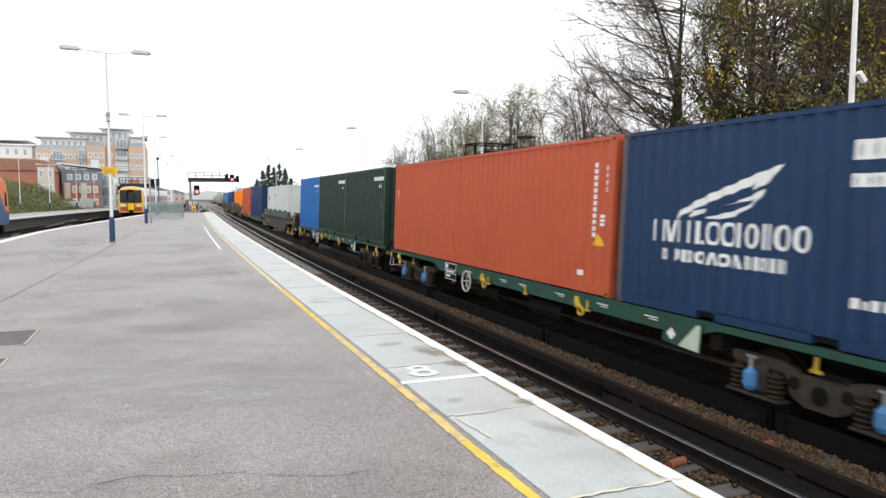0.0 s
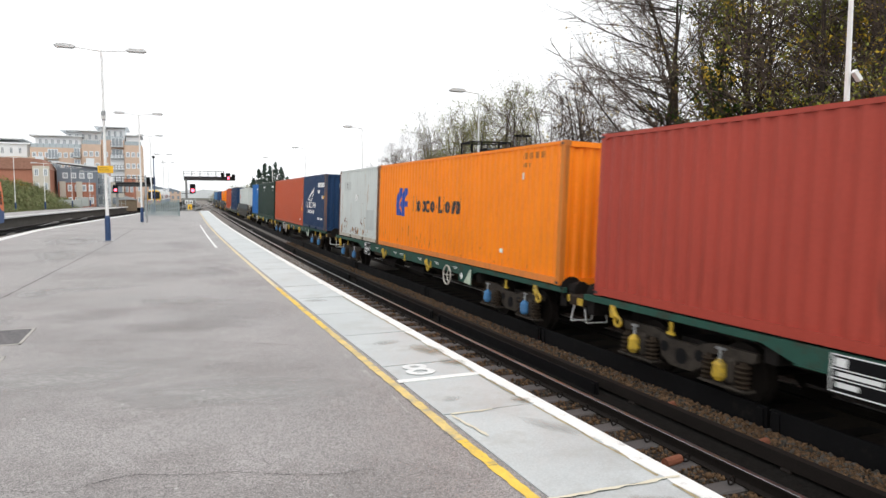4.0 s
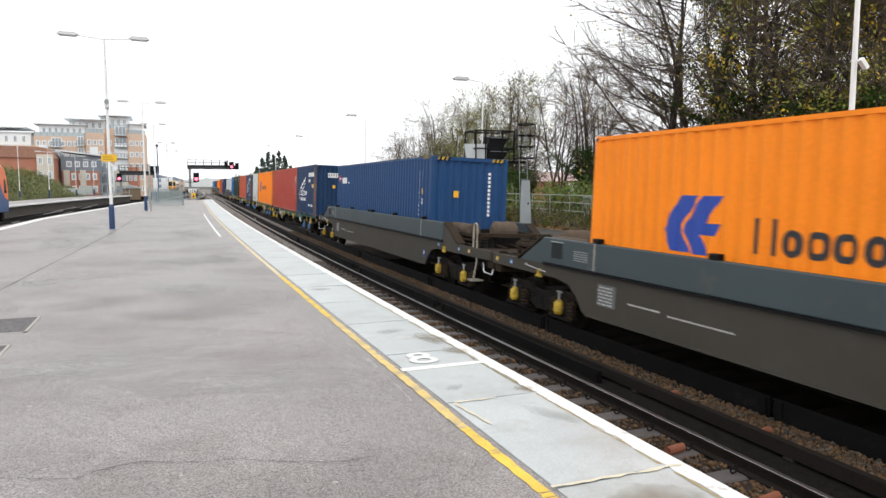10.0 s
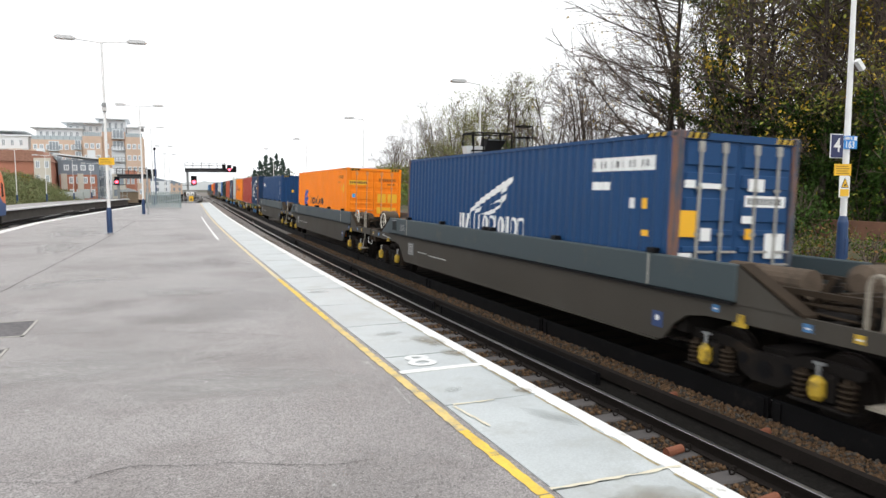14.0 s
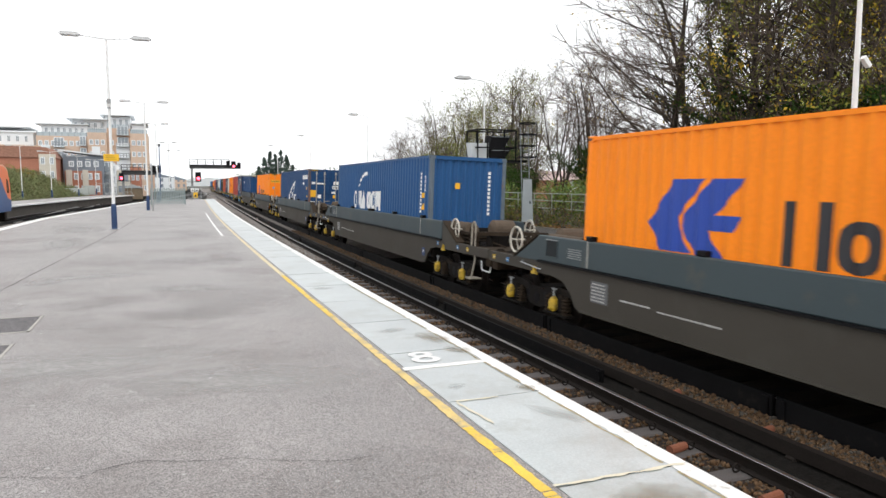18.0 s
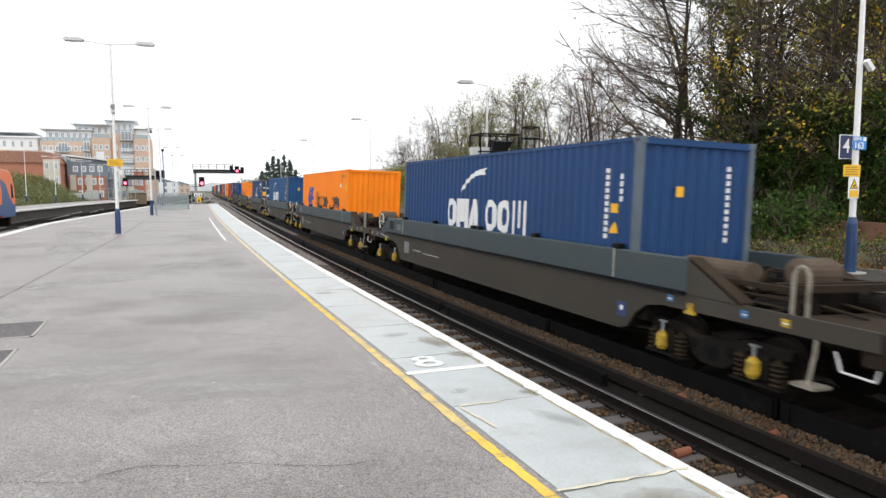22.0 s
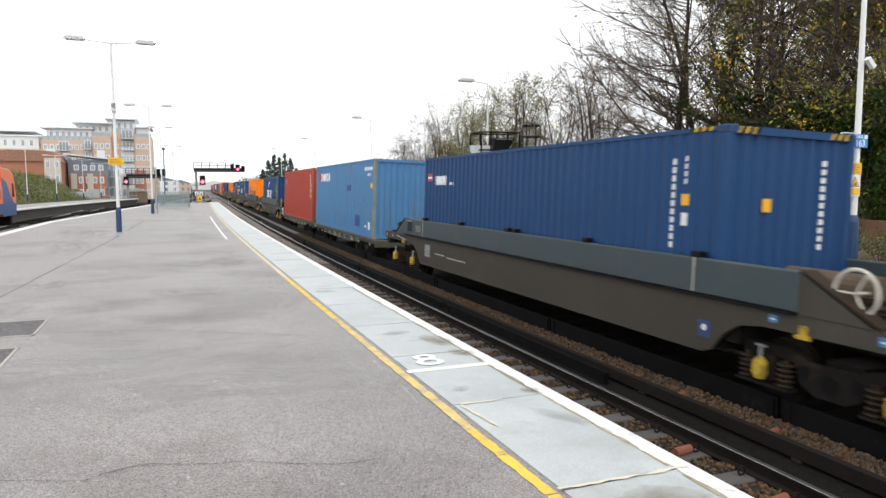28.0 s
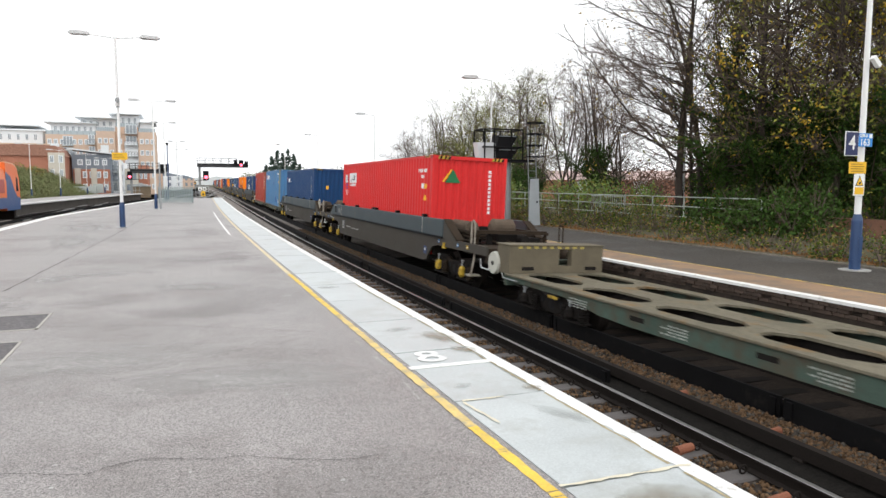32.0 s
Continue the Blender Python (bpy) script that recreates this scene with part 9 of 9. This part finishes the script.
    for i in range(26):
        s = rng.uniform(22, 50)
        brown.append((*on(s, FAR + rng.uniform(17, 26), rng.uniform(1.0, 3.0)), rng.uniform(1.2, 2.4), rng.uniform(1.2, 2.4), rng.uniform(0.9, 1.7)))
    hedge("thicket", "brown leafless thicket in front of the houses", "thicket", brown, ((mat("brown_twig_mass", (0.15, 0.085, 0.06), 0.9, vary=0.2, spread=0.4), 150),), 61, 0.09)
    # the dark belt of ivy-clad trees at the near end, thinning out towards its far edge
    def belt(n, x0, x1, tall, size, seed_blobs):
        out = []
        rb = random.Random(seed_blobs)
        for i in range(n):
            x = rb.uniform(x0, x1)
            turn = rb.uniform(41.0, 60)
            top = min(tall, 2.8 + (turn - 41.0) * (0.85 if tall < 10 else 1.5))
            z = 0.6 + (top - 0.6) * rb.random() ** 1.8
            q = rb.uniform(*size)
            out.append((*on(x / math.tan(radians(turn)), x, z), q * rb.uniform(0.8, 1.3), q * rb.uniform(0.8, 1.3), q * rb.uniform(0.7, 1.1)))
        return out

    hedge("evergreen_belt", "dark belt of holly and ivy under the trees", "trees", belt(115, FAR + 10.8, FAR + 15, 4.4, (0.45, 1.1), 71), ((LEAF_DARK, 240), (IVY, 280), (LEAF_GREEN, 70), (LEAF_OLIVE, 40), (LEAF_YEL, 3)), 71, 0.058)
    hedge("yellow_foliage", "clumps of yellow autumn leaves among the dark trees", "foliage", belt(40, FAR + 10.2, FAR + 13, 8.5, (0.35, 0.8), 73), ((LEAF_YEL, 60), (LEAF_OLIVE, 50)), 73, 0.06)
    hedge("twig_belt", "brown and olive crowns of the trees further back", "trees", belt(110, FAR + 15.5, FAR + 22, 11.0, (0.8, 1.7), 83), ((LEAF_DARK, 70), (LEAF_OLIVE, 50), (TWIG, 170), (LEAF_YEL, 10)), 83, 0.08)
    hedge("evergreen_belt", "darker ivied trees further back", "trees", belt(95, FAR + 15.5, FAR + 21, 6.5, (0.7, 1.6), 81), ((LEAF_DARK, 170), (IVY, 60), (LEAF_OLIVE, 60), (TWIG, 110), (LEAF_YEL, 4)), 81, 0.09)
    dots = ((LEAF_YEL, 0.29, 0.14, 5), (LEAF_OLIVE, 0.4, 0.18, 4))
    few = ((LEAF_YEL, 0.26, 0.08, 3),)
    lab = "tall autumn tree with an ivied trunk and yellow leaves"
    bare = ((LEAF_YEL, 0.25, 0.08, 2),)
    for i, (s, x, h, r, ln, n1) in enumerate(((23.2, 9.45, 13, 0.18, (-0.085, 0.07), 34), (23.6, 10.75, 13.5, 0.14, (-0.025, 0.02), 30), (24.6, 11.3, 13, 0.1, (-0.13, 0.12), 20))):
        branchy(Matrix.Translation(on(s, FAR + x, 0.2)), 140 + i, h, r, "bare tree with long dark boughs arching outward", n1=n1 + 8, l1=7.2, n2=17, l2=1.9, n3=3, l3=0.7, stout=0.85, lean=ln, low=0.16, ivy=0.0 if i != 1 else 0.1, leaves=bare, leaf_size=0.06, side=2.45, rise=(0.12, 0.9), bend=0.05, turn=(0.3, 0.75))
    for i, (s, x, h, r, iv, lv, ln, sd) in enumerate((
        (22.2, 11.0, 14, 0.16, 0.66, few, (0.0, 0), 2.2), (21.4, 11.9, 14, 0.14, 0.3, dots, (-0.05, 0.04), 2.4), (20.6, 10.9, 15, 0.15, 0.22, dots, (0.06, -0.03), None), (19.6, 11.6, 14, 0.13, 0.35, dots, (-0.08, 0.05), None), (24.2, 15, 14, 0.15, 0.22, dots, (0, 0), None),
        (18.4, 12.4, 15, 0.15, 0.25, dots, (0.03, 0), None), (17.4, 10.9, 14, 0.13, 0.3, dots, (0.08, -0.05), None), (16.6, 12.6, 15, 0.15, 0.3, dots, (-0.06, 0.02), None), (15.4, 11.4, 14, 0.14, 0.3, dots, (0.05, 0), None), (14.4, 12.6, 14, 0.14, 0.25, dots, (-0.07, 0.05), None), (25.5, 18.5, 14, 0.15, 0.3, dots, (0, 0), None), (22.5, 17.0, 14, 0.15, 0.22, dots, (0, 0), None), (19.5, 16.0, 15, 0.15, 0.22, dots, (0.04, 0), None), (17.0, 16.0, 15, 0.15, 0.22, dots, (-0.04, 0), None))):
        branchy(Matrix.Translation(on(s, FAR + x, 0.3)), 100 + i, h, r, lab, n1=44, l1=5.8, n2=15, l2=1.5, n3=4, lean=ln, low=0.12, ivy=iv, leaves=lv, leaf_size=0.065, side=sd, rise=(0.25, 1.0), stout=1.1, bend=0.08, turn=(0.35, 0.9))
    lab = "slender bare tree with thin twigs"
    spring = mat("thin_olive_leaves", (0.29, 0.3, 0.085), spec=0.15, rough=0.6, vary=0.15, spread=0.4)
    olive = ((spring, 0.7, 0.22, 5), (LEAF_GREEN, 0.42, 0.22, 2))
    haze = ((spring, 0.4, 0.22, 3),)
    for i, (s, x, h, r, iv, lv) in enumerate((
        (32.6, 11.5, 10.0, 0.16, 0.42, few), (33.6, 12.4, 9.4, 0.13, 0.0, ()), (35.4, 14.5, 9.6, 0.11, 0.1, ()), (37.0, 12.0, 10.4, 0.11, 0.1, ()), (39.0, 13.2, 9.4, 0.1, 0, ()), (41.5, 11.6, 10.2, 0.13, 0.3, haze),
        (44.5, 12.2, 10.8, 0.15, 0.5, olive), (46.0, 14.5, 10.2, 0.14, 0.3, olive), (47.5, 11.2, 10.2, 0.14, 0.4, olive), (50.0, 12.6, 10.2, 0.13, 0.2, olive), (52.0, 11.0, 9.4, 0.13, 0, haze), (54.5, 13.4, 10.0, 0.13, 0, olive), (57.0, 11.6, 9.8, 0.12, 0, haze), (60.0, 12.6, 9.4, 0.12, 0, haze), (63.5, 11.6, 9.0, 0.12, 0, ()), (67.5, 12.4, 8.6, 0.12, 0, ()), (72.0, 11.8, 7.8, 0.11, 0, ()), (77.0, 12.6, 7.0, 0.1, 0, ()))):
        branchy(Matrix.Translation(on(s, FAR + x, 0.2)), 200 + i, h * 0.8, r * 0.7, lab if not lv else "slender tree with thin olive leaves", n1=14, l1=3.9, n2=9, l2=1.4, n3=3, l3=0.7, rise=(0.4, 1.15), forks=3, low=0.12, ivy=iv, leaves=lv, leaf_size=0.055, least=0.006, bend=0.06, turn=(0.3, 0.8))
    low = []
    for i in range(30):
        low.append((*on(rng.uniform(46, 72), FAR + rng.uniform(9.0, 13), rng.uniform(1.2, 3.4)), rng.uniform(0.9, 1.8), rng.uniform(0.9, 1.8), rng.uniform(0.8, 1.4)))
    for i in range(16):
        low.append((*on(rng.uniform(50, 60), FAR + rng.uniform(10.0, 12), rng.uniform(2.2, 4.2)), rng.uniform(0.8, 1.5), rng.uniform(0.8, 1.5), rng.uniform(0.6, 1.1)))
    hedge("bushes", "olive green bushes under the bare trees", "bush", low, ((LEAF_OLIVE, 120), (LEAF_GREEN, 60)), 91, 0.1)
    crown = [(*on(46.4 + rng.gauss(0, 1.6), FAR + 13.4 + rng.gauss(0, 1.1), rng.uniform(4.4, 9.0)), rng.uniform(0.7, 1.5), rng.uniform(0.7, 1.5), rng.uniform(0.6, 1.2)) for i in range(22)]
    hedge("olive_foliage", "thin olive yellow leaves still hanging in the crowns", "foliage", crown, ((spring, 46), (LEAF_GREEN, 10)), 93, 0.06)
    screen = [(*on(57 + rng.gauss(0, 2.2), FAR + 11.6 + rng.gauss(0, 0.8), rng.uniform(2.6, 5.4)), rng.uniform(0.7, 1.4), rng.uniform(0.7, 1.4), rng.uniform(0.5, 1.0)) for i in range(18)]
    hedge("bush", "rounded olive green bush below the bare trees", "bush", screen, ((LEAF_OLIVE, 90), (LEAF_GREEN, 50)), 94, 0.07)
    # conifers by the line
    c = empty("conifer", Matrix.Translation((21.2, 148, -1)), "dark green clump of conifers beyond the train", "conifer")
    pts = []
    for px, h, w in ((-3.2, 6.0, 1.7), (-2.1, 7.9, 1.8), (-0.9, 9.3, 2.0), (0.2, 8.6, 1.9), (1.3, 9.4, 2.0), (2.5, 8.4, 1.9), (3.7, 6.4, 1.7)):
        for k in range(130):
            f = rng.random() ** 0.8
            reach = 1.25 * w * (1 - f) ** 0.9 * rng.uniform(0.5, 1.2) + 0.08
            a = rng.uniform(0, 6.283)
            for q in range(34):
                d = reach * rng.random() ** 0.6
                pts.append((px + d * math.cos(a) + rng.gauss(0, 0.1), d * math.sin(a) + rng.gauss(0, 0.1), 0.4 + f * h - 0.12 * d + rng.gauss(0, 0.09)))
    leaf_mesh("crown", pts, 0.13, mat("conifer_needles", (0.055, 0.09, 0.07), 0.7, vary=0.2, spread=0.5), 5, c, kind="stuff")
    wood_mesh("trunk", [(px, 0, 0, px, 0, 7, 0.2, 0.04) for px in (-3.4, -2.2, -0.9, 0.3, 1.4, 2.7, 3.9)], BARK, c)
    # scrub and trees along the right of the line, far off, their leaf colour greyed as haze
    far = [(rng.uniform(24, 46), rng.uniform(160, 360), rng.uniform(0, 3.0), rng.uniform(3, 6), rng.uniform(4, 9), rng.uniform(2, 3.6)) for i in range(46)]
    hedge("woodland", "lineside woodland far off, greyed by haze in its colour", "woodland", far, ((mat("hazy_woodland", (0.36, 0.37, 0.31), 0.9, vary=0.2, spread=0.3), 30),), 95, 0.4)
    # green bank behind the second platform
    bank = []
    for i in range(520):
        y = rng.uniform(58, 138)
        f = (y - 58) / 80
        back_off = rng.uniform(0, 13)
        x = -20.0 + 7.2 * f - back_off
        z = -0.7 + 0.5 * back_off
        bank.append((x, y, min(z, 3.6), rng.uniform(1.0, 2.2), rng.uniform(1.0, 2.2), rng.uniform(0.5, 1.0)))
    hedge("scrub_bank", "green scrub covering the bank behind the second platform", "scrub", bank, ((mat("scrub_green", (0.18, 0.21, 0.08), 0.7, vary=0.2, spread=0.25), 190), (mat("dry_grass", (0.2, 0.17, 0.08), 0.8, vary=0.2, spread=0.3), 40)), 97, 0.11)
    autumn = [(-30 + rng.uniform(-4, 4), 132 + rng.uniform(-3, 3), rng.uniform(2.2, 5.0), rng.uniform(1.0, 2.0), 1.5, rng.uniform(0.8, 1.6)) for i in range(12)]
    hedge("autumn_tree", "rust-coloured autumn tree before the brick building", "tree", autumn, ((mat("rust_leaves", (0.26, 0.13, 0.05), 0.7, vary=0.2, spread=0.5), 50), (LEAF_OLIVE, 30)), 98, 0.16)
    right = [(-22.0 + rng.uniform(-2.0, 2.0), 128 + rng.uniform(-2, 2), rng.uniform(2.0, 4.6), rng.uniform(0.9, 1.6), 1.2, rng.uniform(0.7, 1.3)) for i in range(9)]
    hedge("autumn_tree", "olive brown small tree on the bank", "tree", right, ((LEAF_BROWN, 40), (LEAF_OLIVE, 50)), 99, 0.16)
    bm = bmesh.new()
    ends = []
    for y, toe in ((40, -21.5), (58, -20.0), (140, -12.8)):
        ends.append([bm.verts.new((x, y, z)) for x, z in ((-60, -1.4), (toe + 0.6, -1.4), (toe, -0.75), (toe - 8.5, 3.3), (-60, 3.5))])
    for p, q in zip(ends, ends[1:]):
        for k in range(5):
            bm.faces.new((p[k], p[(k + 1) % 5], q[(k + 1) % 5], q[k]))
    bm.faces.new(ends[-1])
    tagged(part("bank", bm, MATS["leaf_litter_soil"], None), "grassy bank behind the second platform", "bank", kind="structure")
    # the far distance: haze is put into the skyline's pale colour
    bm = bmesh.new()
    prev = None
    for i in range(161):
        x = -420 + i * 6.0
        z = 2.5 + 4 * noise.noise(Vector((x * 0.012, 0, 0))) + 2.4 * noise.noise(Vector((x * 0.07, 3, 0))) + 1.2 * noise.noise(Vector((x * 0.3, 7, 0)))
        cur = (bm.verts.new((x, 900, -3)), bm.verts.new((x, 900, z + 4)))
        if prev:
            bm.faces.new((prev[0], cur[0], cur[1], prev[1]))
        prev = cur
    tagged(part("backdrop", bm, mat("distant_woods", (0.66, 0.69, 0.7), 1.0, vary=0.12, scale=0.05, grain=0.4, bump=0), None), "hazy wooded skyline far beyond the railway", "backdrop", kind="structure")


def build_ballast_stones():
    """Loose ballast stones between the tracks and round the sleepers."""
    rs = np.random.RandomState(4)
    ico = bmesh.new()
    bmesh.ops.create_icosphere(ico, subdivisions=1, radius=1.0)
    ico.verts.ensure_lookup_table()
    V = np.array([v.co[:] for v in ico.verts])
    Fc = np.array([[v.index for v in f.verts] for f in ico.faces])
    ico.free()
    spots = []
    for k in range(40000):
        s = 2.2 + 42 * rs.uniform() ** 2.2
        lane = rs.uniform()
        if lane < 0.68:
            x = rs.uniform(TRACK_A + 1.6, TRACK_B - 1.1)
        else:
            x = rs.uniform(TRACK_A - 0.3, TRACK_A + 0.7)
            if abs((s + 15.7) / 0.68 - round((s + 15.7) / 0.68)) < 0.23:
                continue
        spots.append(on(s, x, (-1.04 if lane < 0.68 else -1.1) + rs.uniform(-0.005, 0.02)))
    spots = np.array(spots)
    pick = rs.uniform(size=len(spots)) < 0.7
    for chosen, material, label in ((spots[pick], STONE, "loose brown ballast stones between the tracks"), (spots[~pick], STONE_GREY, "loose grey ballast stones between the tracks")):
        n = len(chosen)
        size = 0.01 + 0.026 * rs.uniform(0, 1, n) ** 1.3
        jig = rs.uniform(0.55, 1.35, (n, len(V), 1))
        ax = rs.uniform(0.55, 1.3, (n, 1, 3))
        verts = chosen[:, None, :] + V[None] * jig * ax * size[:, None, None]
        faces = (Fc[None] + (np.arange(n) * len(V))[:, None, None]).reshape(-1)
        me = bpy.data.meshes.new("ballast_stones")
        me.vertices.add(n * len(V))
        me.vertices.foreach_set("co", verts.reshape(-1))
        me.loops.add(len(faces))
        me.loops.foreach_set("vertex_index", faces)
        me.polygons.add(len(faces) // 3)
        me.polygons.foreach_set("loop_start", np.arange(len(faces) // 3) * 3)
        me.update(calc_edges=True)
        me.materials.append(material)
        tagged(new("ballast_stones", me), label, "ballast", kind="stuff")
    clay = mat("terracotta", (0.24, 0.085, 0.045), 0.8, vary=0.3, scale=8)
    for s, x, z, ln in ((4.72, TRACK_A + 0.42, -1.05, 0.26), (6.06, TRACK_A + 0.44, -1.05, 0.24), (6.0, TRACK_B - 1.6, -1.0, 0.18), (7.6, TRACK_B - 1.62, -1.0, 0.16)):
        o = part("clay_pipe", tube(bmesh.new(), (-ln / 2, 0, 0), (ln / 2, 0.03, 0.01), 0.055, 0.05, 10), clay, None)
        o.matrix_basis = on_pose(s, x, z)
        tagged(o, "broken terracotta pipe lying in the ballast", "pipe", "clay pipes")


build_east()
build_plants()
build_ballast_stones()


# ---- what moves ----
def motions():
    for ob, u, v in MOVERS:
        rows = []
        for t in TIMES:
            m = on_pose(u + gone(t), TRACK_B, RAIL_Z, CANT)
            rows.append((t, m @ Matrix.Translation((0, 0, v))))
        walk(ob, rows)
    walk(LEAVING, [(t, on_pose(90.0 + 17.0 * t + 0.12 * t * t, -5.85, 0.0)) for t in (0, 2, 4, 6, 8, 12, 16, 20, 24, 28, 32)])


motions()
